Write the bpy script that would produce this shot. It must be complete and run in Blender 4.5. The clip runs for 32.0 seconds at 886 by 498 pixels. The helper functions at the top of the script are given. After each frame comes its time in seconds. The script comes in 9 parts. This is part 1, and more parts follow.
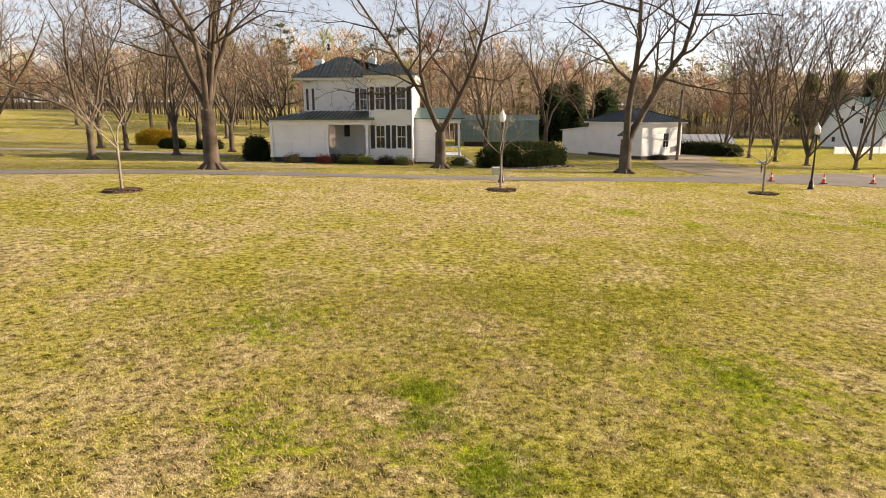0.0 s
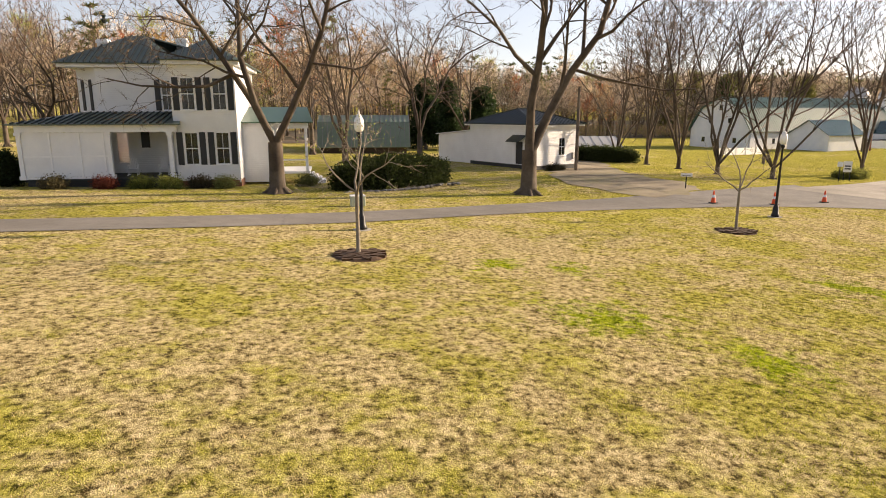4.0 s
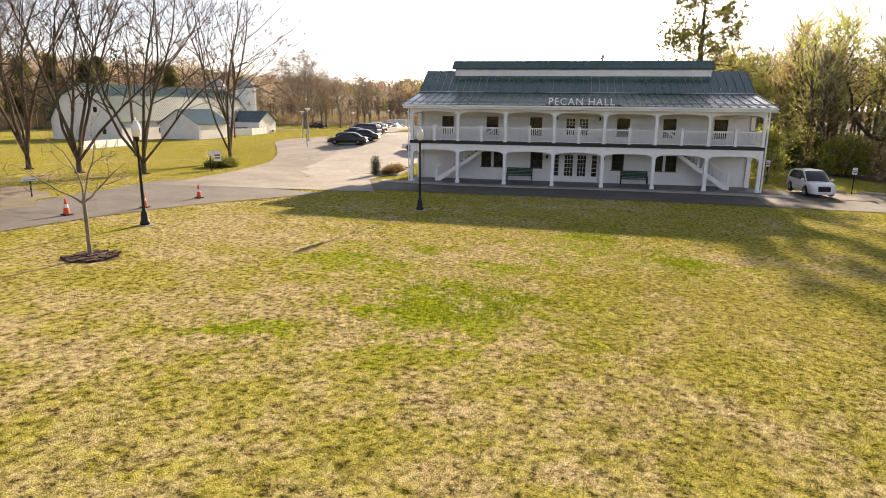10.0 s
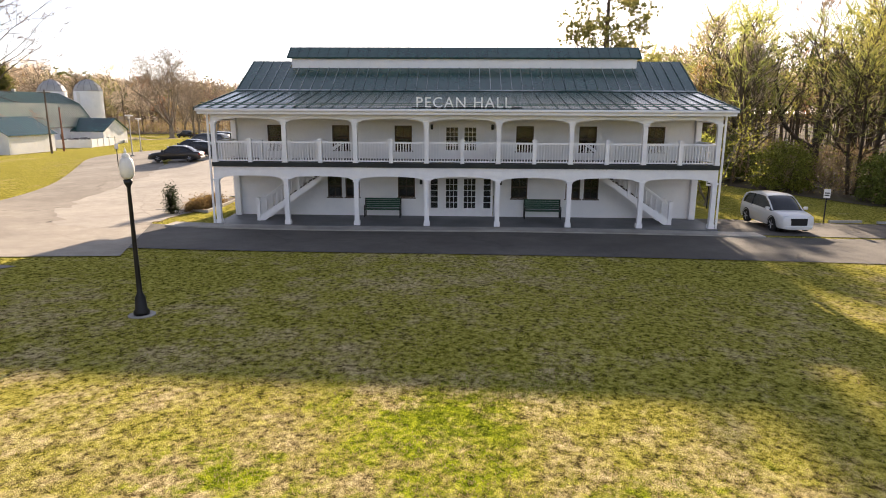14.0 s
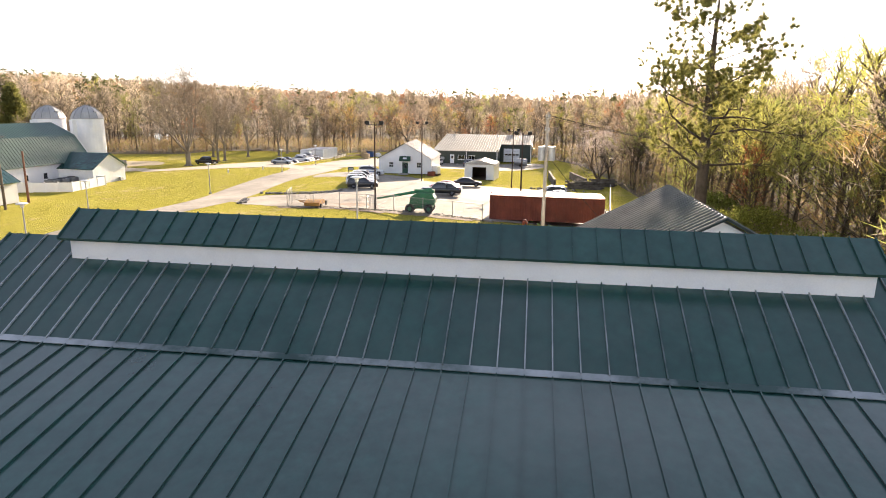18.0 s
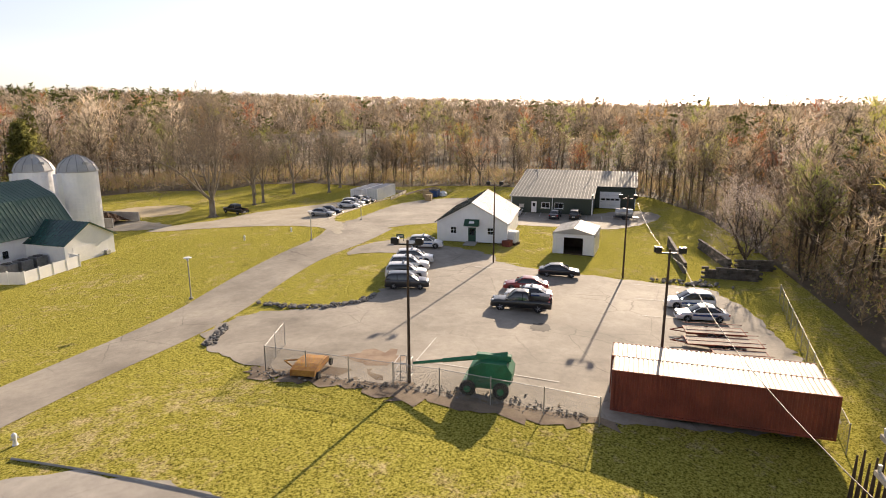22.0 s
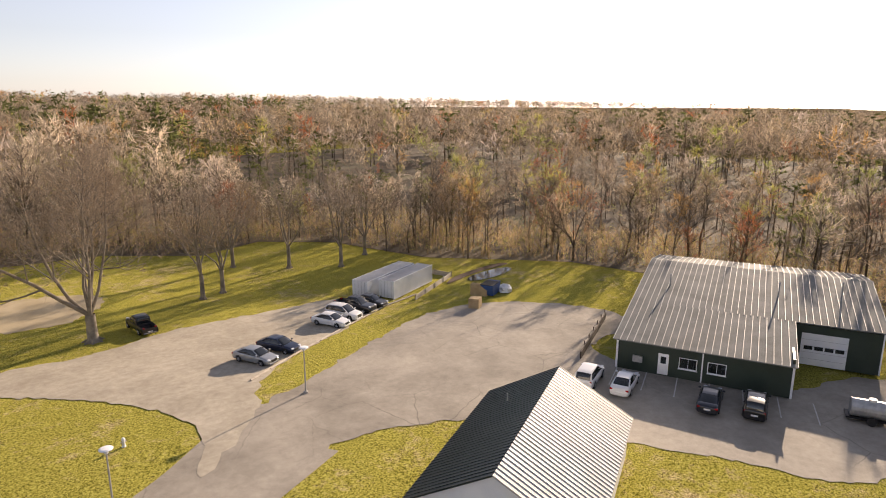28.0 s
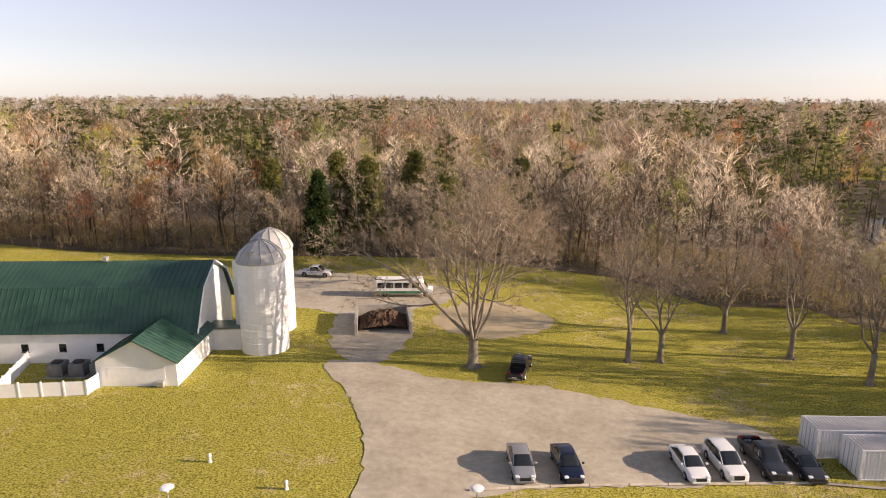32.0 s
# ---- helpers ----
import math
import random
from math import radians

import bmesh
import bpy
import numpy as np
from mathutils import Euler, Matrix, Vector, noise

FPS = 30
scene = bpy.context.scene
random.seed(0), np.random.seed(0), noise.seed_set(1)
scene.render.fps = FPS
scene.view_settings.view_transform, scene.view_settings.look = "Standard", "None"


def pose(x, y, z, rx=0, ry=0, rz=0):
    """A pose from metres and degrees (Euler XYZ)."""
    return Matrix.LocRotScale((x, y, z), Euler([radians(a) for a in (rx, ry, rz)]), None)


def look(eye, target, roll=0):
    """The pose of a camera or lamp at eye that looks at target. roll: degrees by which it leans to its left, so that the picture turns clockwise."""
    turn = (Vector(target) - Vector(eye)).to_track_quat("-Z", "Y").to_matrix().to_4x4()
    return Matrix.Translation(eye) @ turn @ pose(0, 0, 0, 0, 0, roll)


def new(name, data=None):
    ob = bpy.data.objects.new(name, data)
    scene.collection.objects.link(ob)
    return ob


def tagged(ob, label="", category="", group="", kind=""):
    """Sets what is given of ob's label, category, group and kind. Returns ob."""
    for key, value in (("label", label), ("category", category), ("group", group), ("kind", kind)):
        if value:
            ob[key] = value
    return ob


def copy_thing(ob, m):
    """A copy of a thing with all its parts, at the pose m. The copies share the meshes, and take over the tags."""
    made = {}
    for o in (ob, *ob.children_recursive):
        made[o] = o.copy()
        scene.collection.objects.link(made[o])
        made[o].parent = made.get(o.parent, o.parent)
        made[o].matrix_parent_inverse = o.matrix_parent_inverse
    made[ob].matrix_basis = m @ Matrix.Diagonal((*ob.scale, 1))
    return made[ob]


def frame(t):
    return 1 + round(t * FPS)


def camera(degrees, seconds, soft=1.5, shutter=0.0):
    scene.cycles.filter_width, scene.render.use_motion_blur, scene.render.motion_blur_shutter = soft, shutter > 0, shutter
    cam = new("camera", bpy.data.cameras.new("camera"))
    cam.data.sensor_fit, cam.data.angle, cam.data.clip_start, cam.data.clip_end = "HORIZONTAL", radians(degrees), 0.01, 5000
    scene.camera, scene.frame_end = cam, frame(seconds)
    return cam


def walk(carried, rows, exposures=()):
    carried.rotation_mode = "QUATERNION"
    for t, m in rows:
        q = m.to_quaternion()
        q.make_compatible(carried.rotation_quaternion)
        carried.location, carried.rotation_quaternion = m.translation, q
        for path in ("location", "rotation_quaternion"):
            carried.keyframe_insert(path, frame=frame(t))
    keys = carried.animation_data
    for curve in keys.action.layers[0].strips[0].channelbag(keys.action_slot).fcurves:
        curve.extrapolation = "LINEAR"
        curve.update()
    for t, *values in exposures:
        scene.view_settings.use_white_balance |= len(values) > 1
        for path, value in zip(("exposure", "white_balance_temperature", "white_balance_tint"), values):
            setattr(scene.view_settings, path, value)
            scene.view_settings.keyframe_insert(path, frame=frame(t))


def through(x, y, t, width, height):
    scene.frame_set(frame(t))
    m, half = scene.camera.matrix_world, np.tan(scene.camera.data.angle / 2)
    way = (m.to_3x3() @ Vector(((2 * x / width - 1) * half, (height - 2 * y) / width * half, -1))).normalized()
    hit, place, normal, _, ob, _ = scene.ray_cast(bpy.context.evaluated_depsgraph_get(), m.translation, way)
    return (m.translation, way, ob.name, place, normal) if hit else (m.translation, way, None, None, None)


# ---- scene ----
cam = camera(70.67, 32.0, soft=1.0)
ROWS = [
    (0.0, 0.00, 0.00, 5.62, 0.00, -12.20, -0.09),
    (0.5, 0.17, 0.07, 5.57, -1.63, -12.28, -0.05),
    (1.0, 0.30, 1.26, 5.58, -1.97, -12.29, -0.07),
    (1.5, 0.48, 3.77, 5.64, -2.21, -12.28, -0.04),
    (2.0, 0.66, 6.71, 5.73, -2.49, -12.24, -0.04),
    (2.5, 0.90, 9.38, 5.80, -4.92, -12.31, -0.06),
    (4.5, 2.13, 15.66, 5.84, -15.37, -12.39, -0.07),
    (5.0, 2.58, 16.81, 5.84, -20.49, -12.50, -0.02),
    (5.5, 3.05, 17.63, 5.84, -26.61, -12.62, 0.03),
    (6.0, 3.52, 18.35, 5.81, -32.80, -12.72, 0.06),
    (6.5, 3.93, 18.85, 5.83, -38.18, -12.85, 0.03),
    (7.0, 4.25, 19.29, 5.81, -43.01, -12.98, 0.02),
    (7.5, 4.73, 19.59, 5.74, -47.49, -12.95, 0.09),
    (8.0, 5.15, 19.69, 5.64, -51.82, -12.85, 0.14),
    (8.5, 5.60, 19.56, 5.63, -56.04, -12.85, 0.32),
    (9.0, 6.04, 19.54, 5.59, -59.45, -12.84, 0.51),
    (9.5, 6.46, 19.39, 5.63, -62.06, -12.91, 0.63),
    (10.0, 6.98, 19.18, 5.64, -64.09, -12.99, 0.63),
    (10.5, 7.74, 19.11, 5.59, -65.23, -12.99, 0.53),
    (11.0, 9.19, 19.12, 5.48, -66.74, -12.83, 0.42),
    (11.5, 11.42, 19.31, 5.45, -68.09, -12.76, 0.36),
    (12.0, 13.79, 19.77, 5.46, -69.31, -12.78, 0.37),
    (12.5, 16.14, 20.86, 5.42, -70.54, -12.81, 0.52),
    (13.0, 18.27, 21.79, 5.42, -71.96, -12.73, 0.70),
    (13.5, 20.46, 22.03, 5.31, -72.55, -12.47, 0.23),
    (15.5, 30.05, 22.45, 7.89, -72.60, -12.71, 0.74),
    (16.0, 32.69, 23.04, 8.55, -72.59, -12.73, 1.10),
    (16.5, 35.60, 23.91, 9.42, -72.43, -12.99, 1.24),
    (17.0, 38.91, 24.85, 10.27, -71.99, -13.03, 1.20),
    (17.5, 42.44, 25.92, 11.26, -69.54, -13.01, 1.25),
    (18.0, 46.45, 26.70, 12.45, -67.15, -12.85, 0.82),
    (18.5, 51.01, 28.34, 13.55, -66.05, -12.83, 0.44),
    (19.0, 55.27, 30.02, 14.37, -65.41, -12.88, -0.10),
    (19.5, 58.85, 31.66, 14.92, -64.68, -12.86, -0.02),
    (20.0, 62.63, 33.34, 15.88, -63.98, -12.87, 0.01),
    (20.5, 66.60, 35.19, 17.20, -63.86, -12.89, 0.01),
    (21.0, 70.22, 36.96, 18.26, -63.00, -12.92, 0.00),
    (21.5, 73.46, 38.64, 18.75, -61.86, -12.94, 0.04),
    (22.0, 76.48, 40.26, 19.01, -60.10, -12.95, -0.00),
    (22.5, 79.34, 41.85, 19.25, -59.28, -12.91, -0.02),
    (23.0, 82.35, 43.52, 19.56, -58.58, -12.92, -0.06),
    (23.5, 85.90, 45.26, 19.98, -57.84, -12.89, -0.05),
    (24.0, 90.01, 47.33, 20.61, -57.27, -12.94, -0.03),
    (24.5, 94.48, 49.52, 21.13, -57.15, -12.98, -0.01),
    (25.0, 99.14, 51.76, 21.66, -56.86, -13.02, 0.06),
    (25.5, 104.12, 53.97, 22.14, -56.63, -13.03, -0.03),
    (27.5, 126.21, 62.27, 23.79, -52.07, -12.94, 0.16),
    (28.0, 131.48, 64.00, 24.19, -49.61, -12.94, 0.08),
    (28.5, 136.39, 65.06, 24.54, -44.19, -12.96, -0.06),
    (29.0, 141.19, 65.55, 25.00, -38.89, -13.02, 0.00),
    (29.5, 145.95, 65.58, 25.35, -32.38, -12.98, 0.01),
    (30.0, 150.96, 65.70, 25.73, -24.88, -12.95, 0.09),
    (30.5, 155.94, 66.53, 26.02, -17.12, -12.98, 0.31),
    (31.0, 160.30, 68.00, 26.22, -4.80, -12.96, 0.30),
    (31.5, 164.40, 69.91, 26.44, 7.83, -12.80, 0.28),
    (32.0, 168.09, 72.32, 26.52, 13.29, -12.72, 0.13),
]
EXPOSURES = [(0.0, 1.27, 6600, 19), (6.0, 1.18, 6600, 20), (11.0, 1.27, 6450, 20), (14.0, 1.46, 6350, 21), (16.0, 1.92, 6300, 21), (17.5, 1.9, 6300, 20), (19.0, 1.32, 6350, 19), (20.0, 1.14, 6400, 19), (24.0, 1.0, 6400, 21), (28.0, 0.98, 6450, 23), (32.0, 0.98, 6400, 25)]
walk(cam, [(t, pose(x, y, z, 90 + pitch, 0, yaw) @ pose(0, 0, 0, 0, 0, roll)) for t, x, y, z, yaw, pitch, roll in ROWS], EXPOSURES)

# ---- light: low sun in the east, thin bright haze ----
SUN_ELEV, SUN_AZ = radians(16.9), radians(82.0)   # azimuth from +y towards +x
SUN_DIR = Vector((math.cos(SUN_ELEV) * math.sin(SUN_AZ), math.cos(SUN_ELEV) * math.cos(SUN_AZ), math.sin(SUN_ELEV)))
world = bpy.data.worlds.new("world")
scene.world = world
world.use_nodes = True
wn = world.node_tree.nodes
sky = wn.new("ShaderNodeTexSky")
sky.sky_type, sky.sun_disc = "NISHITA", False
sky.sun_elevation, sky.sun_rotation = SUN_ELEV, SUN_AZ
sky.air_density, sky.dust_density, sky.ozone_density = 1.0, 0.5, 1.6
wn["Background"].inputs[1].default_value = 0.082
pale = wn.new("ShaderNodeHueSaturation")   # thin high cloud washes the sky's colour out
pale.inputs["Saturation"].default_value = 0.5
world.node_tree.links.new(sky.outputs[0], pale.inputs["Color"])
world.node_tree.links.new(pale.outputs[0], wn["Background"].inputs[0])
sun_data = bpy.data.lights.new("sun", "SUN")
sun_data.energy, sun_data.angle, sun_data.color = 5.0, radians(0.6), (1.0, 0.83, 0.57)
sun = new("sun", sun_data)
sun.matrix_world = look((0, 0, 60), tuple(Vector((0, 0, 60)) - SUN_DIR))

# ---- materials ----
def nodes_of(name):
    m = bpy.data.materials.new(name)
    m.use_nodes = True
    return m, m.node_tree.nodes, m.node_tree.links, m.node_tree.nodes["Principled BSDF"]


def noise_node(n, l, scale, coord, detail=4.0, rough=0.55):
    t = n.new("ShaderNodeTexNoise")
    t.inputs["Scale"].default_value, t.inputs["Detail"].default_value, t.inputs["Roughness"].default_value = scale, detail, rough
    l.new(coord, t.inputs["Vector"])
    return t


def ramp_node(n, l, fac, stops):
    r = n.new("ShaderNodeValToRGB")
    e = r.color_ramp.elements
    while len(e) < len(stops):
        e.new(0.5)
    for s, (p, c) in zip(e, stops):
        s.position, s.color = p, (*c, 1) if len(c) == 3 else c
    l.new(fac, r.inputs[0])
    return r


def mix_node(n, l, fac, a, b, mode="MIX"):
    x = n.new("ShaderNodeMixRGB")
    x.blend_type = mode
    for s, v in zip(x.inputs, (fac, a, b)):
        if isinstance(v, (int, float)):
            s.default_value = v
        elif isinstance(v, tuple):
            s.default_value = (*v, 1)
        else:
            l.new(v, s)
    return x


def bump_node(n, l, height, bsdf, strength, distance):
    b = n.new("ShaderNodeBump")
    b.inputs["Strength"].default_value, b.inputs["Distance"].default_value = strength, distance
    l.new(height, b.inputs["Height"])
    l.new(b.outputs[0], bsdf.inputs["Normal"])


def surface(name, a, b, scale=3.0, rough=0.6, metal=0.0, fine=40.0, bump=0.2, dirt=None, dirt_amount=0.25, spec=0.5, world_space=True, vary=0.0):
    """Two-scale mottled surface: broad stains between colours a and b, fine grain, bump."""
    m, n, l, p = nodes_of(name)
    co = n.new("ShaderNodeNewGeometry").outputs["Position"] if world_space else n.new("ShaderNodeTexCoord").outputs["Object"]
    big, small = noise_node(n, l, scale, co, 5), noise_node(n, l, fine, co, 3, 0.6)
    r = ramp_node(n, l, big.outputs[0], [(0.35, a), (0.65, b)])
    c = mix_node(n, l, 0.35, r.outputs[0], small.outputs[0], "OVERLAY").outputs[0]
    if dirt:
        d = noise_node(n, l, scale * 0.31, co, 8, 0.7)
        f = ramp_node(n, l, d.outputs[0], [(0.5, (0, 0, 0)), (0.72, (dirt_amount,) * 3)])
        c = mix_node(n, l, f.outputs[0], c, dirt).outputs[0]
    if vary:
        o = n.new("ShaderNodeObjectInfo")
        v = ramp_node(n, l, o.outputs["Random"], [(0.0, (1 - vary,) * 3), (1.0, (1.0,) * 3)])
        c = mix_node(n, l, 1.0, c, v.outputs[0], "MULTIPLY").outputs[0]
    l.new(c, p.inputs["Base Color"])
    p.inputs["Roughness"].default_value, p.inputs["Metallic"].default_value = rough, metal
    p.inputs["Specular IOR Level"].default_value = spec
    if bump:
        bump_node(n, l, small.outputs[0], p, bump, 0.02)
    return m


def plain(name, c, rough=0.5, metal=0.0, coat=0.0, spec=0.5):
    m, n, l, p = nodes_of(name)
    p.inputs["Base Color"].default_value = (*c, 1)
    p.inputs["Roughness"].default_value, p.inputs["Metallic"].default_value = rough, metal
    p.inputs["Coat Weight"].default_value, p.inputs["Specular IOR Level"].default_value = coat, spec
    p.inputs["Coat Roughness"].default_value = 0.06
    return m


def tinted(name, rough=0.8, vary=0.3, through=0.0):
    """Colour from the mesh's own 'tint' attribute (the species), each island a little different."""
    m, n, l, p = nodes_of(name)
    a = n.new("ShaderNodeAttribute")
    a.attribute_name = "tint"
    g = n.new("ShaderNodeNewGeometry")
    v = ramp_node(n, l, g.outputs["Random Per Island"], [(0.0, (1 - vary,) * 3), (1.0, (1 + vary,) * 3)])
    c = mix_node(n, l, 1.0, a.outputs["Color"], v.outputs[0], "MULTIPLY")
    l.new(c.outputs[0], p.inputs["Base Color"])
    p.inputs["Roughness"].default_value = rough
    p.inputs["Specular IOR Level"].default_value = 0.2
    if through:
        t = n.new("ShaderNodeBsdfTranslucent")
        l.new(c.outputs[0], t.inputs["Color"])
        s = n.new("ShaderNodeMixShader")
        s.inputs[0].default_value = through
        l.new(p.outputs[0], s.inputs[1])
        l.new(t.outputs[0], s.inputs[2])
        l.new(s.outputs[0], n["Material Output"].inputs[0])
    return m


# patches of lush new grass on the front lawn: x, y, radius
LUSH = [(-2.2, 7.0, 0.6), (-0.3, 7.3, 0.55), (0.5, 6.4, 0.5), (-0.2, 8.2, 0.45), (-3.2, 10.6, 0.7), (4.7, 9.0, 1.1), (7.8, 26.3, 0.9), (8.9, 30.7, 0.6), (6.9, 31.4, 0.7),
        (16.2, 28.3, 0.9), (9.8, 23.6, 0.7), (23.4, 30.3, 1.5), (19.5, 25.1, 2.0), (28.4, 24.7, 1.5), (29.3, 27.7, 0.7), (32.0, 25.2, 1.2), (26.1, 29.2, 0.7), (25.0, 25.8, 0.9), (28.8, 21.0, 1.5), (21.4, 26.4, 1.0)]


def lawn_material():
    m, n, l, p = nodes_of("lawn")

    def math_node(op, a, b):
        k = n.new("ShaderNodeMath")
        k.operation = op
        for q, v in zip(k.inputs, (a, b)):
            if isinstance(v, float):
                q.default_value = v
            else:
                l.new(v, q)
        return k.outputs[0]
    co = n.new("ShaderNodeNewGeometry").outputs["Position"]
    patch, mid, fine, blade = noise_node(n, l, 0.09, co, 6, 0.62), noise_node(n, l, 0.7, co, 6, 0.7), noise_node(n, l, 6.5, co, 6, 0.78), noise_node(n, l, 38.0, co, 2, 0.7)
    clump = noise_node(n, l, 2.6, co, 4, 0.7)
    straw = ramp_node(n, l, fine.outputs[0], [(0.39, (0.08, 0.058, 0.025)), (0.48, (0.37, 0.295, 0.135)), (0.59, (0.68, 0.565, 0.31))])
    green = ramp_node(n, l, fine.outputs[0], [(0.39, (0.055, 0.054, 0.012)), (0.48, (0.275, 0.255, 0.042)), (0.59, (0.51, 0.46, 0.11))])
    lush = ramp_node(n, l, fine.outputs[0], [(0.37, (0.04, 0.06, 0.005)), (0.5, (0.22, 0.275, 0.014)), (0.6, (0.42, 0.45, 0.03))])
    dry = math_node("MULTIPLY_ADD", mid.outputs[0], 0.75)
    l.new(math_node("MULTIPLY", patch.outputs[0], 0.6), dry.node.inputs[2])
    dry = math_node("ADD", dry, math_node("MULTIPLY", clump.outputs[0], 0.40))
    dry = math_node("ADD", dry, math_node("MULTIPLY", fine.outputs[0], 0.12))
    east = n.new("ShaderNodeMapRange")   # the grass is greener towards the east
    sx = n.new("ShaderNodeSeparateXYZ")
    l.new(co, sx.inputs[0])
    l.new(sx.outputs[0], east.inputs["Value"])
    for k, v in zip(("From Min", "From Max", "To Min", "To Max"), (8.0, 60.0, 0.0, 0.085)):
        east.inputs[k].default_value = v
    span = n.new("ShaderNodeMapRange")
    for k, v in zip(("From Min", "From Max"), (0.83, 0.985)):
        span.inputs[k].default_value = v
    def ramp_between(v, lo, hi, a, b):
        k = n.new("ShaderNodeMapRange")
        for q, w in zip(("From Min", "From Max", "To Min", "To Max"), (lo, hi, a, b)):
            k.inputs[q].default_value = w
        l.new(v, k.inputs["Value"])
        return k.outputs[0]
    strip = math_node("MULTIPLY", ramp_between(sx.outputs[1], 21.0, 32.0, 0.0, 0.075), ramp_between(sx.outputs[1], 37.0, 41.0, 1.0, 0.0))   # bleached grass towards the park road
    strip = math_node("MULTIPLY", strip, ramp_between(sx.outputs[0], 18.0, 34.0, 1.0, 0.3))
    l.new(math_node("SUBTRACT", math_node("ADD", dry, east.outputs[0]), strip), span.inputs["Value"])
    c = mix_node(n, l, span.outputs[0], straw.outputs[0], green.outputs[0])
    flat = n.new("ShaderNodeVectorMath")
    flat.operation = "MULTIPLY"
    flat.inputs[1].default_value = (1, 1, 0)
    l.new(co, flat.inputs[0])
    ragged = math_node("ADD", math_node("MULTIPLY", mid.outputs[0], 5.0), math_node("MULTIPLY", clump.outputs[0], 5.0))
    ragged = math_node("SUBTRACT", ragged, 3.35)
    best = None
    for x, y, r in LUSH:
        d = n.new("ShaderNodeVectorMath")
        d.operation = "DISTANCE"
        d.inputs[1].default_value = (x, y, 0)
        l.new(flat.outputs[0], d.inputs[0])
        near = math_node("SUBTRACT", ragged, math_node("DIVIDE", d.outputs["Value"], r * 1.25))
        best = near if best is None else math_node("MAXIMUM", best, near)
    lf = n.new("ShaderNodeMapRange")
    for k, v in zip(("From Min", "From Max"), (0.4, 1.5)):
        lf.inputs[k].default_value = v
    l.new(best, lf.inputs["Value"])
    c = mix_node(n, l, lf.outputs[0], c.outputs[0], lush.outputs[0])
    c = mix_node(n, l, 0.45, c.outputs[0], blade.outputs[0], "OVERLAY")
    away = n.new("ShaderNodeVectorMath")   # far from the clearing the ground is brown woodland floor
    away.operation = "DISTANCE"
    away.inputs[1].default_value = (60, 60, 0)
    l.new(flat.outputs[0], away.inputs[0])
    wild = n.new("ShaderNodeMapRange")
    for k, v in zip(("From Min", "From Max"), (380.0, 470.0)):
        wild.inputs[k].default_value = v
    l.new(away.outputs["Value"], wild.inputs["Value"])
    c = mix_node(n, l, wild.outputs[0], c.outputs[0], (0.09, 0.07, 0.042))
    l.new(c.outputs[0], p.inputs["Base Color"])
    p.inputs["Roughness"].default_value, p.inputs["Specular IOR Level"].default_value = 1.0, 0.0
    h = mix_node(n, l, 0.5, fine.outputs[0], blade.outputs[0])
    bump_node(n, l, h.outputs[0], p, 1.0, 0.10)
    return m


def asphalt_material(name, dark, light, scale=0.25, cracked=0.35):
    m, n, l, p = nodes_of(name)
    co = n.new("ShaderNodeNewGeometry").outputs["Position"]
    wide, mid, fine = noise_node(n, l, scale, co, 7, 0.65), noise_node(n, l, 1.6, co, 6, 0.7), noise_node(n, l, 60.0, co, 3)
    c = ramp_node(n, l, wide.outputs[0], [(0.3, dark), (0.7, light)])
    c = mix_node(n, l, 0.3, c.outputs[0], mid.outputs[0], "OVERLAY")
    c = mix_node(n, l, 0.35, c.outputs[0], fine.outputs[0], "OVERLAY")
    v = n.new("ShaderNodeTexVoronoi")
    v.feature = "DISTANCE_TO_EDGE"
    v.inputs["Scale"].default_value = 0.16
    warp = mix_node(n, l, 0.55, co, noise_node(n, l, 0.9, co, 5).outputs["Color"], "ADD")
    l.new(warp.outputs[0], v.inputs["Vector"])
    crack = ramp_node(n, l, v.outputs["Distance"], [(0.0, (1 - cracked,) * 3), (0.01, (1, 1, 1))])
    where = ramp_node(n, l, noise_node(n, l, 0.07, co, 3).outputs[0], [(0.45, (0, 0, 0)), (0.62, (1, 1, 1))])
    c = mix_node(n, l, where.outputs[0], c.outputs[0], mix_node(n, l, 1.0, c.outputs[0], crack.outputs[0], "MULTIPLY").outputs[0])
    l.new(c.outputs[0], p.inputs["Base Color"])
    p.inputs["Roughness"].default_value, p.inputs["Specular IOR Level"].default_value = 0.85, 0.25
    bump_node(n, l, fine.outputs[0], p, 0.3, 0.02)
    return m


def siding_material(name, pitch=0.13, base=(0.87, 0.87, 0.88)):
    m, n, l, p = nodes_of(name)
    co = n.new("ShaderNodeTexCoord").outputs["Object"]
    s = n.new("ShaderNodeSeparateXYZ")
    l.new(co, s.inputs[0])
    k = n.new("ShaderNodeMath")
    k.operation, k.inputs[1].default_value = "DIVIDE", pitch
    l.new(s.outputs[2], k.inputs[0])
    fr = n.new("ShaderNodeMath")
    fr.operation = "FRACT"
    l.new(k.outputs[0], fr.inputs[0])
    st = noise_node(n, l, 0.8, co, 6, 0.65)
    c = ramp_node(n, l, st.outputs[0], [(0.3, tuple(v * 0.9 for v in base)), (0.7, base)])
    l.new(c.outputs[0], p.inputs["Base Color"])
    p.inputs["Roughness"].default_value = 0.55
    bump_node(n, l, fr.outputs[0], p, 0.6, 0.03)
    return m


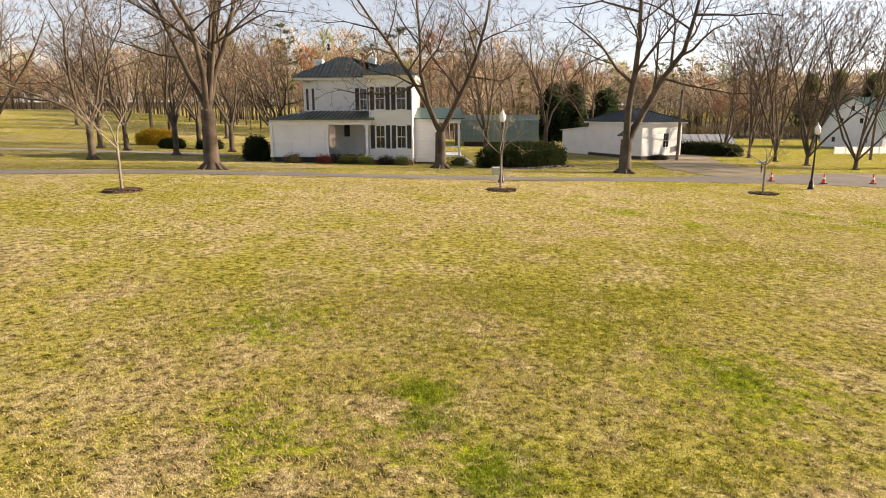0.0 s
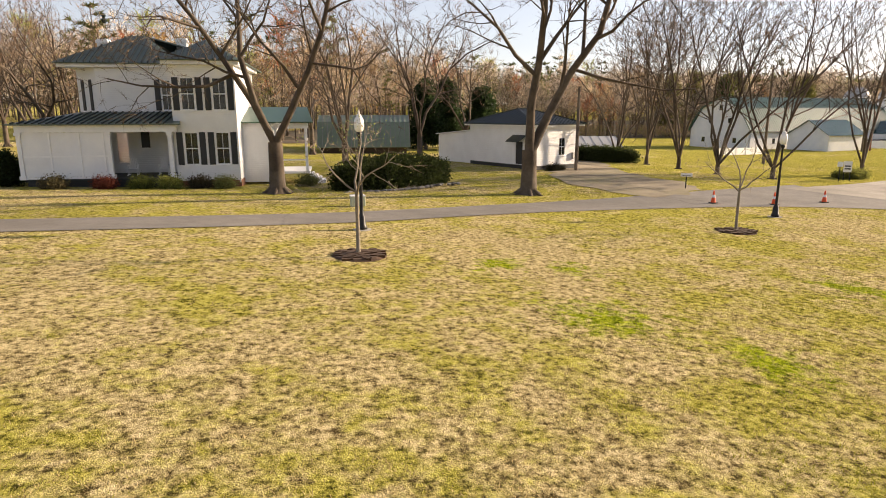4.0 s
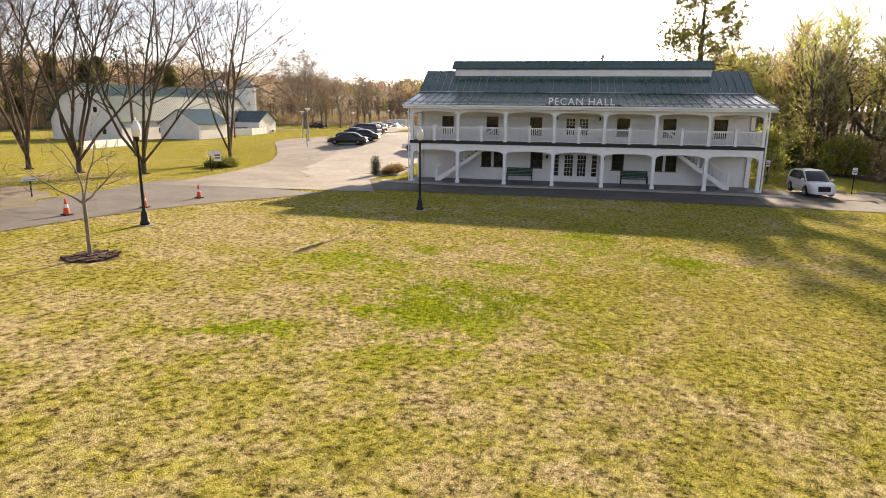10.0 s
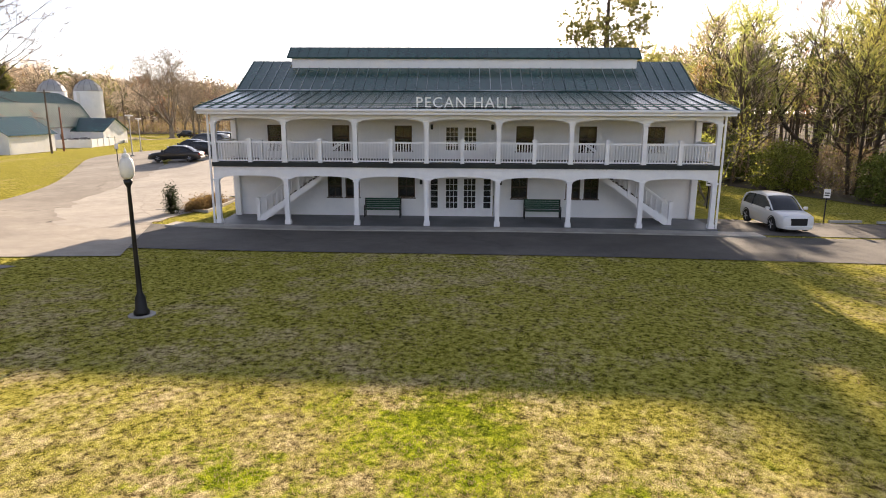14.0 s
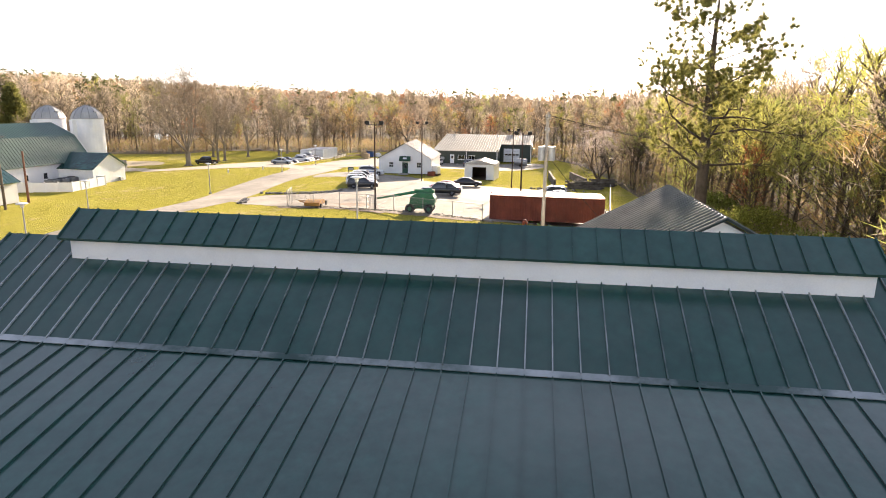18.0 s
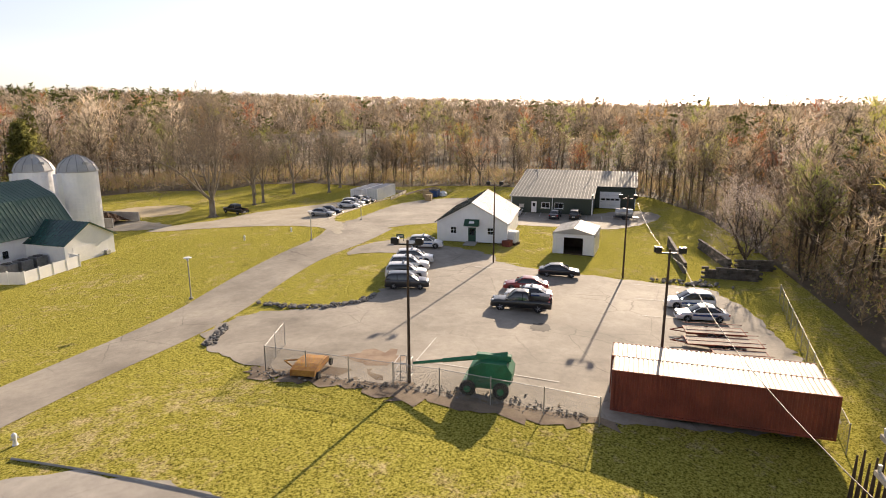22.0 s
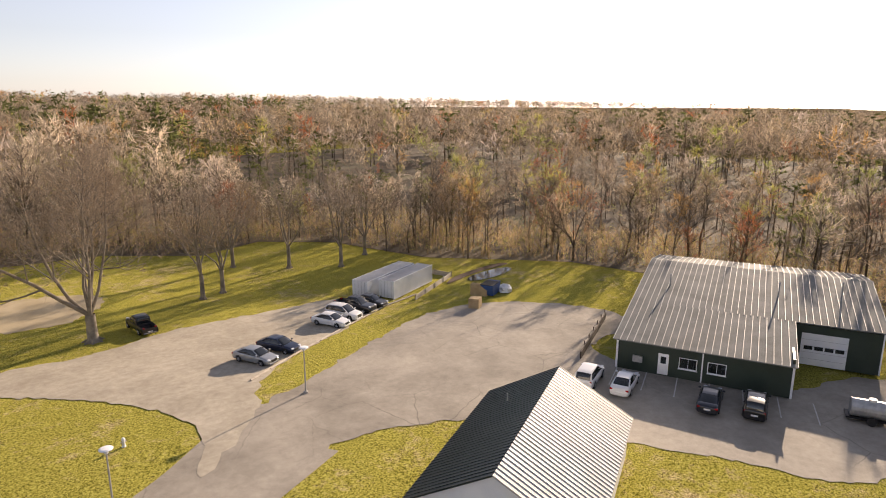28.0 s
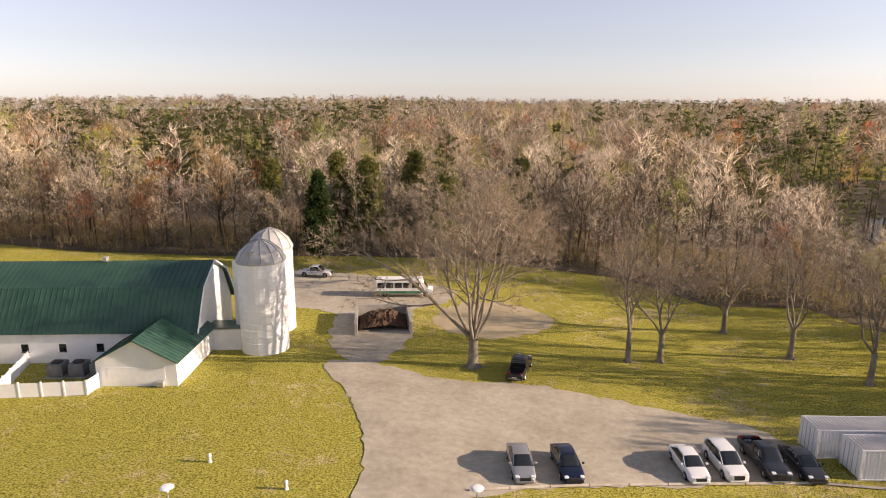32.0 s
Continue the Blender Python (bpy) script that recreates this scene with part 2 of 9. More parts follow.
def glass_material():
    m, n, l, p = nodes_of("window_glass")
    p.inputs["Base Color"].default_value = (0.10, 0.11, 0.11, 1)
    p.inputs["Roughness"].default_value, p.inputs["Transmission Weight"].default_value, p.inputs["IOR"].default_value = 0.03, 0.7, 1.45
    return m


def chainlink_material():
    m, n, l, p = nodes_of("chain_link")
    co = n.new("ShaderNodeTexCoord").outputs["Object"]
    s = n.new("ShaderNodeSeparateXYZ")
    l.new(co, s.inputs[0])
    lines = []
    for sign in (1, -1):
        a = n.new("ShaderNodeMath")
        a.operation, a.inputs[1].default_value = "MULTIPLY_ADD", sign
        l.new(s.outputs[2], a.inputs[0])
        l.new(s.outputs[0], a.inputs[2])
        b = n.new("ShaderNodeMath")
        b.operation, b.inputs[1].default_value = "PINGPONG", 0.045
        l.new(a.outputs[0], b.inputs[0])
        c = n.new("ShaderNodeMath")
        c.operation, c.inputs[1].default_value = "LESS_THAN", 0.004
        l.new(b.outputs[0], c.inputs[0])
        lines.append(c)
    mx = n.new("ShaderNodeMath")
    mx.operation = "MAXIMUM"
    l.new(lines[0].outputs[0], mx.inputs[0])
    l.new(lines[1].outputs[0], mx.inputs[1])
    l.new(mx.outputs[0], p.inputs["Alpha"])
    p.inputs["Base Color"].default_value = (0.3, 0.3, 0.3, 1)
    p.inputs["Metallic"].default_value, p.inputs["Roughness"].default_value = 0.6, 0.5
    return m


LAWN = lawn_material()
ASPHALT = asphalt_material("asphalt", (0.085, 0.078, 0.07), (0.14, 0.13, 0.115))
PARK_ROAD = asphalt_material("grey_park_road", (0.15, 0.138, 0.12), (0.23, 0.21, 0.185))
LOT = asphalt_material("worn_asphalt", (0.20, 0.178, 0.148), (0.40, 0.36, 0.30), 0.12, 0.45)
PALE_LOT = asphalt_material("pale_worn_asphalt", (0.30, 0.272, 0.232), (0.47, 0.43, 0.37), 0.15, 0.3)
GRAVEL = asphalt_material("pale_gravel", (0.32, 0.28, 0.215), (0.47, 0.42, 0.335), 0.2, 0.0)
CONCRETE = surface("concrete", (0.30, 0.28, 0.25), (0.42, 0.40, 0.36), 0.8, 0.85, fine=50, bump=0.3, dirt=(0.12, 0.11, 0.09))
SANDY = surface("sandy_dirt", (0.17, 0.135, 0.085), (0.30, 0.245, 0.16), 0.4, 0.95, fine=14, bump=0.5, dirt=(0.16, 0.15, 0.04), dirt_amount=0.8)
SAND = surface("bare_sand", (0.36, 0.29, 0.17), (0.44, 0.36, 0.23), 0.3, 0.95, fine=20, bump=0.3)
WHITE = surface("white_paint", (0.76, 0.77, 0.79), (0.84, 0.84, 0.84), 0.7, 0.5, fine=25, bump=0.05, dirt=(0.55, 0.53, 0.48), dirt_amount=0.3)
TRIM = surface("white_trim", (0.80, 0.80, 0.81), (0.86, 0.86, 0.86), 2.0, 0.45, fine=30, bump=0.04)
SIDING = siding_material("clapboard")
SIDING_FINE = siding_material("vinyl_siding", 0.2, (0.87, 0.87, 0.88))
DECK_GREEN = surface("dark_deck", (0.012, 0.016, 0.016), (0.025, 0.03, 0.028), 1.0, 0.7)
PORCH_FLOOR = surface("grey_porch_floor", (0.10, 0.105, 0.11), (0.17, 0.17, 0.175), 0.6, 0.55, fine=30, bump=0.1)
ROOF_GREEN = surface("green_metal_roof", (0.012, 0.055, 0.047), (0.022, 0.078, 0.066), 0.35, 0.24, 0.0, fine=3, bump=0.05, dirt=(0.06, 0.09, 0.08), dirt_amount=0.6, spec=0.75)
ROOF_STEEL = surface("weathered_steel_roof", (0.13, 0.14, 0.137), (0.19, 0.20, 0.195), 0.4, 0.8, 0.0, spec=0.1, fine=10, bump=0.04, dirt=(0.2, 0.2, 0.19), dirt_amount=0.4)
ROOF_SEAM = surface("worn_roof_seam", (0.012, 0.045, 0.04), (0.022, 0.065, 0.056), 0.35, 0.3, fine=4, bump=0.02, dirt=(0.55, 0.58, 0.60), dirt_amount=1.0)
ROOF_GREEN2 = surface("bright_green_metal_roof", (0.026, 0.072, 0.05), (0.042, 0.10, 0.07), 0.3, 0.34, 0.0, fine=8, bump=0.03, dirt=(0.05, 0.09, 0.07), dirt_amount=0.4)
ROOF_PALE_GREEN = surface("faded_green_metal_roof", (0.13, 0.18, 0.13), (0.18, 0.235, 0.17), 0.3, 0.5, 0.0, fine=8, bump=0.03, dirt=(0.09, 0.12, 0.09), dirt_amount=0.4)
ROOF_HOUSE = surface("grey_green_metal_roof", (0.075, 0.105, 0.088), (0.115, 0.15, 0.125), 0.3, 0.4, 0.0, fine=8, bump=0.03, dirt=(0.05, 0.07, 0.06), dirt_amount=0.4)
ROOF_DARK = surface("dark_metal_roof", (0.02, 0.03, 0.03), (0.035, 0.045, 0.045), 0.4, 0.38, 0.3, fine=8, bump=0.03)
ROOF_GREY = surface("grey_metal_roof", (0.17, 0.18, 0.18), (0.24, 0.245, 0.24), 0.35, 0.65, 0.0, spec=0.3, fine=10, bump=0.04, dirt=(0.30, 0.24, 0.18), dirt_amount=0.4)
# pale metal of the silo domes; on the office's sunny slope it paints glare
ROOF_PALE_GLARE = surface("pale_glare_metal_roof", (0.36, 0.36, 0.355), (0.46, 0.46, 0.45), 0.4, 0.55, 0.1, spec=0.25, fine=12, bump=0.03, dirt=(0.42, 0.36, 0.30), dirt_amount=0.3)
ROOF_WHITE = surface("pale_metal_roof", (0.36, 0.36, 0.36), (0.46, 0.46, 0.45), 0.4, 0.6, 0.0, fine=12, bump=0.04, dirt=(0.42, 0.34, 0.26), dirt_amount=0.5)
GREEN_WALL = surface("dark_green_metal_wall", (0.018, 0.032, 0.022), (0.03, 0.045, 0.032), 0.5, 0.5, fine=15, bump=0.05)
RUST = surface("rust_red_steel", (0.16, 0.035, 0.018), (0.24, 0.06, 0.03), 0.6, 0.75, fine=12, bump=0.2, dirt=(0.10, 0.035, 0.02), dirt_amount=0.7)
RUST_ROOF = surface("rusted_pale_roof", (0.34, 0.26, 0.19), (0.50, 0.46, 0.40), 0.7, 0.55, 0.2, fine=15, bump=0.1, dirt=(0.33, 0.15, 0.06), dirt_amount=0.8)
GLASS = glass_material()
BLACK = surface("black_metal", (0.010, 0.010, 0.011), (0.018, 0.018, 0.018), 2.0, 0.45, 0.4, bump=0.03)
DARK_PAINT = surface("dark_shutter_paint", (0.012, 0.014, 0.018), (0.02, 0.022, 0.027), 1.0, 0.5)
GALV = surface("galvanised_steel", (0.36, 0.36, 0.36), (0.50, 0.50, 0.49), 2.0, 0.5, 0.6, bump=0.05)
POLE_WOOD = surface("weathered_pole_wood", (0.10, 0.075, 0.055), (0.19, 0.15, 0.11), 1.0, 0.9, fine=25, bump=0.4)
POLE_GREY = surface("bleached_pole_wood", (0.36, 0.31, 0.25), (0.50, 0.45, 0.38), 1.0, 0.9, fine=25, bump=0.4)
DARK_WOOD = surface("dark_wood", (0.04, 0.025, 0.016), (0.075, 0.048, 0.03), 1.2, 0.8, fine=20, bump=0.3)
TAN_WOOD = surface("raw_lumber", (0.36, 0.25, 0.13), (0.50, 0.37, 0.20), 1.2, 0.85, fine=25, bump=0.3)
BRICK = surface("brick_red_brown", (0.20, 0.085, 0.05), (0.29, 0.14, 0.085), 1.3, 0.9, fine=25, bump=0.3)
BARK = surface("bark", (0.05, 0.036, 0.025), (0.11, 0.082, 0.058), 1.1, 0.95, fine=14, bump=1.0, dirt=(0.18, 0.15, 0.11), dirt_amount=0.5)
BARK_PALE = surface("pale_bark", (0.17, 0.14, 0.105), (0.29, 0.25, 0.195), 1.1, 0.95, fine=14, bump=0.8, dirt=(0.14, 0.11, 0.08), dirt_amount=0.5)
TWIG = tinted("twigs", 0.85, 0.25)
WOOD_TWIG = tinted("wood_twigs", 0.85, 0.5, 0.4)
LEAF = tinted("foliage", 0.7, 0.35, 0.58)
GRASS_BLADE = tinted("grass_blades", 0.8, 0.3, 0.35)
DIRT = surface("brown_dirt", (0.12, 0.085, 0.055), (0.26, 0.20, 0.135), 0.5, 0.95, fine=9, bump=0.8)
MULCH = surface("dark_mulch", (0.05, 0.028, 0.016), (0.10, 0.055, 0.03), 4.0, 1.0, fine=18, bump=0.9)
STONE = surface("grey_rubble", (0.20, 0.185, 0.165), (0.34, 0.32, 0.29), 1.6, 0.95, fine=20, bump=0.4, vary=0.5)
STONE_DARK = surface("dark_rubble", (0.10, 0.085, 0.07), (0.19, 0.165, 0.14), 1.6, 0.95, fine=20, bump=0.4, vary=0.5)
TYRE = plain("tyre_rubber", (0.015, 0.015, 0.015), 0.85)
RIM = plain("wheel_alloy", (0.42, 0.42, 0.43), 0.35, 0.8)
CAR_GLASS = plain("tinted_car_glass", (0.015, 0.018, 0.02), 0.06, 0.0, 0.0, 0.8)
LENS_CLEAR = plain("headlamp_lens", (0.75, 0.77, 0.80), 0.12)
LENS_RED = plain("tail_lamp_lens", (0.32, 0.012, 0.012), 0.2)
CHROME = plain("chrome", (0.6, 0.6, 0.6), 0.15, 1.0)
ORANGE = plain("cone_orange", (0.75, 0.09, 0.015), 0.6)
CREAM = surface("cream_lamp_glass", (0.75, 0.74, 0.70), (0.85, 0.84, 0.80), 4.0, 0.3, bump=0.0)
LIFT_GREEN = surface("machine_green_paint", (0.014, 0.13, 0.06), (0.022, 0.19, 0.09), 1.5, 0.45, bump=0.05, dirt=(0.06, 0.08, 0.04), dirt_amount=0.5)
BLUE = surface("blue_paint", (0.02, 0.05, 0.16), (0.03, 0.075, 0.24), 1.5, 0.5)
SIGN_WHITE = plain("sign_white", (0.78, 0.78, 0.78), 0.5)
SIGN_GREEN = plain("sign_dark_green", (0.015, 0.06, 0.035), 0.5)
PAINT_LINE = surface("worn_line_paint", (0.45, 0.43, 0.40), (0.62, 0.60, 0.57), 3.0, 0.8, bump=0.05)
CHAIN = chainlink_material()
BENCH_GREEN = surface("green_bench_slats", (0.008, 0.055, 0.03), (0.015, 0.08, 0.045), 2.0, 0.45)
WATER = plain("pond_water", (0.03, 0.035, 0.03), 0.05)

# ---- lie of the land ----
HILLS = [(53.5, 40.5, 10, -0.26), (-14, 32, 30, 1.10), (8, 38, 28, -0.09), (0, 5, 30, 0.26), (-8, 60, 25, -0.55), (30, 30, 25, 0.07), (54, 28, 22, 0.15), (24, 68, 25, 0.44), (90, 62, 25, 2.44), (55, 66, 22, 0.18), (125, 70, 30, 1.01), (150, 105, 30, 1.31), (195, 85, 30, 0.40), (160, 140, 30, -0.39), (195, 148, 30, -0.87), (122, 128, 30, -0.24)]


def ground_z(x, y):
    """The lie of the land: falling gently eastwards, with swells."""
    z = -1.6 + 3.6 / (1 + np.exp((np.clip(x, -400, 900) - 30) / 30)) + 5.0 * np.exp(-((x + 110) / 60) ** 2 - ((y - 170) / 60) ** 2)
    rise = np.clip((y - 210) / 420, 0, 1)
    z = z + 15.0 * rise * rise * (3 - 2 * rise)
    for cx, cy, s, h in HILLS:
        z = z + h * np.exp(-((x - cx) ** 2 + (y - cy) ** 2) / s ** 2)
    return z


def site(x, y):
    """From the plan's coordinates to the world's: east of the hall the plan is slightly turned and drawn in."""
    w = np.clip((x - 40) / 30, 0, 1)
    w = w * w * (3 - 2 * w)
    return x + w * (3.53 - 0.0299 * x - 0.0103 * y), y + w * (1.38 + 0.0179 * x - 0.0303 * y)


# ---- shared builders ----
def link(me, name, material, parent=None, label="", m=None):
    ob = new(name, me)
    if material and not me.materials:
        me.materials.append(material)
    if parent:
        ob.parent = parent
    if m is not None:
        ob.matrix_local = m
    if label:
        tagged(ob, label)
    return ob


def part(name, bm, material, parent=None, label="", m=None, smooth=False):
    me = bpy.data.meshes.new(name)
    if name == "wall":
        bmesh.ops.remove_doubles(bm, verts=bm.verts, dist=1e-4)
    bm.to_mesh(me)
    bm.free()
    if smooth:
        me.polygons.foreach_set("use_smooth", [True] * len(me.polygons))
    return link(me, name, material, parent, label, m)


def placed(m):
    """A pose on the plan, its z a height over the ground, as a pose in the world."""
    m = m.copy()
    x, y = site(m.translation.x, m.translation.y)
    m.translation = (x, y, float(ground_z(x, y)) + m.translation.z)
    return m


def thing(name, m, label, category, group="", kind="", fixed=False):
    ob = new(name)
    ob.empty_display_size = 0.2
    ob.matrix_basis = m if fixed else placed(m)
    return tagged(ob, label, category, group, kind)


def box(bm, x0, y0, z0, x1, y1, z1, bevel=0.0):
    v = [bm.verts.new((x, y, z)) for z in (z0, z1) for x, y in ((x0, y0), (x1, y0), (x1, y1), (x0, y1))]
    fs = [bm.faces.new([v[i] for i in f]) for f in ((3, 2, 1, 0), (4, 5, 6, 7), (0, 1, 5, 4), (1, 2, 6, 5), (2, 3, 7, 6), (3, 0, 4, 7))]
    if bevel:
        es = {e for f in fs for e in f.edges}
        bmesh.ops.bevel(bm, geom=list(es), offset=bevel, segments=1, affect="EDGES")
    return bm


def boxes(*rows, bevel=0.0):
    bm = bmesh.new()
    for r in rows:
        box(bm, *r, bevel=bevel)
    return bm


def tube(bm, a, b, r0, r1=None, n=8, cap=True):
    a, b = Vector(a), Vector(b)
    r1 = r0 if r1 is None else r1
    q = (b - a).to_track_quat("Z", "Y")
    rings = []
    for c, r in ((a, r0), (b, r1)):
        rings.append([bm.verts.new(c + q @ Vector((r * math.cos(2 * math.pi * i / n), r * math.sin(2 * math.pi * i / n), 0))) for i in range(n)])
    for i in range(n):
        bm.faces.new((rings[0][i], rings[0][(i + 1) % n], rings[1][(i + 1) % n], rings[1][i]))
    if cap:
        bm.faces.new(rings[0][::-1])
        bm.faces.new(rings[1])
    return bm


def lathe(bm, profile, n=12, z0=0.0):
    rings = []
    for r, z in profile:
        rings.append([bm.verts.new((r * math.cos(2 * math.pi * i / n), r * math.sin(2 * math.pi * i / n), z + z0)) for i in range(n)])
    for a, b in zip(rings, rings[1:]):
        for i in range(n):
            bm.faces.new((a[i], a[(i + 1) % n], b[(i + 1) % n], b[i]))
    bm.faces.new(rings[0][::-1])
    bm.faces.new(rings[-1])
    return bm


def prism(bm, outline, axis, a, b):
    """An outline of (s, z) pairs drawn out along x (axis 0) or y (axis 1) from a to b."""
    def at(s, z, d):
        return (d, s, z) if axis == 0 else (s, d, z)
    v0, v1 = [bm.verts.new(at(s, z, a)) for s, z in outline], [bm.verts.new(at(s, z, b)) for s, z in outline]
    k = len(outline)
    bm.faces.new(v0[::-1])
    bm.faces.new(v1)
    for i in range(k):
        bm.faces.new((v0[i], v0[(i + 1) % k], v1[(i + 1) % k], v1[i]))
    bmesh.ops.recalc_face_normals(bm, faces=bm.faces)
    return bm


def slab(bm, quad, t):
    """A sheet of thickness t under the four or three corners given."""
    vs = [Vector(p) for p in quad]
    nrm = (vs[1] - vs[0]).cross(vs[2] - vs[0]).normalized()
    if nrm.z < 0:
        nrm.negate()
    top, bot = [bm.verts.new(p) for p in vs], [bm.verts.new(p - nrm * t) for p in vs]
    k = len(vs)
    bm.faces.new(top)
    bm.faces.new(bot[::-1])
    for i in range(k):
        bm.faces.new((top[i], bot[i], bot[(i + 1) % k], top[(i + 1) % k]))
    bmesh.ops.recalc_face_normals(bm, faces=bm.faces)
    return bm


def wall_cells(bm, s0, s1, z0, z1, holes, y0, y1, axis=0):
    """A wall along x (axis 0) or y (axis 1) with rectangular holes (s0, z0, s1, z1) through it."""
    ss = sorted({s0, s1, *[h[0] for h in holes], *[h[2] for h in holes]})
    zs = sorted({z0, z1, *[h[1] for h in holes], *[h[3] for h in holes]})
    for a, b in zip(ss, ss[1:]):
        for c, d in zip(zs, zs[1:]):
            if not any(h[0] - 1e-6 <= a and b <= h[2] + 1e-6 and h[1] - 1e-6 <= c and d <= h[3] + 1e-6 for h in holes):
                box(bm, *((a, y0, c, b, y1, d) if axis == 0 else (y0, a, c, y1, b, d)))
    return bm


def raw_mesh(name, verts, faces, tints=None):
    """A mesh from numpy vertices (n, 3) and triangles (m, 3); tints: a colour a vertex."""
    me = bpy.data.meshes.new(name)
    verts, faces = np.asarray(verts, np.float32), np.asarray(faces, np.int32)
    me.vertices.add(len(verts))
    me.vertices.foreach_set("co", verts.ravel())
    me.loops.add(faces.size)
    me.loops.foreach_set("vertex_index", faces.ravel())
    me.polygons.add(len(faces))
    me.polygons.foreach_set("loop_start", np.arange(0, faces.size, 3, dtype=np.int32))
    if tints is not None:
        a = me.color_attributes.new("tint", "FLOAT_COLOR", "POINT")
        c = np.ones((len(verts), 4), np.float32)
        c[:, :3] = tints
        a.data.foreach_set("color", c.ravel())
    me.update(calc_edges=True)
    return me


# ---- ground ----
def steps(lo, a, b, hi, fine):
    inner = list(np.arange(a, b + fine, fine))
    out, d = [b + fine], fine
    while out[-1] < hi:
        d *= 1.35
        out.append(out[-1] + d)
    low, d = [a - fine], fine
    while low[-1] > lo:
        d *= 1.35
        low.append(low[-1] - d)
    return np.array(low[::-1] + inner + out)


def make_ground():
    xs, ys = steps(-2500, -130, 260, 3000, 2.0), steps(-2000, -30, 220, 3000, 2.0)
    gx, gy = np.meshgrid(xs, ys, indexing="ij")
    rng = np.random.default_rng(4)
    z = ground_z(gx, gy) + rng.normal(0, 0.004, gx.shape)
    v = np.stack([gx, gy, z], -1).reshape(-1, 3)
    i = np.arange(len(xs) * len(ys)).reshape(len(xs), len(ys))
    a, b, c, d = i[:-1, :-1].ravel(), i[1:, :-1].ravel(), i[1:, 1:].ravel(), i[:-1, 1:].ravel()
    f = np.concatenate([np.stack([a, b, c], 1), np.stack([a, c, d], 1)])
    me = raw_mesh("ground", v, f)
    me.polygons.foreach_set("use_smooth", [True] * len(me.polygons))
    ob = link(me, "ground", LAWN)
    tagged(ob, "mown lawn, straw-coloured with green patches", "lawn", kind="structure")


make_ground()


def smooth_outline(points, rounds=2, jitter=0.0, seed=1):
    p = np.array(points, float)
    for _ in range(rounds):
        q = np.roll(p, -1, 0)
        p = np.stack([0.75 * p + 0.25 * q, 0.25 * p + 0.75 * q], 1).reshape(-1, 2)
    if jitter:
        fine = []
        for a, b in zip(p, np.roll(p, -1, 0)):
            k = max(1, int(np.hypot(*(b - a)) / 0.7))
            fine += [a + (b - a) * j / k for j in range(k)]
        p = np.array(fine)
        p += np.random.default_rng(seed).normal(0, jitter, p.shape)
    return p


def ribbon(points, width, rounds=3):
    """The outline of a road along points; width may be one number or one a point."""
    p = np.array(points, float)
    w = np.full(len(p), width, float) if np.isscalar(width) else np.array(width, float)
    pw = np.c_[p, w]
    for _ in range(rounds):
        q = np.empty((2 * (len(pw) - 1), 3))
        q[0::2], q[1::2] = 0.75 * pw[:-1] + 0.25 * pw[1:], 0.25 * pw[:-1] + 0.75 * pw[1:]
        pw = np.r_[pw[:1], q, pw[-1:]]
    d = np.gradient(pw[:, :2], axis=0)
    d /= np.linalg.norm(d, axis=1)[:, None]
    s = np.c_[-d[:, 1], d[:, 0]] * pw[:, 2:] / 2
    return np.r_[pw[:, :2] + s, (pw[:, :2] - s)[::-1]]


def draped(name, outline, material, lift, label, category, cell=3.0, thick=0.0, plan=True):
    """A sheet over the ground with the given outline."""
    outline = [site(x, y) for x, y in outline] if plan else outline
    bm = bmesh.new()
    vs = [bm.verts.new((x, y, 0)) for x, y in outline]
    es = [bm.edges.new((a, b)) for a, b in zip(vs, vs[1:] + vs[:1])]
    bmesh.ops.triangle_fill(bm, edges=es, use_beauty=True, use_dissolve=False, normal=(0, 0, 1))
    lo, hi = np.min(outline, 0), np.max(outline, 0)
    for ax in (0, 1):
        nrm = [0, 0, 0]
        nrm[ax] = 1
        for c in np.arange(math.ceil(lo[ax] / cell) * cell, hi[ax], cell):
            co = [0, 0, 0]
            co[ax] = c
            bmesh.ops.bisect_plane(bm, geom=bm.verts[:] + bm.edges[:] + bm.faces[:], dist=1e-5, plane_co=co, plane_no=nrm)
    for f in bm.faces:
        if f.normal.z < 0:
            f.normal_flip()
    for v in bm.verts:
        v.co.z = float(ground_z(v.co.x, v.co.y)) + lift - 0.02
    if thick:
        r = bmesh.ops.extrude_face_region(bm, geom=bm.faces[:])
        for g in r["geom"]:
            if isinstance(g, bmesh.types.BMVert):
                g.co.z += thick
    bmesh.ops.triangulate(bm, faces=[f for f in bm.faces if len(f.verts) > 4])
    ob = part(name, bm, material)
    return tagged(ob, label, category, kind="structure")


HALL = Matrix.Translation((49.92, 42.81, -0.33)) @ pose(0, 0, 0, 0, 0, -74.7)
def hall_xy(u, v):
    p = HALL @ Vector((u, v, 0))
    return (p.x, p.y)


# roads and yards
draped("road_park", ribbon([(-160, 22), (-100, 29.5), (-60, 33.5), (-26, 36.7), (0, 39.4), (10, 43.6), (19, 46.0), (28, 48.4), (38, 49)], [3.6, 3.6, 3.6, 3.6, 3.3, 2.9, 4.0, 7.0, 13]), PARK_ROAD, 0.045, "narrow grey asphalt road past the lawn", "road")
draped("road_hall", ribbon([hall_xy(-12, -3.6), hall_xy(-4, -4.2), hall_xy(6, -4.4), hall_xy(26, -4.3), hall_xy(38, -4.2), hall_xy(70, -4.0)], [9, 6.4, 5.7, 5.7, 6.2, 6]), ASPHALT, 0.05, "dark asphalt road in front of the hall", "road", plan=False)
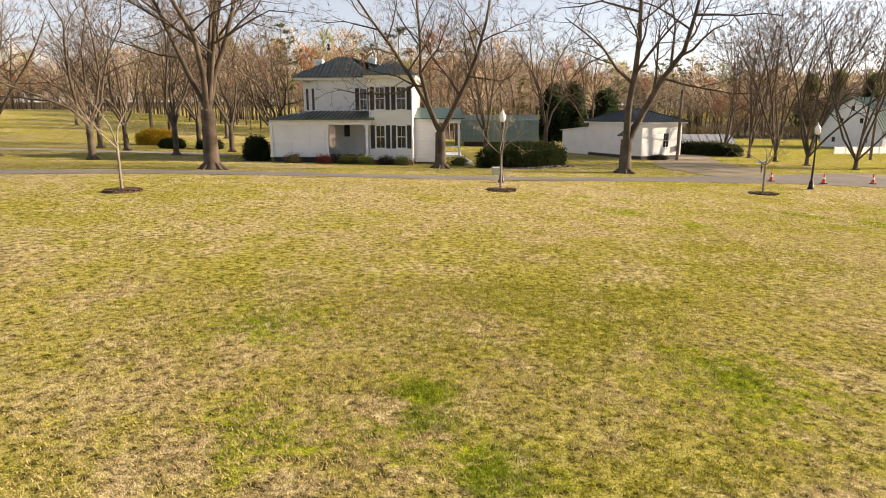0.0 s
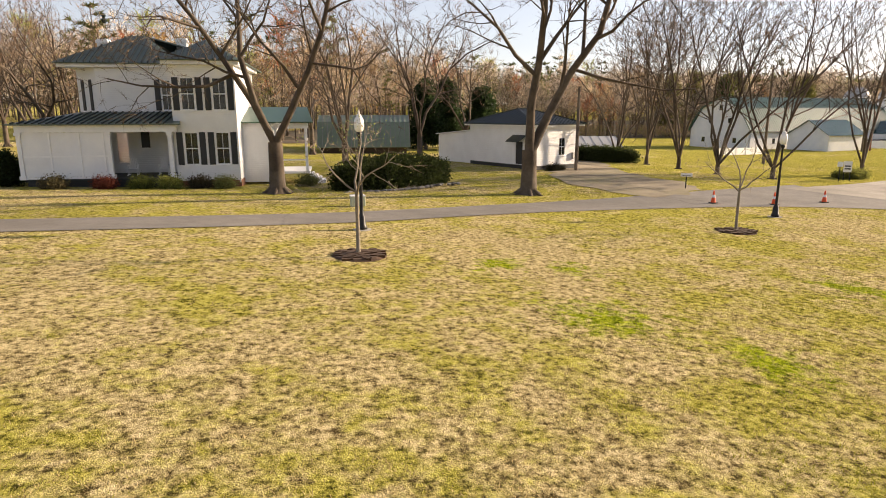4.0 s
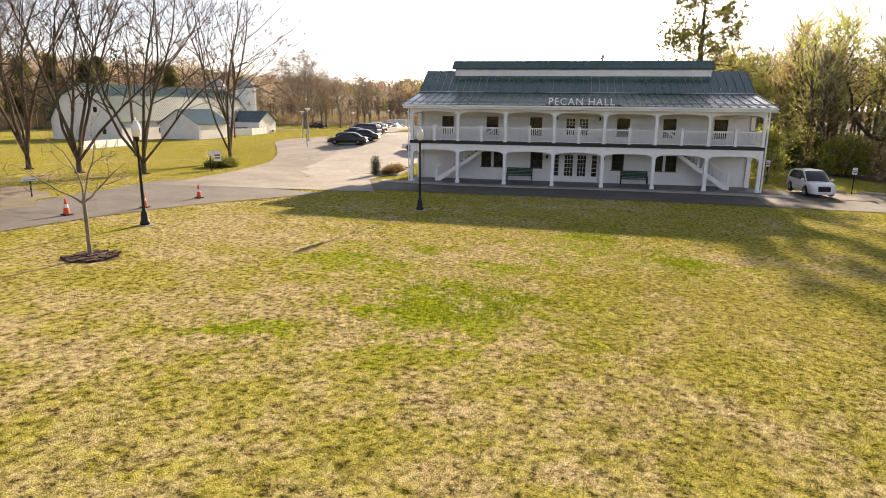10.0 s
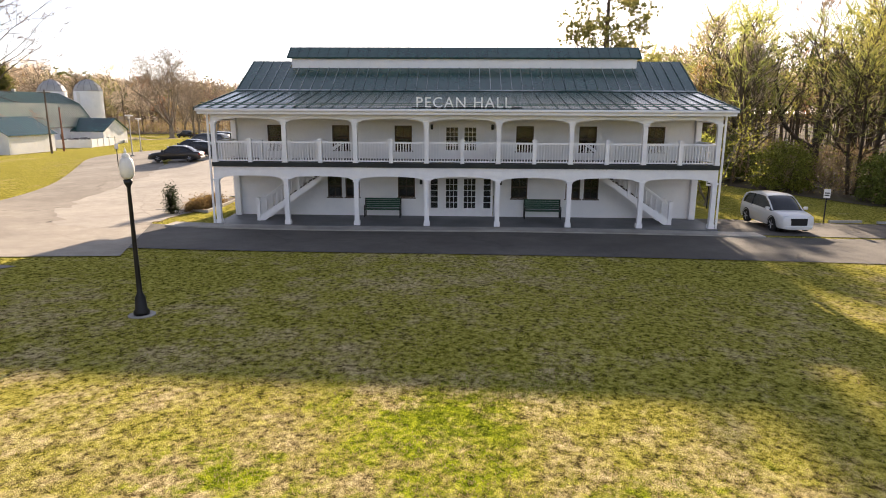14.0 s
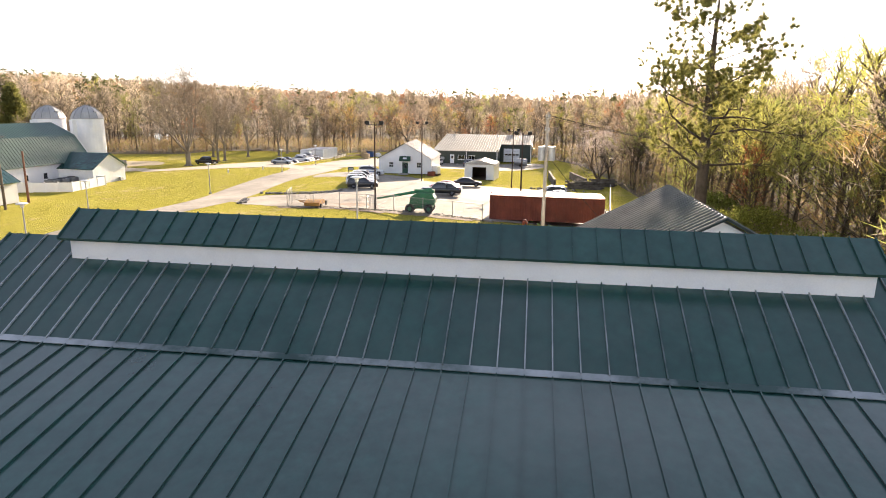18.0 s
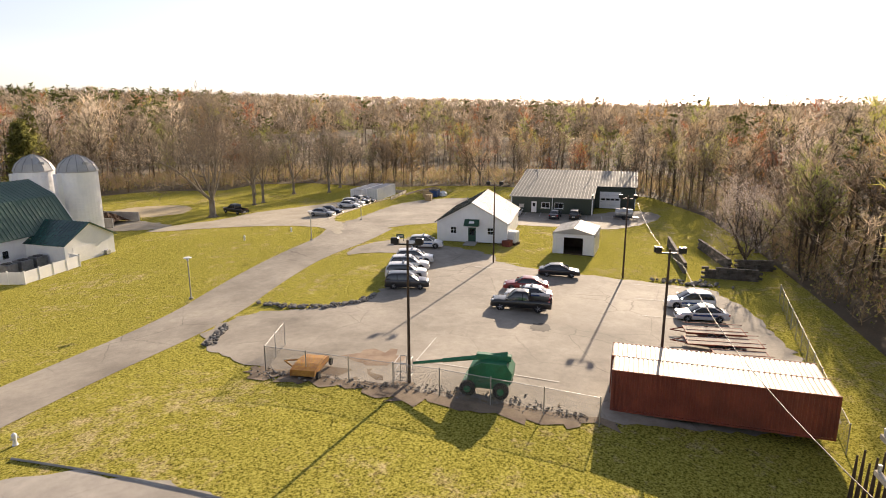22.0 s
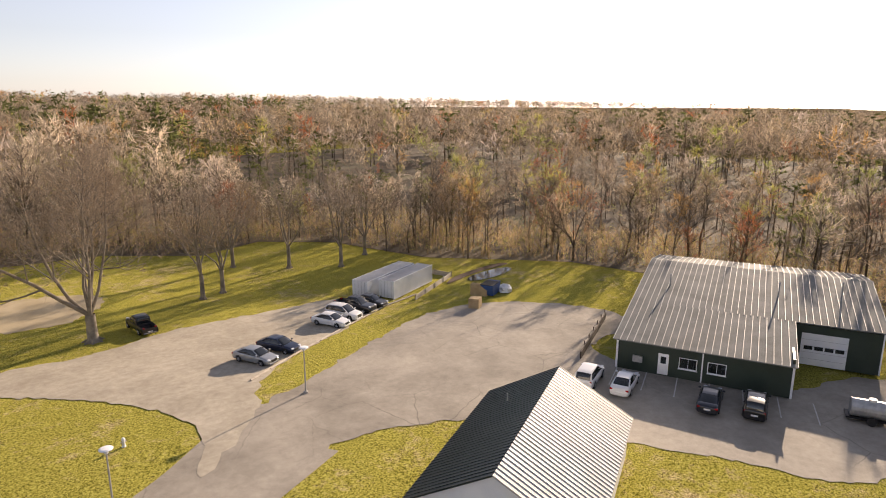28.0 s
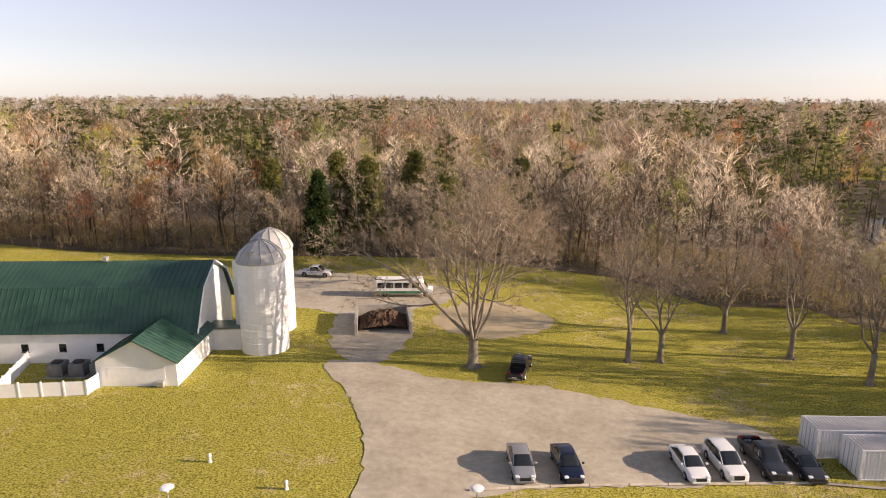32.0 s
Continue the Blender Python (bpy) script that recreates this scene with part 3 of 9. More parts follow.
draped("road_main", ribbon([(38, 47), (47, 51.5), (57, 57.5), (68, 67), (81, 79.0), (97, 83.3), (113.5, 86.5), (124, 91), (137, 95), (149, 96.5), (158, 100)], [14, 11, 8.0, 7.5, 7.0, 6.6, 7.0, 7.0, 7.0, 8.5, 11]), LOT, 0.055, "worn grey asphalt street between the lawns", "road")
draped("parking_lot", smooth_outline([(44, 47), (50, 45.6), (57, 47.5), (64, 48.5), (70.5, 47), (82.8, 49.6), (94.3, 53.1), (94.6, 55), (90.4, 73.4), (82, 71.5), (74, 66), (69.5, 63), (62, 59), (50, 54)], 1, 0.2, 11), PALE_LOT, 0.06, "worn pale asphalt parking lot", "parking lot")
draped("drive_gravel", smooth_outline([(24, 49), (30, 55), (28, 60), (29, 68), (33.5, 80), (38, 95), (33, 96), (27, 80), (24, 70), (20, 61), (19.5, 55), (21, 49)], 2, 0.35, 12), SANDY, 0.052, "sandy dirt drive beside the shed", "drive")
draped("house_drive", ribbon([(-120, 70), (-60, 72), (-30, 68), (-22, 66)], 3.4), GRAVEL, 0.05, "pale gravel drive beside the house", "drive")
draped("service_yard", smooth_outline([(111, 83), (108, 79.5), (105.8, 70.5), (112.2, 46.5), (119, 34), (128, 34), (152, 43.5), (150.4, 51), (149.2, 59), (147.6, 70.5), (153.2, 73.6), (153.2, 83.5), (157, 90), (146, 84.6), (134.1, 77), (124.4, 75.3), (119.5, 79.5), (117, 83)], 1, 0.2, 12), LOT, 0.062, "worn asphalt service yard with faded parking lines", "yard")
draped("yard_link", smooth_outline([(140, 90), (147.5, 92), (156, 88), (153, 83), (146, 83), (143.5, 88)], 1), LOT, 0.064, "short asphalt link between street and yard", "drive")
draped("rear_lot", smooth_outline([(150, 94.5), (153.5, 102), (160, 106), (166, 106.8), (178, 110.5), (190, 113.5), (200, 110.5), (206, 101), (206.5, 92), (203, 88), (195.5, 92), (190, 88.5), (193.5, 71), (204.5, 67.2), (203, 58), (182, 62), (179, 72), (175.5, 80.5), (172, 90), (162, 96.5), (155, 94)], 2, 0.2, 8), LOT, 0.058, "wide worn asphalt lot by the green metal building", "parking lot")
draped("gravel_lot", smooth_outline([(150, 98), (154.6, 104), (155.4, 109), (152.9, 117), (148.2, 126), (142.6, 131.5), (142, 134.5), (149, 134.6), (156, 131.5), (166, 133.5), (176, 131.5), (188, 129), (189.5, 126), (191, 121.5), (183, 117.5), (176, 115.5), (165, 111.7), (161.5, 108), (161, 105.5)], 2, 0.2, 10), GRAVEL, 0.066, "pale gravel parking lot", "parking lot")
draped("barn_yard", smooth_outline([(142, 136), (137.5, 146), (137, 152), (128, 152), (124, 160), (112, 166), (112, 171), (135, 172.5), (152, 167), (151, 160), (146, 156), (149.5, 146), (149, 136), (148, 133)], 2, 0.35, 9), GRAVEL, 0.05, "pale concrete and gravel barn yard", "yard")
draped("sand_patch", smooth_outline([(150.5, 149), (160, 145.5), (168, 153), (166, 160), (156, 163), (150.5, 157)], 2, 0.35, 10), SAND, 0.035, "bare sandy patch in the grass", "ground")
draped("side_parking", smooth_outline([hall_xy(25.8, -0.8), hall_xy(60, -1), hall_xy(60, 4.0), hall_xy(33, 4.0), hall_xy(31, 4.6), hall_xy(25.8, 4.6)], 0), ASPHALT, 0.048, "asphalt parking strip beside the hall", "parking lot", plan=False)
draped("dirt_strip", smooth_outline([(104.2, 72.6), (107.6, 71.6), (111.0, 58.5), (113.9, 47.2), (110.6, 46.4), (106.6, 60.0)], 1, 0.4, 3), DIRT, 0.06, "brown dirt and gravel strip along the yard fence", "ground")
draped("porch_apron", np.array([hall_xy(-2.2, -1.55), hall_xy(27.3, -1.55), hall_xy(27.3, -0.33), hall_xy(-2.2, -0.33)]), CONCRETE, 0.02, "concrete kerb strip before the porch", "pavement", thick=0.09, plan=False)

draped("rust_stain", smooth_outline([(110.4, 66.5), (112.6, 67.4), (114.6, 65.2), (113.6, 62.6), (111.2, 63.0)], 2, 0.3, 21), surface("rusty_asphalt", (0.17, 0.10, 0.06), (0.30, 0.22, 0.15), 0.7, 0.9, fine=12, bump=0.3), 0.07, "rust-brown stain on the yard's asphalt", "stain")
draped("asphalt_patch", smooth_outline([(126.0, 57.6), (127.6, 58.2), (128.4, 56.8), (127.0, 55.9), (125.8, 56.4)], 2, 0.12, 22), ASPHALT, 0.072, "dark broken patch in the yard's asphalt", "stain")

# ---- building parts ----
def window(parent, m, w, h, cols=2, rows=4, frame=TRIM, sill=True, depth=0.12, label=""):
    """A sash window in a hole: local x across, z up from its sill, y into the wall."""
    win = part("window", boxes((-w / 2, 0, 0, -w / 2 + 0.06, depth, h), (w / 2 - 0.06, 0, 0, w / 2, depth, h), (-w / 2 + 0.06, 0, h - 0.06, w / 2 - 0.06, depth, h), (-w / 2 + 0.06, 0, 0, w / 2 - 0.06, depth, 0.06)), frame, parent, label, m)
    part("pane", boxes((-w / 2 + 0.06, depth * 0.5, 0.06, w / 2 - 0.06, depth * 0.5 + 0.012, h - 0.06)), GLASS, win)
    for i in range(1, cols):
        x = -w / 2 + w * i / cols
        part("glazing_bar", boxes((x - 0.012, depth * 0.5 - 0.02, 0.06, x + 0.012, depth * 0.5 - 0.003, h - 0.06)), frame, win)
    for i in range(1, rows):
        z = h * i / rows
        t = 0.03 if i * 2 == rows else 0.012
        part("glazing_bar", boxes((-w / 2 + 0.06, depth * 0.5 - 0.024, z - t, w / 2 - 0.06, depth * 0.5 - 0.0035, z + t)), frame, win)
    if sill:
        part("sill", boxes((-w / 2 - 0.06, -0.07, -0.06, w / 2 + 0.06, 0.02, -0.003), bevel=0.008), frame, win)
    return win


def shared(name, bm, material):
    me = bpy.data.meshes.new(name)
    bm.to_mesh(me)
    bm.free()
    me.materials.append(material)
    return me


def seams(parent, a, b, c, d, spacing, material, height=0.05, width=0.03, name="seam"):
    """Standing seams up a roof slope: from the eave a-b to the ridge d-c, each a piece of its own."""
    a, b, c, d = (Vector(p) for p in (a, b, c, d))
    k = max(1, round((b - a).length / spacing))
    nrm = (b - a).cross(d - a).normalized()
    if nrm.z < 0:
        nrm.negate()
    me, unit = None, None
    for i in range(k + 1):
        p, q = a.lerp(b, i / k), d.lerp(c, i / k)
        ln = (q - p).length
        if ln < 0.15:
            continue
        if me is None or abs(ln - unit) > 0.01:
            me, unit = shared(name, boxes((-width / 2, 0, 0.001, width / 2, ln, height)), material), ln
        y = (q - p).normalized()
        x = y.cross(nrm)
        m = Matrix((x, y, nrm)).transposed().to_4x4()
        m.translation = p
        link(me, name, material, parent, "", m)


def gable_outline(s0, s1, z0, eave, peak):
    return [(s0, z0), (s1, z0), (s1, eave), ((s0 + s1) / 2, peak), (s0, eave)]


# ---- the hall ----
def make_hall():
    hall = thing("hall_building", HALL, "long white two-storey hall with porch, balcony and dark green metal roof", "building", fixed=True)
    W, back = 25.2, 13.0
    # window and door holes of the front wall at v = 3.0
    upper = [(1.8, 3.75, 2.75, 5.1), (5.4, 3.75, 6.35, 5.1), (8.85, 3.75, 9.8, 5.1), (15.5, 3.75, 16.45, 5.1), (18.9, 3.75, 19.85, 5.1), (22.55, 3.75, 23.5, 5.1), (11.3, 3.33, 13.75, 5.2)]
    lower = [(5.05, 1.15, 5.85, 2.35), (6.05, 1.15, 6.85, 2.35), (9.0, 1.15, 9.95, 2.4), (15.3, 1.15, 16.2, 2.4), (18.3, 1.15, 19.1, 2.35), (19.3, 1.15, 20.1, 2.35), (10.65, 0.12, 14.35, 2.4)]
    bm = wall_cells(bmesh.new(), 0.0, W, 0.0, 5.9, upper + lower, 3.0, 3.25)
    box(bm, 0, 3.25, 0, 0.25, back, 5.9)
    box(bm, W - 0.25, 3.25, 0, W, back, 5.9)
    box(bm, 0.25, back - 0.25, 0, W - 0.25, back, 5.9)
    box(bm, 0.25, 3.25, 3.05, W - 0.25, back - 0.25, 3.2)
    part("wall", bm, WHITE, hall, "white painted masonry walls")
    for h in upper[:6] + lower[:6]:
        window(hall, pose((h[0] + h[2]) / 2, 3.02, h[1]), h[2] - h[0], h[3] - h[1], 2, 2, DARK_WOOD, label="dark-framed sash window")
    # gable ends over the eaves
    for u0, u1 in ((0.0, 0.25), (W - 0.25, W)):
        part("gable", prism(bmesh.new(), [(3.0, 5.9), (back, 5.9), (back, 6.3), (8.9, 8.75), (5.5, 6.85), (3.0, 6.5)], 0, u0, u1), WHITE, hall)
    # double doors
    for z0, z1, us in ((0.12, 2.35, ((10.7, 11.35), (11.55, 12.45), (12.55, 13.45), (13.65, 14.3))), (3.33, 5.15, ((11.55, 12.45), (12.55, 13.45)))):
        for a, b in us:
            d = part("door", boxes((a, 3.05, z0, a + 0.13, 3.12, z1), (b - 0.13, 3.05, z0, b, 3.12, z1), (a + 0.13, 3.05, z0, b - 0.13, 3.12, z0 + 0.45), (a + 0.13, 3.05, z1 - 0.14, b - 0.13, 3.12, z1)), TRIM, hall, "white glazed door leaf")
            part("pane", boxes((a + 0.13, 3.08, z0 + 0.45, b - 0.13, 3.09, z1 - 0.14)), GLASS, d)
            k = 2 if b - a > 0.8 else 1
            for i in range(1, k + 1):
                if k > 1 or i > 1:
                    x = a + 0.13 + (b - a - 0.26) * i / (k + 1)
                    part("glazing_bar", boxes((x - 0.012, 3.055, z0 + 0.45, x + 0.012, 3.077, z1 - 0.14)), TRIM, d)
            for i in range(1, 5):
                z = z0 + 0.45 + (z1 - z0 - 0.59) * i / 5
                part("glazing_bar", boxes((a + 0.13, 3.052, z - 0.012, b - 0.13, 3.076, z + 0.012)), TRIM, d)
    for u in (11.45, 12.5, 13.55):
        part("door_post", boxes((u - 0.1, 3.125, 0.12, u + 0.1, 3.2, 2.4)), TRIM, hall)
    for u0, u1 in ((11.3, 11.56), (12.44, 12.56), (13.44, 13.75)):
        part("door_post", boxes((u0, 3.125, 3.33, u1, 3.2, 5.2)), TRIM, hall)
    part("door_head", boxes((11.3, 3.03, 5.15, 13.75, 3.2, 5.2)), TRIM, hall)
    part("door_head", boxes((10.65, 3.03, 2.35, 14.35, 3.2, 2.4)), TRIM, hall)
    # porch floor, deck
    part("porch_floor", boxes((-0.3, -0.3, 0.0, W + 0.3, 2.995, 0.12)), PORCH_FLOOR, hall, "grey painted porch floor")
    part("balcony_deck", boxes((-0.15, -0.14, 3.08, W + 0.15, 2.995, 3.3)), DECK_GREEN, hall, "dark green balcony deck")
    # columns
    col_low = bmesh.new()
    box(col_low, -0.15, -0.15, 0.12, 0.15, 0.15, 0.34)
    box(col_low, -0.115, -0.115, 0.34, 0.115, 0.115, 2.35)
    box(col_low, -0.15, -0.15, 2.35, 0.15, 0.15, 2.46)
    box(col_low, -0.1145, -0.075, 2.46, 0.1145, 0.075, 3.075)
    me_low = shared("column", col_low, TRIM)
    col_up = bmesh.new()
    box(col_up, -0.11, -0.11, 3.3, 0.11, 0.11, 5.3)
    box(col_up, -0.15, -0.15, 5.2, 0.15, 0.15, 5.32)
    box(col_up, -0.13, -0.13, 3.302, 0.13, 0.13, 3.42)
    box(col_up, -0.1145, -0.075, 5.32, 0.1145, 0.075, 5.66)
    me_up = shared("column", col_up, TRIM)
    newel = bmesh.new()
    box(newel, -0.1, -0.1, 3.3, 0.1, 0.1, 4.42)
    box(newel, -0.13, -0.13, 4.42, 0.13, 0.13, 4.47)
    box(newel, -0.08, -0.08, 4.47, 0.08, 0.08, 4.52)
    me_new = shared("newel_post", newel, TRIM)
    bal = shared("baluster", boxes((-0.022, -0.022, 3.42, 0.022, 0.022, 4.27)), TRIM)
    rails = [shared("rail", boxes((0.1, -0.045, 4.27, 1.7, 0.045, 4.36)), TRIM), shared("rail", boxes((0.1, -0.035, 3.36, 1.7, 0.035, 3.425)), TRIM)]

    def arch(z_top, crown, spring):
        bm = bmesh.new()
        pts = []
        for i in range(13):
            s = i / 12
            pts.append((0.115 + s * 3.37, spring + (crown - spring) * math.sqrt(max(0.0, 1 - (2 * s - 1) ** 2)) ** 0.8))
        outline = pts + [(3.485, z_top), (0.115, z_top)]
        prism(bm, outline, 1, -0.07, 0.07)
        return shared("arched_spandrel", bm, TRIM)
    low_arch, up_arch = arch(3.075, 2.62, 2.40), arch(5.66, 5.50, 5.28)
    for i in range(8):
        for me, nm in ((me_low, "column"), (me_up, "column")):
            link(me, nm, TRIM, hall, "", pose(3.6 * i, 0, 0))
        if i < 7:
            link(me_new, "newel_post", TRIM, hall, "", pose(3.6 * i + 1.8, 0, 0))
            link(low_arch, "arched_spandrel", TRIM, hall, "", pose(3.6 * i, 0, 0))
            link(up_arch, "arched_spandrel", TRIM, hall, "", pose(3.6 * i, 0, 0))
            for h in (0.0, 1.8):
                for rail in rails:
                    link(rail, "rail", TRIM, hall, "", pose(3.6 * i + h, 0, 0))
                for k in range(11):
                    link(bal, "baluster", TRIM, hall, "", pose(3.6 * i + h + 0.2 + 0.14 * k, 0, 0))
        if i in (0, 7):
            for h in (0.0, 1.5):
                for rail in rails:
                    link(rail, "rail", TRIM, hall, "", pose(3.6 * i, h, 0, 0, 0, 90))
                for k in range(10):
                    link(bal, "baluster", TRIM, hall, "", pose(3.6 * i, h + 0.2 + 0.14 * k, 0))
    # back half of the porch sides and pilasters
    for u in (0.0, W):
        part("pilaster", boxes((u - 0.16, 2.7, 0.12, u + 0.16, 2.99, 3.07), (u - 0.14, 2.72, 3.3, u + 0.14, 2.99, 5.6)), TRIM, hall)
        part("side_beam", boxes((u - 0.07, 0.07, 2.55, u + 0.07, 2.72, 3.07), (u - 0.07, 0.07, 5.35, u + 0.07, 2.72, 5.66)), TRIM, hall)
    # stairs up from each end
    for u0, sgn in ((1.75, 1), (W - 1.75, -1)):
        st = part("stair", bmesh.new(), TRIM, hall, "white timber stair with open risers")
        n = 16
        run, rise = 4.4 / n, 3.12 / n
        bm = bmesh.new()
        for v in (1.0, 2.1):
            a, b = u0, u0 + sgn * 4.4
            outline = [(a, 0.12), (a + sgn * 0.3, 0.12), (b, 2.98), (b, 3.22), (a, 0.36)]
            prism(bm, outline, 1, v - 0.03, v + 0.03)
        part("stringer", bm, TRIM, st)
        tread = shared("tread", boxes((-0.14, 1.03, -0.04, 0.14, 2.07, 0.0)), DARK_WOOD)
        for i in range(n):
            link(tread, "tread", None, st, "", pose(u0 + sgn * (i + 0.5) * run, 0, 0.14 + (i + 1) * rise))
        bs = shared("stair_baluster", boxes((-0.02, -0.02, 0.05, 0.02, 0.02, 0.9)), TRIM)
        for i in range(16):
            for v in (1.0, 2.1):
                link(bs, "baluster", None, st, "", pose(u0 + sgn * (0.15 + i * 0.28), v, 0.2 + i * 0.28 / 4.4 * 3.1))
        hr = bmesh.new()
        for v in (1.0, 2.1):
            tube(hr, (u0, v, 1.12), (u0 + sgn * 4.4, v, 4.2), 0.045, n=6)
            box(hr, u0 - 0.09, v - 0.09, 0.12, u0 + 0.09, v + 0.09, 1.35)
            m = u0 + sgn * 2.2
            box(hr, m - 0.07, v - 0.07, 1.5, m + 0.07, v + 0.07, 2.8)
        part("handrail", hr, TRIM, st)
    # railings on the balcony round the stair heads
    for u0 in (2.2, 20.3):
        guard = part("stair_guard", boxes((u0 - 0.05, 0.84, 4.2, u0 + 2.9, 0.92, 4.28)), TRIM, hall, "white balustrade round the stair head")
        for k in range(20):
            part("baluster", boxes((u0 + 0.14 * k, 0.86, 3.3, u0 + 0.14 * k + 0.04, 0.9, 4.2)), TRIM, guard)
        for u in (u0 - 0.1, u0 + 1.4, u0 + 2.8):
            part("newel_post", boxes((u - 0.09, 0.79, 3.3, u + 0.09, 0.97, 4.4)), TRIM, guard)
    # eaves, fascia, ceilings
    part("balcony_ceiling", boxes((0.0, -0.3, 5.68, W, 2.99, 5.74)), TRIM, hall)
    part("fascia", boxes((-0.55, -0.58, 5.70, W + 0.55, -0.52, 5.93), (-0.5, 0.08, 5.66, W + 0.5, 0.14, 5.68)), TRIM, hall)
    part("gutter", boxes((-0.6, -0.72, 5.84, W + 0.6, -0.585, 5.97), bevel=0.03), TRIM, hall)
    for u in (-0.22, W + 0.22):
        part("downpipe", boxes((u - 0.04, -0.2, 0.13, u + 0.04, -0.12, 5.9)), TRIM, hall)
    e0, br, rg = (-0.62, 5.98), (5.53, 7.0), (8.9, 8.9)
    roof = part("roof", slab(slab(bmesh.new(), [(-0.7, e0[0], e0[1]), (W + 0.7, e0[0], e0[1]), (W + 0.7, br[0], br[1]), (-0.7, br[0], br[1])], 0.1),
                             [(-0.7, br[0] + 0.002, br[1] + 0.06), (W + 0.7, br[0] + 0.002, br[1] + 0.06), (W + 0.7, rg[0], rg[1]), (-0.7, rg[0], rg[1])], 0.12), ROOF_GREEN, hall, "dark green standing-seam metal roof")
    slab_bm = slab(bmesh.new(), [(-0.7, rg[0], rg[1]), (W + 0.7, rg[0], rg[1]), (W + 0.7, back + 0.4, 6.3), (-0.7, back + 0.4, 6.3)], 0.12)
    part("rear_roof", slab_bm, ROOF_GREEN, hall)
    seams(roof, (-0.66, e0[0], e0[1]), (W + 0.66, e0[0], e0[1]), (W + 0.66, br[0], br[1]), (-0.66, br[0], br[1]), 0.61, ROOF_GREEN)
    seams(roof, (-0.66, br[0], br[1] + 0.06), (W + 0.66, br[0], br[1] + 0.06), (W + 0.66, rg[0], rg[1]), (-0.66, rg[0], rg[1]), 0.61, ROOF_SEAM)
    part("flashing", slab(bmesh.new(), [(-0.7, br[0] - 0.16, br[1] + 0.02), (W + 0.7, br[0] - 0.16, br[1] + 0.02), (W + 0.7, br[0] + 0.03, br[1] + 0.085), (-0.7, br[0] + 0.03, br[1] + 0.085)], 0.02), ROOF_SEAM, roof, "pale worn flashing along the break of the roof")
    part("snow_rail", boxes((-0.6, -0.2, 6.14, W + 0.6, -0.16, 6.18), (-0.6, 0.05, 6.22, W + 0.6, 0.09, 6.26)), ROOF_GREEN, roof)
    # roof monitor
    mon = part("roof_monitor", boxes((1.95, 8.06, 8.0, 23.02, 9.75, 9.04)), WHITE, hall, "white raised roof monitor under its own green roof")
    f0, f1 = (7.85, 9.06), (8.85, 9.74)
    part("monitor_roof", slab(slab(bmesh.new(), [(1.7, f0[0], f0[1]), (23.27, f0[0], f0[1]), (23.27, f1[0], f1[1]), (1.7, f1[0], f1[1])], 0.09), [(1.7, f1[0], f1[1]), (23.27, f1[0], f1[1]), (23.27, 9.7, f0[1]), (1.7, 9.7, f0[1])], 0.09), ROOF_GREEN, mon)
    seams(mon, (1.74, f0[0], f0[1]), (23.23, f0[0], f0[1]), (23.23, f1[0], f1[1]), (1.74, f1[0], f1[1]), 0.61, ROOF_GREEN)
    # raised letters on the eave
    cu = bpy.data.curves.new("lettering", "FONT")
    cu.body, cu.size, cu.extrude, cu.align_x = "PECAN HALL", 0.72, 0.03, "CENTER"
    cu.space_character = 1.16
    tmp = bpy.data.objects.new("lettering", cu)
    scene.collection.objects.link(tmp)
    me = bpy.data.meshes.new_from_object(tmp.evaluated_get(bpy.context.evaluated_depsgraph_get()))
    bpy.data.objects.remove(tmp)
    me.materials.clear()
    sheet = bmesh.new()
    sheet.from_mesh(me)
    bmesh.ops.remove_doubles(sheet, verts=sheet.verts, dist=1e-5)
    left = set(sheet.verts)
    while left:
        # each letter is a piece of its own
        todo, letter = [left.pop()], set()
        while todo:
            v = todo.pop()
            letter.add(v)
            for e in v.link_edges:
                w = e.other_vert(v)
                if w in left:
                    left.discard(w)
                    todo.append(w)
        one, seen = bmesh.new(), {}
        for v in letter:
            seen[v] = one.verts.new(v.co)
        for f in {f for v in letter for f in v.link_faces}:
            one.faces.new([seen[v] for v in f.verts])
        part("letter", one, CREAM, hall, "raised pale letter of the words PECAN HALL", pose(12.62, -0.28, 6.06, 82, 0, 0))
    sheet.free()
    part("letter_rail", boxes((10.1, -0.3, 6.03, 15.5, -0.26, 6.09)), BLACK, hall)
    # wall lanterns
    for u, z in ((10.3, 1.9), (14.7, 1.9), (10.9, 4.9), (14.2, 4.9)):
        part("wall_lantern", boxes((u - 0.07, 2.85, z, u + 0.07, 2.99, z + 0.28), bevel=0.02), BLACK, hall)
    # rear wing with a plain gable
    a, b, v0, v1 = 17.2, 28.8, 19.9, 30.6
    wing = part("rear_wing", prism(bmesh.new(), gable_outline(a + 0.4, b - 0.4, -0.8, 5.35, 8.15), 1, v0, v1), WHITE, hall, "white rear wing with grey metal roof")
    mid = (a + b) / 2
    for e, s in ((a, 1), (b, -1)):
        q = [(e, v0 - 0.4, 5.3), (e, v1 + 0.4, 5.3), (mid, v1 + 0.4, 8.4), (mid, v0 - 0.4, 8.4)]
        r = part("wing_roof", slab(bmesh.new(), q, 0.1), ROOF_DARK, wing, "grey ribbed metal roof")
        seams(r, q[0], q[1], q[2], q[3], 0.46, ROOF_STEEL, 0.06, 0.06)
    part("wing_link", boxes((18.2, back, -0.5, 24.9, v0, 4.6)), WHITE, hall)
    part("link_roof", slab(bmesh.new(), [(17.9, back, 5.3), (25.2, back, 5.3), (25.2, v0, 4.75), (17.9, v0, 4.75)], 0.1), ROOF_DARK, hall)


make_hall()


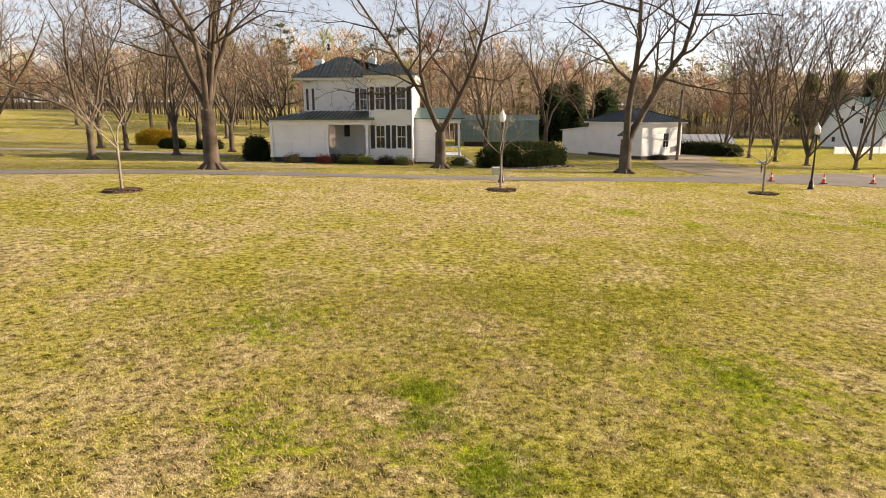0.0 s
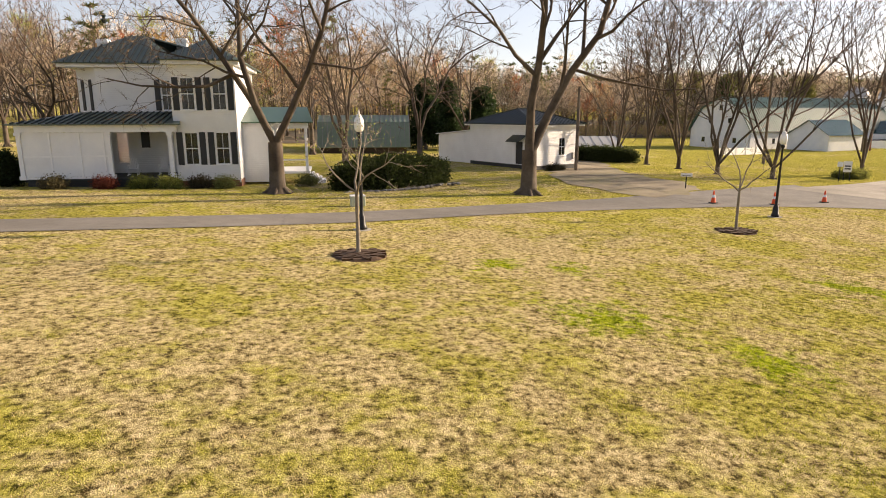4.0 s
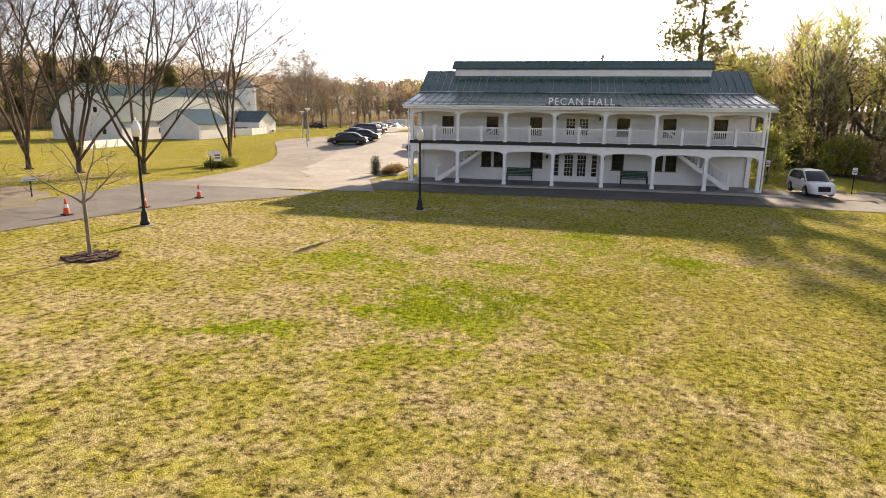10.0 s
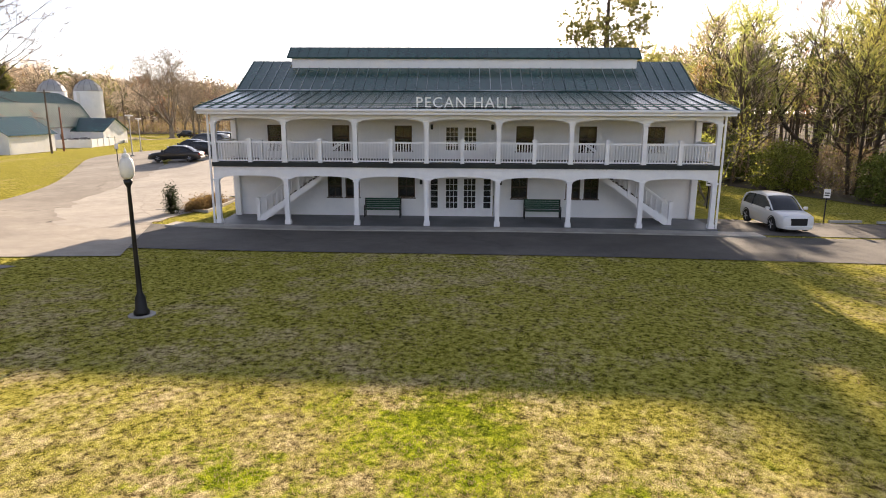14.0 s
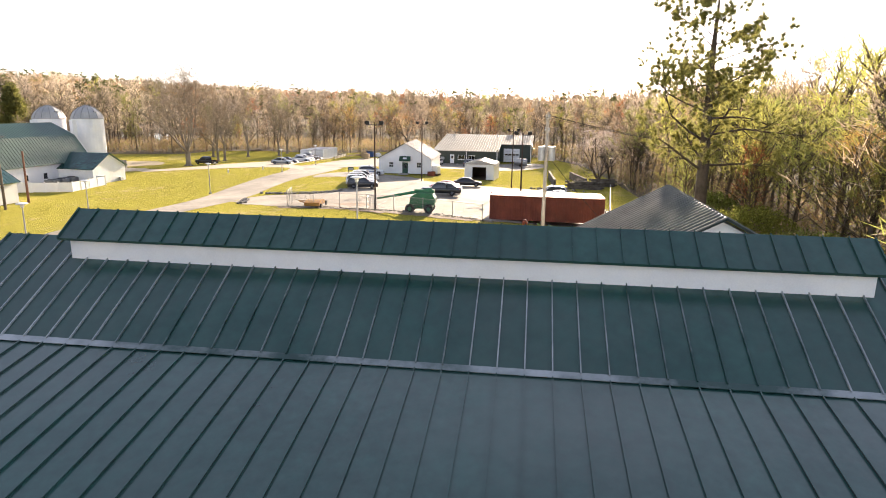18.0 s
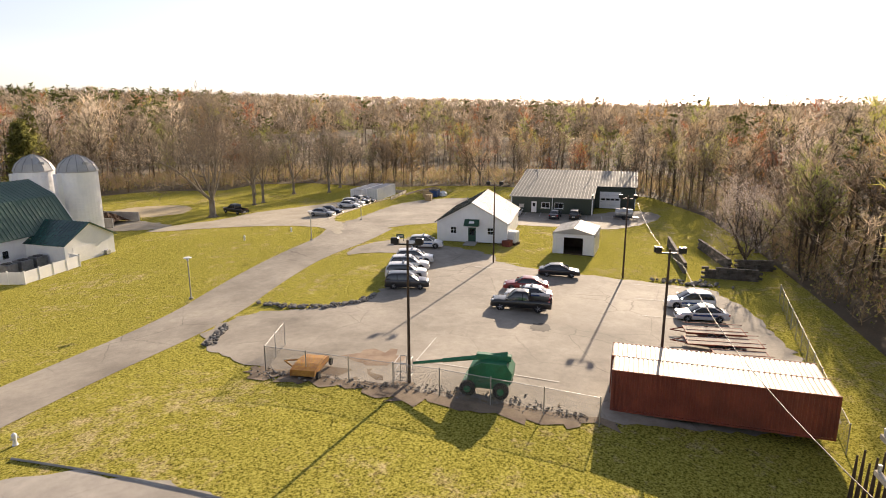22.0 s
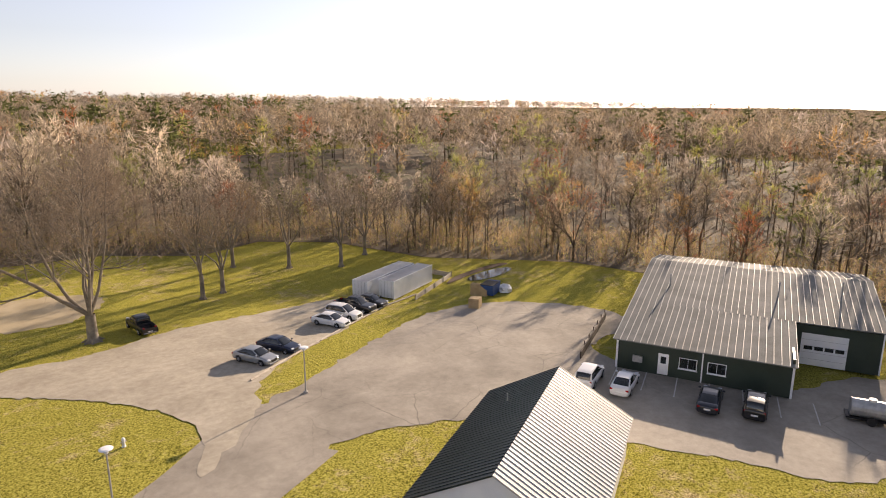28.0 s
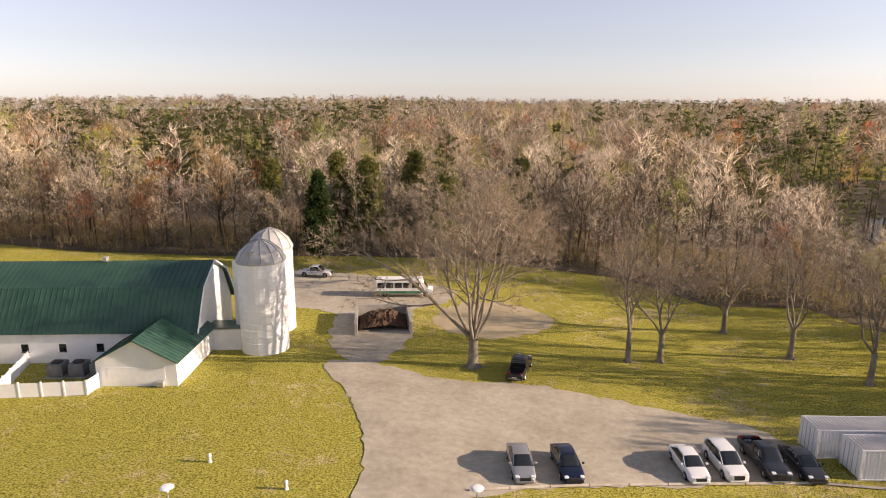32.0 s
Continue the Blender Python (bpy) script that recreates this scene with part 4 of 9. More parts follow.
def ridge_building(name, m, x0, x1, y0, y1, eave, peak, wall, roof_mat, label, holes=(), over=0.35, seam=0.6, seam_mat=None, category="building", ridge_axis="y", roof_label="", roof_mat_sunny=None):
    """A gabled building: front wall at y0 (with holes) and ridge along y, or ridge along x."""
    t = thing(name, m, label, category)
    th = 0.2
    if ridge_axis == "y":
        bm = wall_cells(bmesh.new(), x0, x1, 0, eave, holes, y0, y0 + th)
        box(bm, x0, y0 + th, 0, x0 + th, y1 - th, eave)
        box(bm, x1 - th, y0 + th, 0, x1, y1 - th, eave)
        box(bm, x0, y1 - th, 0, x1, y1, eave)
        part("wall", bm, wall, t)
        mid = (x0 + x1) / 2
        for y in (y0, y1 - th):
            part("gable", prism(bmesh.new(), [(x0, eave), (x1, eave), (mid, peak)], 1, y, y + th), wall, t)
        k = (peak - eave) / (mid - x0)
        for e, rm in ((x0 - over, roof_mat), (x1 + over, roof_mat_sunny or roof_mat)):
            q = [(e, y0 - over, eave - k * over + 0.08), (e, y1 + over, eave - k * over + 0.08), (mid, y1 + over, peak + 0.08), (mid, y0 - over, peak + 0.08)]
            r = part("roof", slab(bmesh.new(), q, 0.08), rm, t, roof_label)
            seams(r, *q, seam, seam_mat or rm, 0.04, 0.04)
    else:
        bm = wall_cells(bmesh.new(), x0, x1, 0, eave, holes, y0, y0 + th)
        box(bm, x0, y1 - th, 0, x1, y1, eave)
        box(bm, x0, y0 + th, 0, x0 + th, y1 - th, eave)
        box(bm, x1 - th, y0 + th, 0, x1, y1 - th, eave)
        part("wall", bm, wall, t)
        mid = (y0 + y1) / 2
        for x in (x0, x1 - th):
            part("gable", prism(bmesh.new(), [(y0, eave), (y1, eave), (mid, peak)], 0, x, x + th), wall, t)
        k = (peak - eave) / (mid - y0)
        for e, rm in ((y0 - over, roof_mat), (y1 + over, roof_mat_sunny or roof_mat)):
            q = [(x0 - over, e, eave - k * over + 0.08), (x1 + over, e, eave - k * over + 0.08), (x1 + over, mid, peak + 0.08), (x0 - over, mid, peak + 0.08)]
            r = part("roof", slab(bmesh.new(), q, 0.08), rm, t, roof_label)
            seams(r, *q, seam, seam_mat or rm, 0.04, 0.04)
    return t


def hip_roof(parent, x0, x1, y0, y1, eave, peak, inset, material, seam=0.5, seam_mat=None):
    mid = (y0 + y1) / 2
    A, B, C, D = (x0, y0, eave), (x1, y0, eave), (x1, y1, eave), (x0, y1, eave)
    E, F = (x0 + inset, mid, peak), (x1 - inset, mid, peak)
    bm = bmesh.new()
    for q in ((A, B, F, E), (C, D, E, F), (B, C, F), (D, A, E)):
        slab(bm, q, 0.07)
    r = part("roof", bm, material, parent)
    for a, b, t0, t1 in ((A, B, E, F), (D, C, E, F)):
        seams(r, (x0 + inset, a[1], eave), (x1 - inset, a[1], eave), t1, t0, seam, seam_mat or material, 0.04, 0.04)
        k = max(2, round(inset / seam))
        for i in range(1, k):
            s = i / k
            for xa, sg in ((x0, 1), (x1, -1)):
                p = Vector((xa + sg * inset * s, a[1], eave))
                q = Vector((xa + sg * inset * s, a[1] + (mid - a[1]) * s, eave + (peak - eave) * s))
                seams(r, p, p + Vector((0.001, 0, 0)), q + Vector((0.001, 0, 0)), q, 5, seam_mat or material, 0.04, 0.04)
    for xa, xr in ((x0, x0 + inset), (x1, x1 - inset)):
        k = max(3, round((y1 - y0) / seam))
        for i in range(1, k):
            y = y0 + (y1 - y0) * i / k
            s = 1 - abs(y - mid) / (mid - y0)
            p, q = Vector((xa, y, eave)), Vector((xa + (xr - xa) * s, y, eave + (peak - eave) * s))
            seams(r, p, p + Vector((0, 0.001, 0)), q + Vector((0, 0.001, 0)), q, 5, seam_mat or material, 0.04, 0.04)
    hips = bmesh.new()
    for a, e in ((A, E), (B, F), (C, F), (D, E)):
        tube(hips, Vector(a) + Vector((0, 0, 0.03)), Vector(e) + Vector((0, 0, 0.03)), 0.05, n=5)
    tube(hips, Vector(E) + Vector((0, 0, 0.03)), Vector(F) + Vector((0, 0, 0.03)), 0.06, n=5)
    part("ridge_cap", hips, seam_mat or material, r)
    return r


# ---- farmhouse ----
def make_house():
    m = pose(-10.0, 57.3, -0.05, 0, 0, -2) @ Matrix.Diagonal((0.88, 1.0, 1.0, 1.0))
    h = thing("farmhouse", m, "white two-storey clapboard farmhouse with dark shutters and green metal roof", "house")
    # projecting front wing: x 3.9..8.3, y -0.2..8 ; main block x -4.2..3.9, y 3.2..11
    fw = [(4.55, 1.35, 5.5, 3.4), (6.7, 1.35, 7.65, 3.4), (4.55, 4.75, 5.5, 6.75), (6.7, 4.75, 7.65, 6.75)]
    mw = [(2.35, 4.75, 3.15, 6.75)]
    bm = wall_cells(bmesh.new(), 3.9, 8.3, 0.35, 7.5, fw, -0.2, 0.0)
    box(bm, 3.9, 0.0, 0.35, 4.1, 9, 7.5)
    box(bm, 8.1, 0.0, 0.35, 8.3, 9, 7.5)
    wall_cells(bm, -2.2, 3.9, 0.35, 7.5, mw + [(-1.2, 1.3, -0.4, 3.3)], 3.2, 3.4)
    # chamfered corner of the main block, with its own windows
    wall_cells(bm, 5.0, 11, 0.35, 7.5, [(5.5, 4.75, 6.2, 6.75), (6.6, 4.75, 7.3, 6.75)], -4.2, -4.0, axis=1)
    box(bm, -4.2, 10.8, 0.35, 3.9, 11, 7.5)
    box(bm, 8.1, 8.8, 0.35, 3.9, 9.0, 7.5)
    part("wall", bm, SIDING, h, "white clapboard walls")
    ch = bmesh.new()
    a, b = Vector((-4.2, 5.0, 0)), Vector((-2.2, 3.2, 0))
    slab(ch, [a + Vector((0, 0, 0.35)), b + Vector((0, 0, 0.35)), b + Vector((0, 0, 7.5)), a + Vector((0, 0, 7.5))], 0.15)
    part("wall", ch, SIDING, h)
    for w in fw:
        window(h, pose((w[0] + w[2]) / 2, -0.2, w[1]), w[2] - w[0], w[3] - w[1], 2, 2)
        for s in (-1, 1):
            x = (w[0] + w[2]) / 2 + s * 0.78
            part("shutter", boxes((x - 0.21, -0.26, w[1], x + 0.21, -0.205, w[3]), bevel=0.01), DARK_PAINT, h, "dark louvred shutter")
    window(h, pose(2.75, 3.2, 4.75), 0.8, 2.0, 2, 2)
    for x in (2.1, 3.4):
        part("shutter", boxes((x - 0.2, 3.14, 4.75, x + 0.2, 3.195, 6.75), bevel=0.01), DARK_PAINT, h)
    for y in (5.85, 6.95):
        window(h, pose(-4.2, y, 4.75, 0, 0, -90), 0.7, 2.0, 1, 2)
    angle = math.degrees(math.atan2(b.y - a.y, b.x - a.x))
    for s in (0.3, 0.72):
        c = a.lerp(b, s)
        part("shutter", boxes((-0.18, -0.06, 4.75, 0.18, -0.005, 6.75)), DARK_PAINT, h, "", Matrix.Translation(c) @ pose(0, 0, 0, 0, 0, angle))
    part("foundation", boxes((3.9, -0.15, -0.3, 8.3, 9, 0.346), (-4.1, 3.25, -0.3, 3.9, 10.95, 0.346)), BRICK, h, "low brick foundation")
    # frieze and cornice
    part("cornice", boxes((3.5, -0.6, 7.5, 8.7, 9.3, 7.78), (-4.6, 2.8, 7.501, 3.5, 11.3, 7.779)), TRIM, h)
    # roofs
    bmr = bmesh.new()
    slab(bmr, [(-4.8, 2.6, 7.78), (4, 2.6, 7.78), (0.6, 6.9, 9.9), (-0.6, 6.9, 9.9)], 0.08)
    slab(bmr, [(-4.8, 11.5, 7.78), (-4.8, 2.6, 7.78), (-0.6, 6.9, 9.9)], 0.08)
    slab(bmr, [(8.9, 11.5, 7.78), (-4.8, 11.5, 7.78), (-0.6, 6.9, 9.9), (0.6, 6.9, 9.9)], 0.08)
    slab(bmr, [(8.9, 2.6, 7.78), (8.9, 11.5, 7.78), (0.6, 6.9, 9.9)], 0.08)
    slab(bmr, [(3.3, -0.8, 7.785), (8.9, -0.8, 7.785), (6.1, 2.2, 9.25)], 0.08)
    slab(bmr, [(3.3, -0.8, 7.785), (6.1, 2.2, 9.25), (6.1, 6.5, 9.25), (3.3, 6.5, 7.785)], 0.08)
    slab(bmr, [(8.9, -0.8, 7.785), (8.9, 6.5, 7.785), (6.1, 6.5, 9.25), (6.1, 2.2, 9.25)], 0.08)
    roof = part("roof", bmr, ROOF_HOUSE, h, "green standing-seam metal roof")
    for i in range(19):
        x = -4.4 + i * 0.44
        s = min(1.0, (x + 4.8) / 4.2) if x < 0 else min(1.0, max(0.0, (4 - x) / 3.4))
        p, q = Vector((x, 2.6, 7.78)), Vector((x, 2.6 + 4.3 * s, 7.78 + 2.12 * s))
        if s > 0.05:
            seams(roof, p, p + Vector((0.001, 0, 0)), q + Vector((0.001, 0, 0)), q, 5, ROOF_DARK, 0.09, 0.06)
    for i in range(13):
        x = 3.5 + i * 0.44
        s = 1 - abs(x - 6.1) / 2.8
        p, q = Vector((x, -0.8, 7.785)), Vector((x, -0.8 + 3.0 * s, 7.785 + 1.465 * s))
        if s > 0.05:
            seams(roof, p, p + Vector((0.001, 0, 0)), q + Vector((0.001, 0, 0)), q, 5, ROOF_DARK, 0.09, 0.06)
    part("finial", lathe(bmesh.new(), [(0.12, 9.85), (0.2, 10.05), (0.08, 10.15), (0.16, 10.3), (0.02, 10.45)], 8), ROOF_DARK, roof)
    for x, y, z in ((-3.1, 8.2, 9.75), (3.0, 8.2, 9.9)):
        c = part("chimney", boxes((x - 0.4, y - 0.4, 7.8, x + 0.4, y + 0.4, z), (x - 0.47, y - 0.47, z - 0.3, x + 0.47, y + 0.47, z - 0.1)), WHITE, h, "white painted chimney")
    # wrap porch with its hipped roof
    part("porch_deck", boxes((-6.0, -0.6, 0.45, 3.88, 3.18, 0.62), (-6.0, 3.2, 0.45, -4.3, 9, 0.62)), DECK_GREEN, h)
    part("porch_skirt", boxes((-5.9, -0.5, -0.2, 3.86, -0.45, 0.448)), DARK_PAINT, h)
    bmp = bmesh.new()
    slab(bmp, [(-6.6, -1.1, 3.95), (4.6, -1.1, 3.95), (3.6, 3.18, 4.65), (-2.6, 3.18, 4.65)], 0.08)
    slab(bmp, [(-6.6, 9, 3.95), (-6.6, -1.1, 3.95), (-2.6, 3.18, 4.65), (-4.25, 5.0, 4.65), (-4.25, 9, 4.65)], 0.08)
    pr = part("porch_roof", bmp, ROOF_HOUSE, h, "green metal porch roof")
    for i in range(24):
        x = -6.2 + i * 0.44
        p = Vector((x, -1.1, 3.95))
        s = 1.0 if x > -2.6 else (x + 6.6) / 4.0
        q = Vector((x, -1.1 + 4.28 * s, 3.95 + 0.7 * s))
        if x < 3.9:
            seams(pr, p, p + Vector((0.001, 0, 0)), q + Vector((0.001, 0, 0)), q, 5, ROOF_DARK, 0.08, 0.06)
    part("porch_beam", boxes((-6.2, -0.75, 3.45, 4.2, -0.55, 3.87), (-6.2, -0.55, 3.45, -6.0, 9, 3.87)), TRIM, h)
    for x in (-6.05, -0.35, 3.7):
        bmq = boxes((x - 0.13, -0.72, 0.62, x + 0.13, -0.46, 3.45), (x - 0.2, -0.79, 0.62, x + 0.2, -0.39, 0.85), (x - 0.2, -0.79, 3.25, x + 0.2, -0.39, 3.449))
        part("porch_column", bmq, TRIM, h)
    # screened bays
    for k, x in enumerate((-4.15, -2.25, -0.7)):
        part("screen_post", boxes((x - 0.06, -0.66, 0.62, x + 0.06, -0.54, 3.44)), TRIM, h)
    part("screen_rail", boxes((-5.92, -0.63, 1.95, -0.5, -0.57, 2.05), (-5.92, -0.63, 0.63, -0.5, -0.57, 0.75)), TRIM, h)
    part("screen", boxes((-5.9, -0.605, 0.76, -0.5, -0.6, 3.44)), WHITE, h, "pale insect screen of the porch")
    for y in (0.6, 1.8, 3.0, 4.2, 5.4, 6.6):
        part("screen_post", boxes((-6.12, y - 0.07, 0.62, -6.0, y + 0.07, 3.44)), TRIM, h)
    # porch back wall door and dark shutter, one-storey side wing and its steps
    part("shutter", boxes((0.6, 3.12, 2.3, 1.2, 3.195, 3.4)), DARK_PAINT, h)
    bm = wall_cells(bmesh.new(), 8.3, 10.6, 0.0, 3.9, [], 1.6, 1.8)
    box(bm, 10.4, 1.8, 0, 10.6, 8, 3.9)
    box(bm, 8.3, 7.8, 0, 10.4, 8, 3.9)
    part("side_wing", bm, SIDING, h)
    part("side_wing_roof", slab(bmesh.new(), [(8.2, 1.2, 4.0), (13.6, 1.2, 4.0), (13.0, 6.0, 5.0), (8.2, 6.0, 5.0)], 0.08), ROOF_GREEN2, h)
    part("side_porch", boxes((10.6, 1.8, 0.5, 13.2, 6.0, 0.65), (12.9, 1.7, 0.65, 13.1, 1.9, 3.9), (10.65, 1.7, 0.65, 10.85, 1.9, 3.9), (10.6, 1.65, 3.55, 13.2, 1.95, 3.9), (10.9, 1.75, 1.4, 12.9, 1.85, 1.48)), TRIM, h)
    bm = bmesh.new()
    for i in range(4):
        box(bm, 13.2 + 0.3 * i, 1.9, -0.2, 13.5 + 0.3 * i, 3.4, 0.5 - 0.16 * i)
    part("steps", bm, WHITE, h)
    part("downpipe", boxes((8.2, -0.32, 0.2, 8.3, -0.21, 7.5)), TRIM, h)


make_house()


def make_shed():
    # long side from (17.3,74.5) to (20.9,66.4); short side to (25.8,69)
    m = Matrix.Translation((20.9, 66.6, 0.0)) @ pose(0, 0, 0, 0, 0, 24)
    s = thing("white_shed", m, "small white sided building with dark hip roof", "building")
    holes = [(2.9, 1.15, 3.75, 2.75)]
    bm = wall_cells(bmesh.new(), 0, 5.4, 0.35, 3.75, holes, 0, 0.15)
    wall_cells(bm, 0.15, 9.0, 0.35, 3.75, [(1.6, 0.4, 2.5, 2.4)], 0, 0.15, axis=1)
    box(bm, 5.25, 0.15, 0.35, 5.4, 9.0, 3.75)
    box(bm, 0, 9.0, 0.35, 5.4, 9.15, 3.75)
    part("wall", bm, SIDING_FINE, s)
    part("foundation", boxes((0.03, 0.03, -0.1, 5.37, 9.1, 0.348)), DARK_PAINT, s)
    window(s, pose(3.325, 0.0, 1.15), 0.85, 1.6, 2, 2)
    part("door", boxes((0.03, 1.62, 0.4, 0.1, 2.48, 2.38)), DARK_PAINT, s, "dark door under a small awning")
    part("awning", slab(bmesh.new(), [(-0.9, 1.2, 2.45), (-0.9, 2.9, 2.45), (0.0, 2.9, 3.0), (0.0, 1.2, 3.0)], 0.06), ROOF_DARK, s)
    part("fascia", boxes((-0.4, -0.4, 3.75, 5.8, 9.55, 3.95)), TRIM, s)
    r = hip_roof(s, -0.5, 5.9, -0.5, 9.65, 3.96, 5.3, 2.6, ROOF_DARK, 0.45)
    r.name = "roof"
    part("corner_board", boxes((5.3, -0.03, 0.35, 5.43, 0.1, 3.75), (-0.03, -0.03, 0.35, 0.1, 0.1, 3.75)), TRIM, s)
    part("gas_meter", boxes((4.6, -0.2, 0.8, 4.9, -0.005, 1.4), bevel=0.03), GALV, s)
    part("lean_to", prism(bmesh.new(), [(9.2, 0.0), (15.0, 0.0), (15.0, 2.7), (9.2, 3.2)], 0, 0.4, 5.0), SIDING_FINE, s, "white lean-to wing")
    part("lean_to_roof", slab(bmesh.new(), [(0.2, 9.2, 3.32), (5.2, 9.2, 3.32), (5.2, 15.3, 2.8), (0.2, 15.3, 2.8)], 0.07), TRIM, s)


make_shed()

# ---- sheds and the annex behind the hall ----
def make_annex():
    m = HALL @ Matrix.Translation((2.4, 22.95, 0.35))
    t = thing("annex", m, "low white annex with dark green hipped metal roof", "building", fixed=True)
    # long front wall faces the hall
    holes = [(5.9, 1.35, 6.45, 1.85), (8.05, 0.5, 8.8, 1.75)]
    bm = wall_cells(bmesh.new(), 0, 14.0, -0.8, 2.75, holes, 0, 0.2)
    box(bm, 0, 0.2, -0.8, 0.2, 4.1, 2.75)
    box(bm, 13.8, 0.2, -0.8, 14.0, 4.1, 2.75)
    box(bm, 0, 4.1, -0.8, 14.0, 4.3, 2.75)
    part("wall", bm, WHITE, t)
    window(t, pose(6.175, 0.0, 1.35), 0.55, 0.5, 1, 1)
    window(t, pose(8.425, 0.0, 0.5), 0.75, 1.25, 3, 4, DARK_PAINT)
    part("fascia", boxes((-0.4, -0.4, 2.75, 14.4, 4.7, 2.9)), TRIM, t)
    hip_roof(t, -0.5, 14.5, -0.5, 4.8, 2.92, 4.2, 2.8, ROOF_GREEN, 0.55)


make_annex()

# small gambrel-roofed shed with green roof beyond the hedge, long white house far off
def make_green_shed():
    t = thing("green_roofed_shed", pose(9, 92, -1.4, 0, 0, -6), "old shed with ribbed green metal gambrel roof", "building")
    part("wall", boxes((-6, 0, 0, 4.4, 7, 2.3)), DARK_WOOD, t)
    q = [(-6.4, -0.6, 2.2), (4.8, -0.6, 2.2), (4.8, 1.4, 5.2), (-6.4, 1.4, 5.2)]
    r = part("roof", slab(slab(slab(bmesh.new(), q, 0.08), [(-6.4, 1.4, 5.2), (4.8, 1.4, 5.2), (4.8, 3.5, 6.0), (-6.4, 3.5, 6.0)], 0.08), [(-6.4, 3.5, 6.0), (4.8, 3.5, 6.0), (4.8, 7.6, 2.2), (-6.4, 7.6, 2.2)], 0.08), ROOF_PALE_GREEN, t)
    seams(r, *q, 0.6, ROOF_GREY, 0.06, 0.08)
    seams(r, (-6.4, 1.4, 5.2), (4.8, 1.4, 5.2), (4.8, 3.5, 6.0), (-6.4, 3.5, 6.0), 0.6, ROOF_GREY, 0.06, 0.08)


make_green_shed()
lh = ridge_building("long_cottage", pose(35, 97, -1.3, 0, 0, -10), 0, 9, 0, 7, 2.3, 3.5, WHITE, ROOF_WHITE, "long low white cottage with pale roof", ridge_axis="x", seam=1.2)

# ---- barn and silos ----
BARN = Matrix.Translation((125.8, 137.3, 0.0)) @ pose(0, 0, 0, 0, 0, 195.5)
def make_barn():
    # local x runs along the ridge away from the silos, y towards the far side is negative
    t = thing("barn", BARN, "big white barn with green gambrel metal roof", "barn")
    L, hw = 46.0, 6.9
    prof = [(-hw, 4.0), (-hw * 0.63, 8.0), (0.0, 10.1), (hw * 0.63, 8.0), (hw, 4.0)]
    holes = [(6.0 + 4.1 * i, 1.5, 6.8 + 4.1 * i, 2.4) for i in range(9)]
    bm = wall_cells(bmesh.new(), 0, L, 0, 4.0, holes, hw - 0.2, hw)
    box(bm, 0, -hw, 0, L, -hw + 0.2, 4.0)
    part("wall", bm, WHITE, t)
    for hl in holes:
        window(t, pose((hl[0] + hl[2]) / 2, hw, hl[1], 0, 0, 180), 0.8, 0.9, 2, 2, DARK_PAINT)
    for x in (0.0, L - 0.2):
        g = part("gable", prism(bmesh.new(), [(-hw, 0.0), (hw, 0.0)] + prof[::-1], 0, x, x + 0.2), WHITE, t, "white gambrel end wall")
    for y, z in ((-2.2, 5.2), (2.2, 5.2), (0.0, 7.6), (-3.6, 1.5), (3.6, 1.5)):
        w = part("window", boxes((L, y - 0.45, z, L + 0.05, y + 0.45, z + 1.1)), TRIM, t)
        part("pane", boxes((L + 0.051, y - 0.37, z + 0.08, L + 0.06, y + 0.37, z + 1.02)), GLASS, w)
    ov = 0.5
    pts = [(hw + 0.5, 3.72)] + [(s, z + 0.12) for s, z in prof[::-1][1:-1]] + [(-hw - 0.5, 3.72)]
    for (s0, z0), (s1, z1) in zip(pts, pts[1:]):
        q = [(-ov, s0, z0), (L + ov, s0, z0), (L + ov, s1, z1), (-ov, s1, z1)]
        r = part("roof", slab(bmesh.new(), q, 0.1), ROOF_GREEN2, t, "green ribbed metal roof")
        seams(r, *(q if z1 > z0 else (q[3], q[2], q[1], q[0])), 0.62, ROOF_GREEN2, 0.05, 0.04)
    # flared rake boards at the silo end
    part("rake", prism(prism(bmesh.new(), [(hw + 0.5, 3.6), (hw + 0.62, 3.8), (hw * 0.63 + 0.1, 8.2), (0, 10.32), (0, 10.15), (hw * 0.63, 8.0)], 0, -0.62, -0.5), [(-hw - 0.5, 3.6), (-hw * 0.63, 8.0), (0, 10.15), (0, 10.32), (-hw * 0.63 - 0.1, 8.2), (-hw - 0.62, 3.8)], 0, -0.62, -0.5), TRIM, t)
    part("roof_vent", boxes((12, -0.3, 10.15, 12.5, 0.3, 10.7), bevel=0.05), GALV, t)
    # covered link to the silos
    part("link", boxes((-4.2, 0.5, 0, -0.01, 3.3, 2.6)), WHITE, t)
    part("link_roof", slab(bmesh.new(), [(-4.4, 0.2, 2.7), (0, 0.2, 2.7), (0, 3.6, 2.9), (-4.4, 3.6, 2.9)], 0.08), ROOF_GREEN2, t)


make_barn()


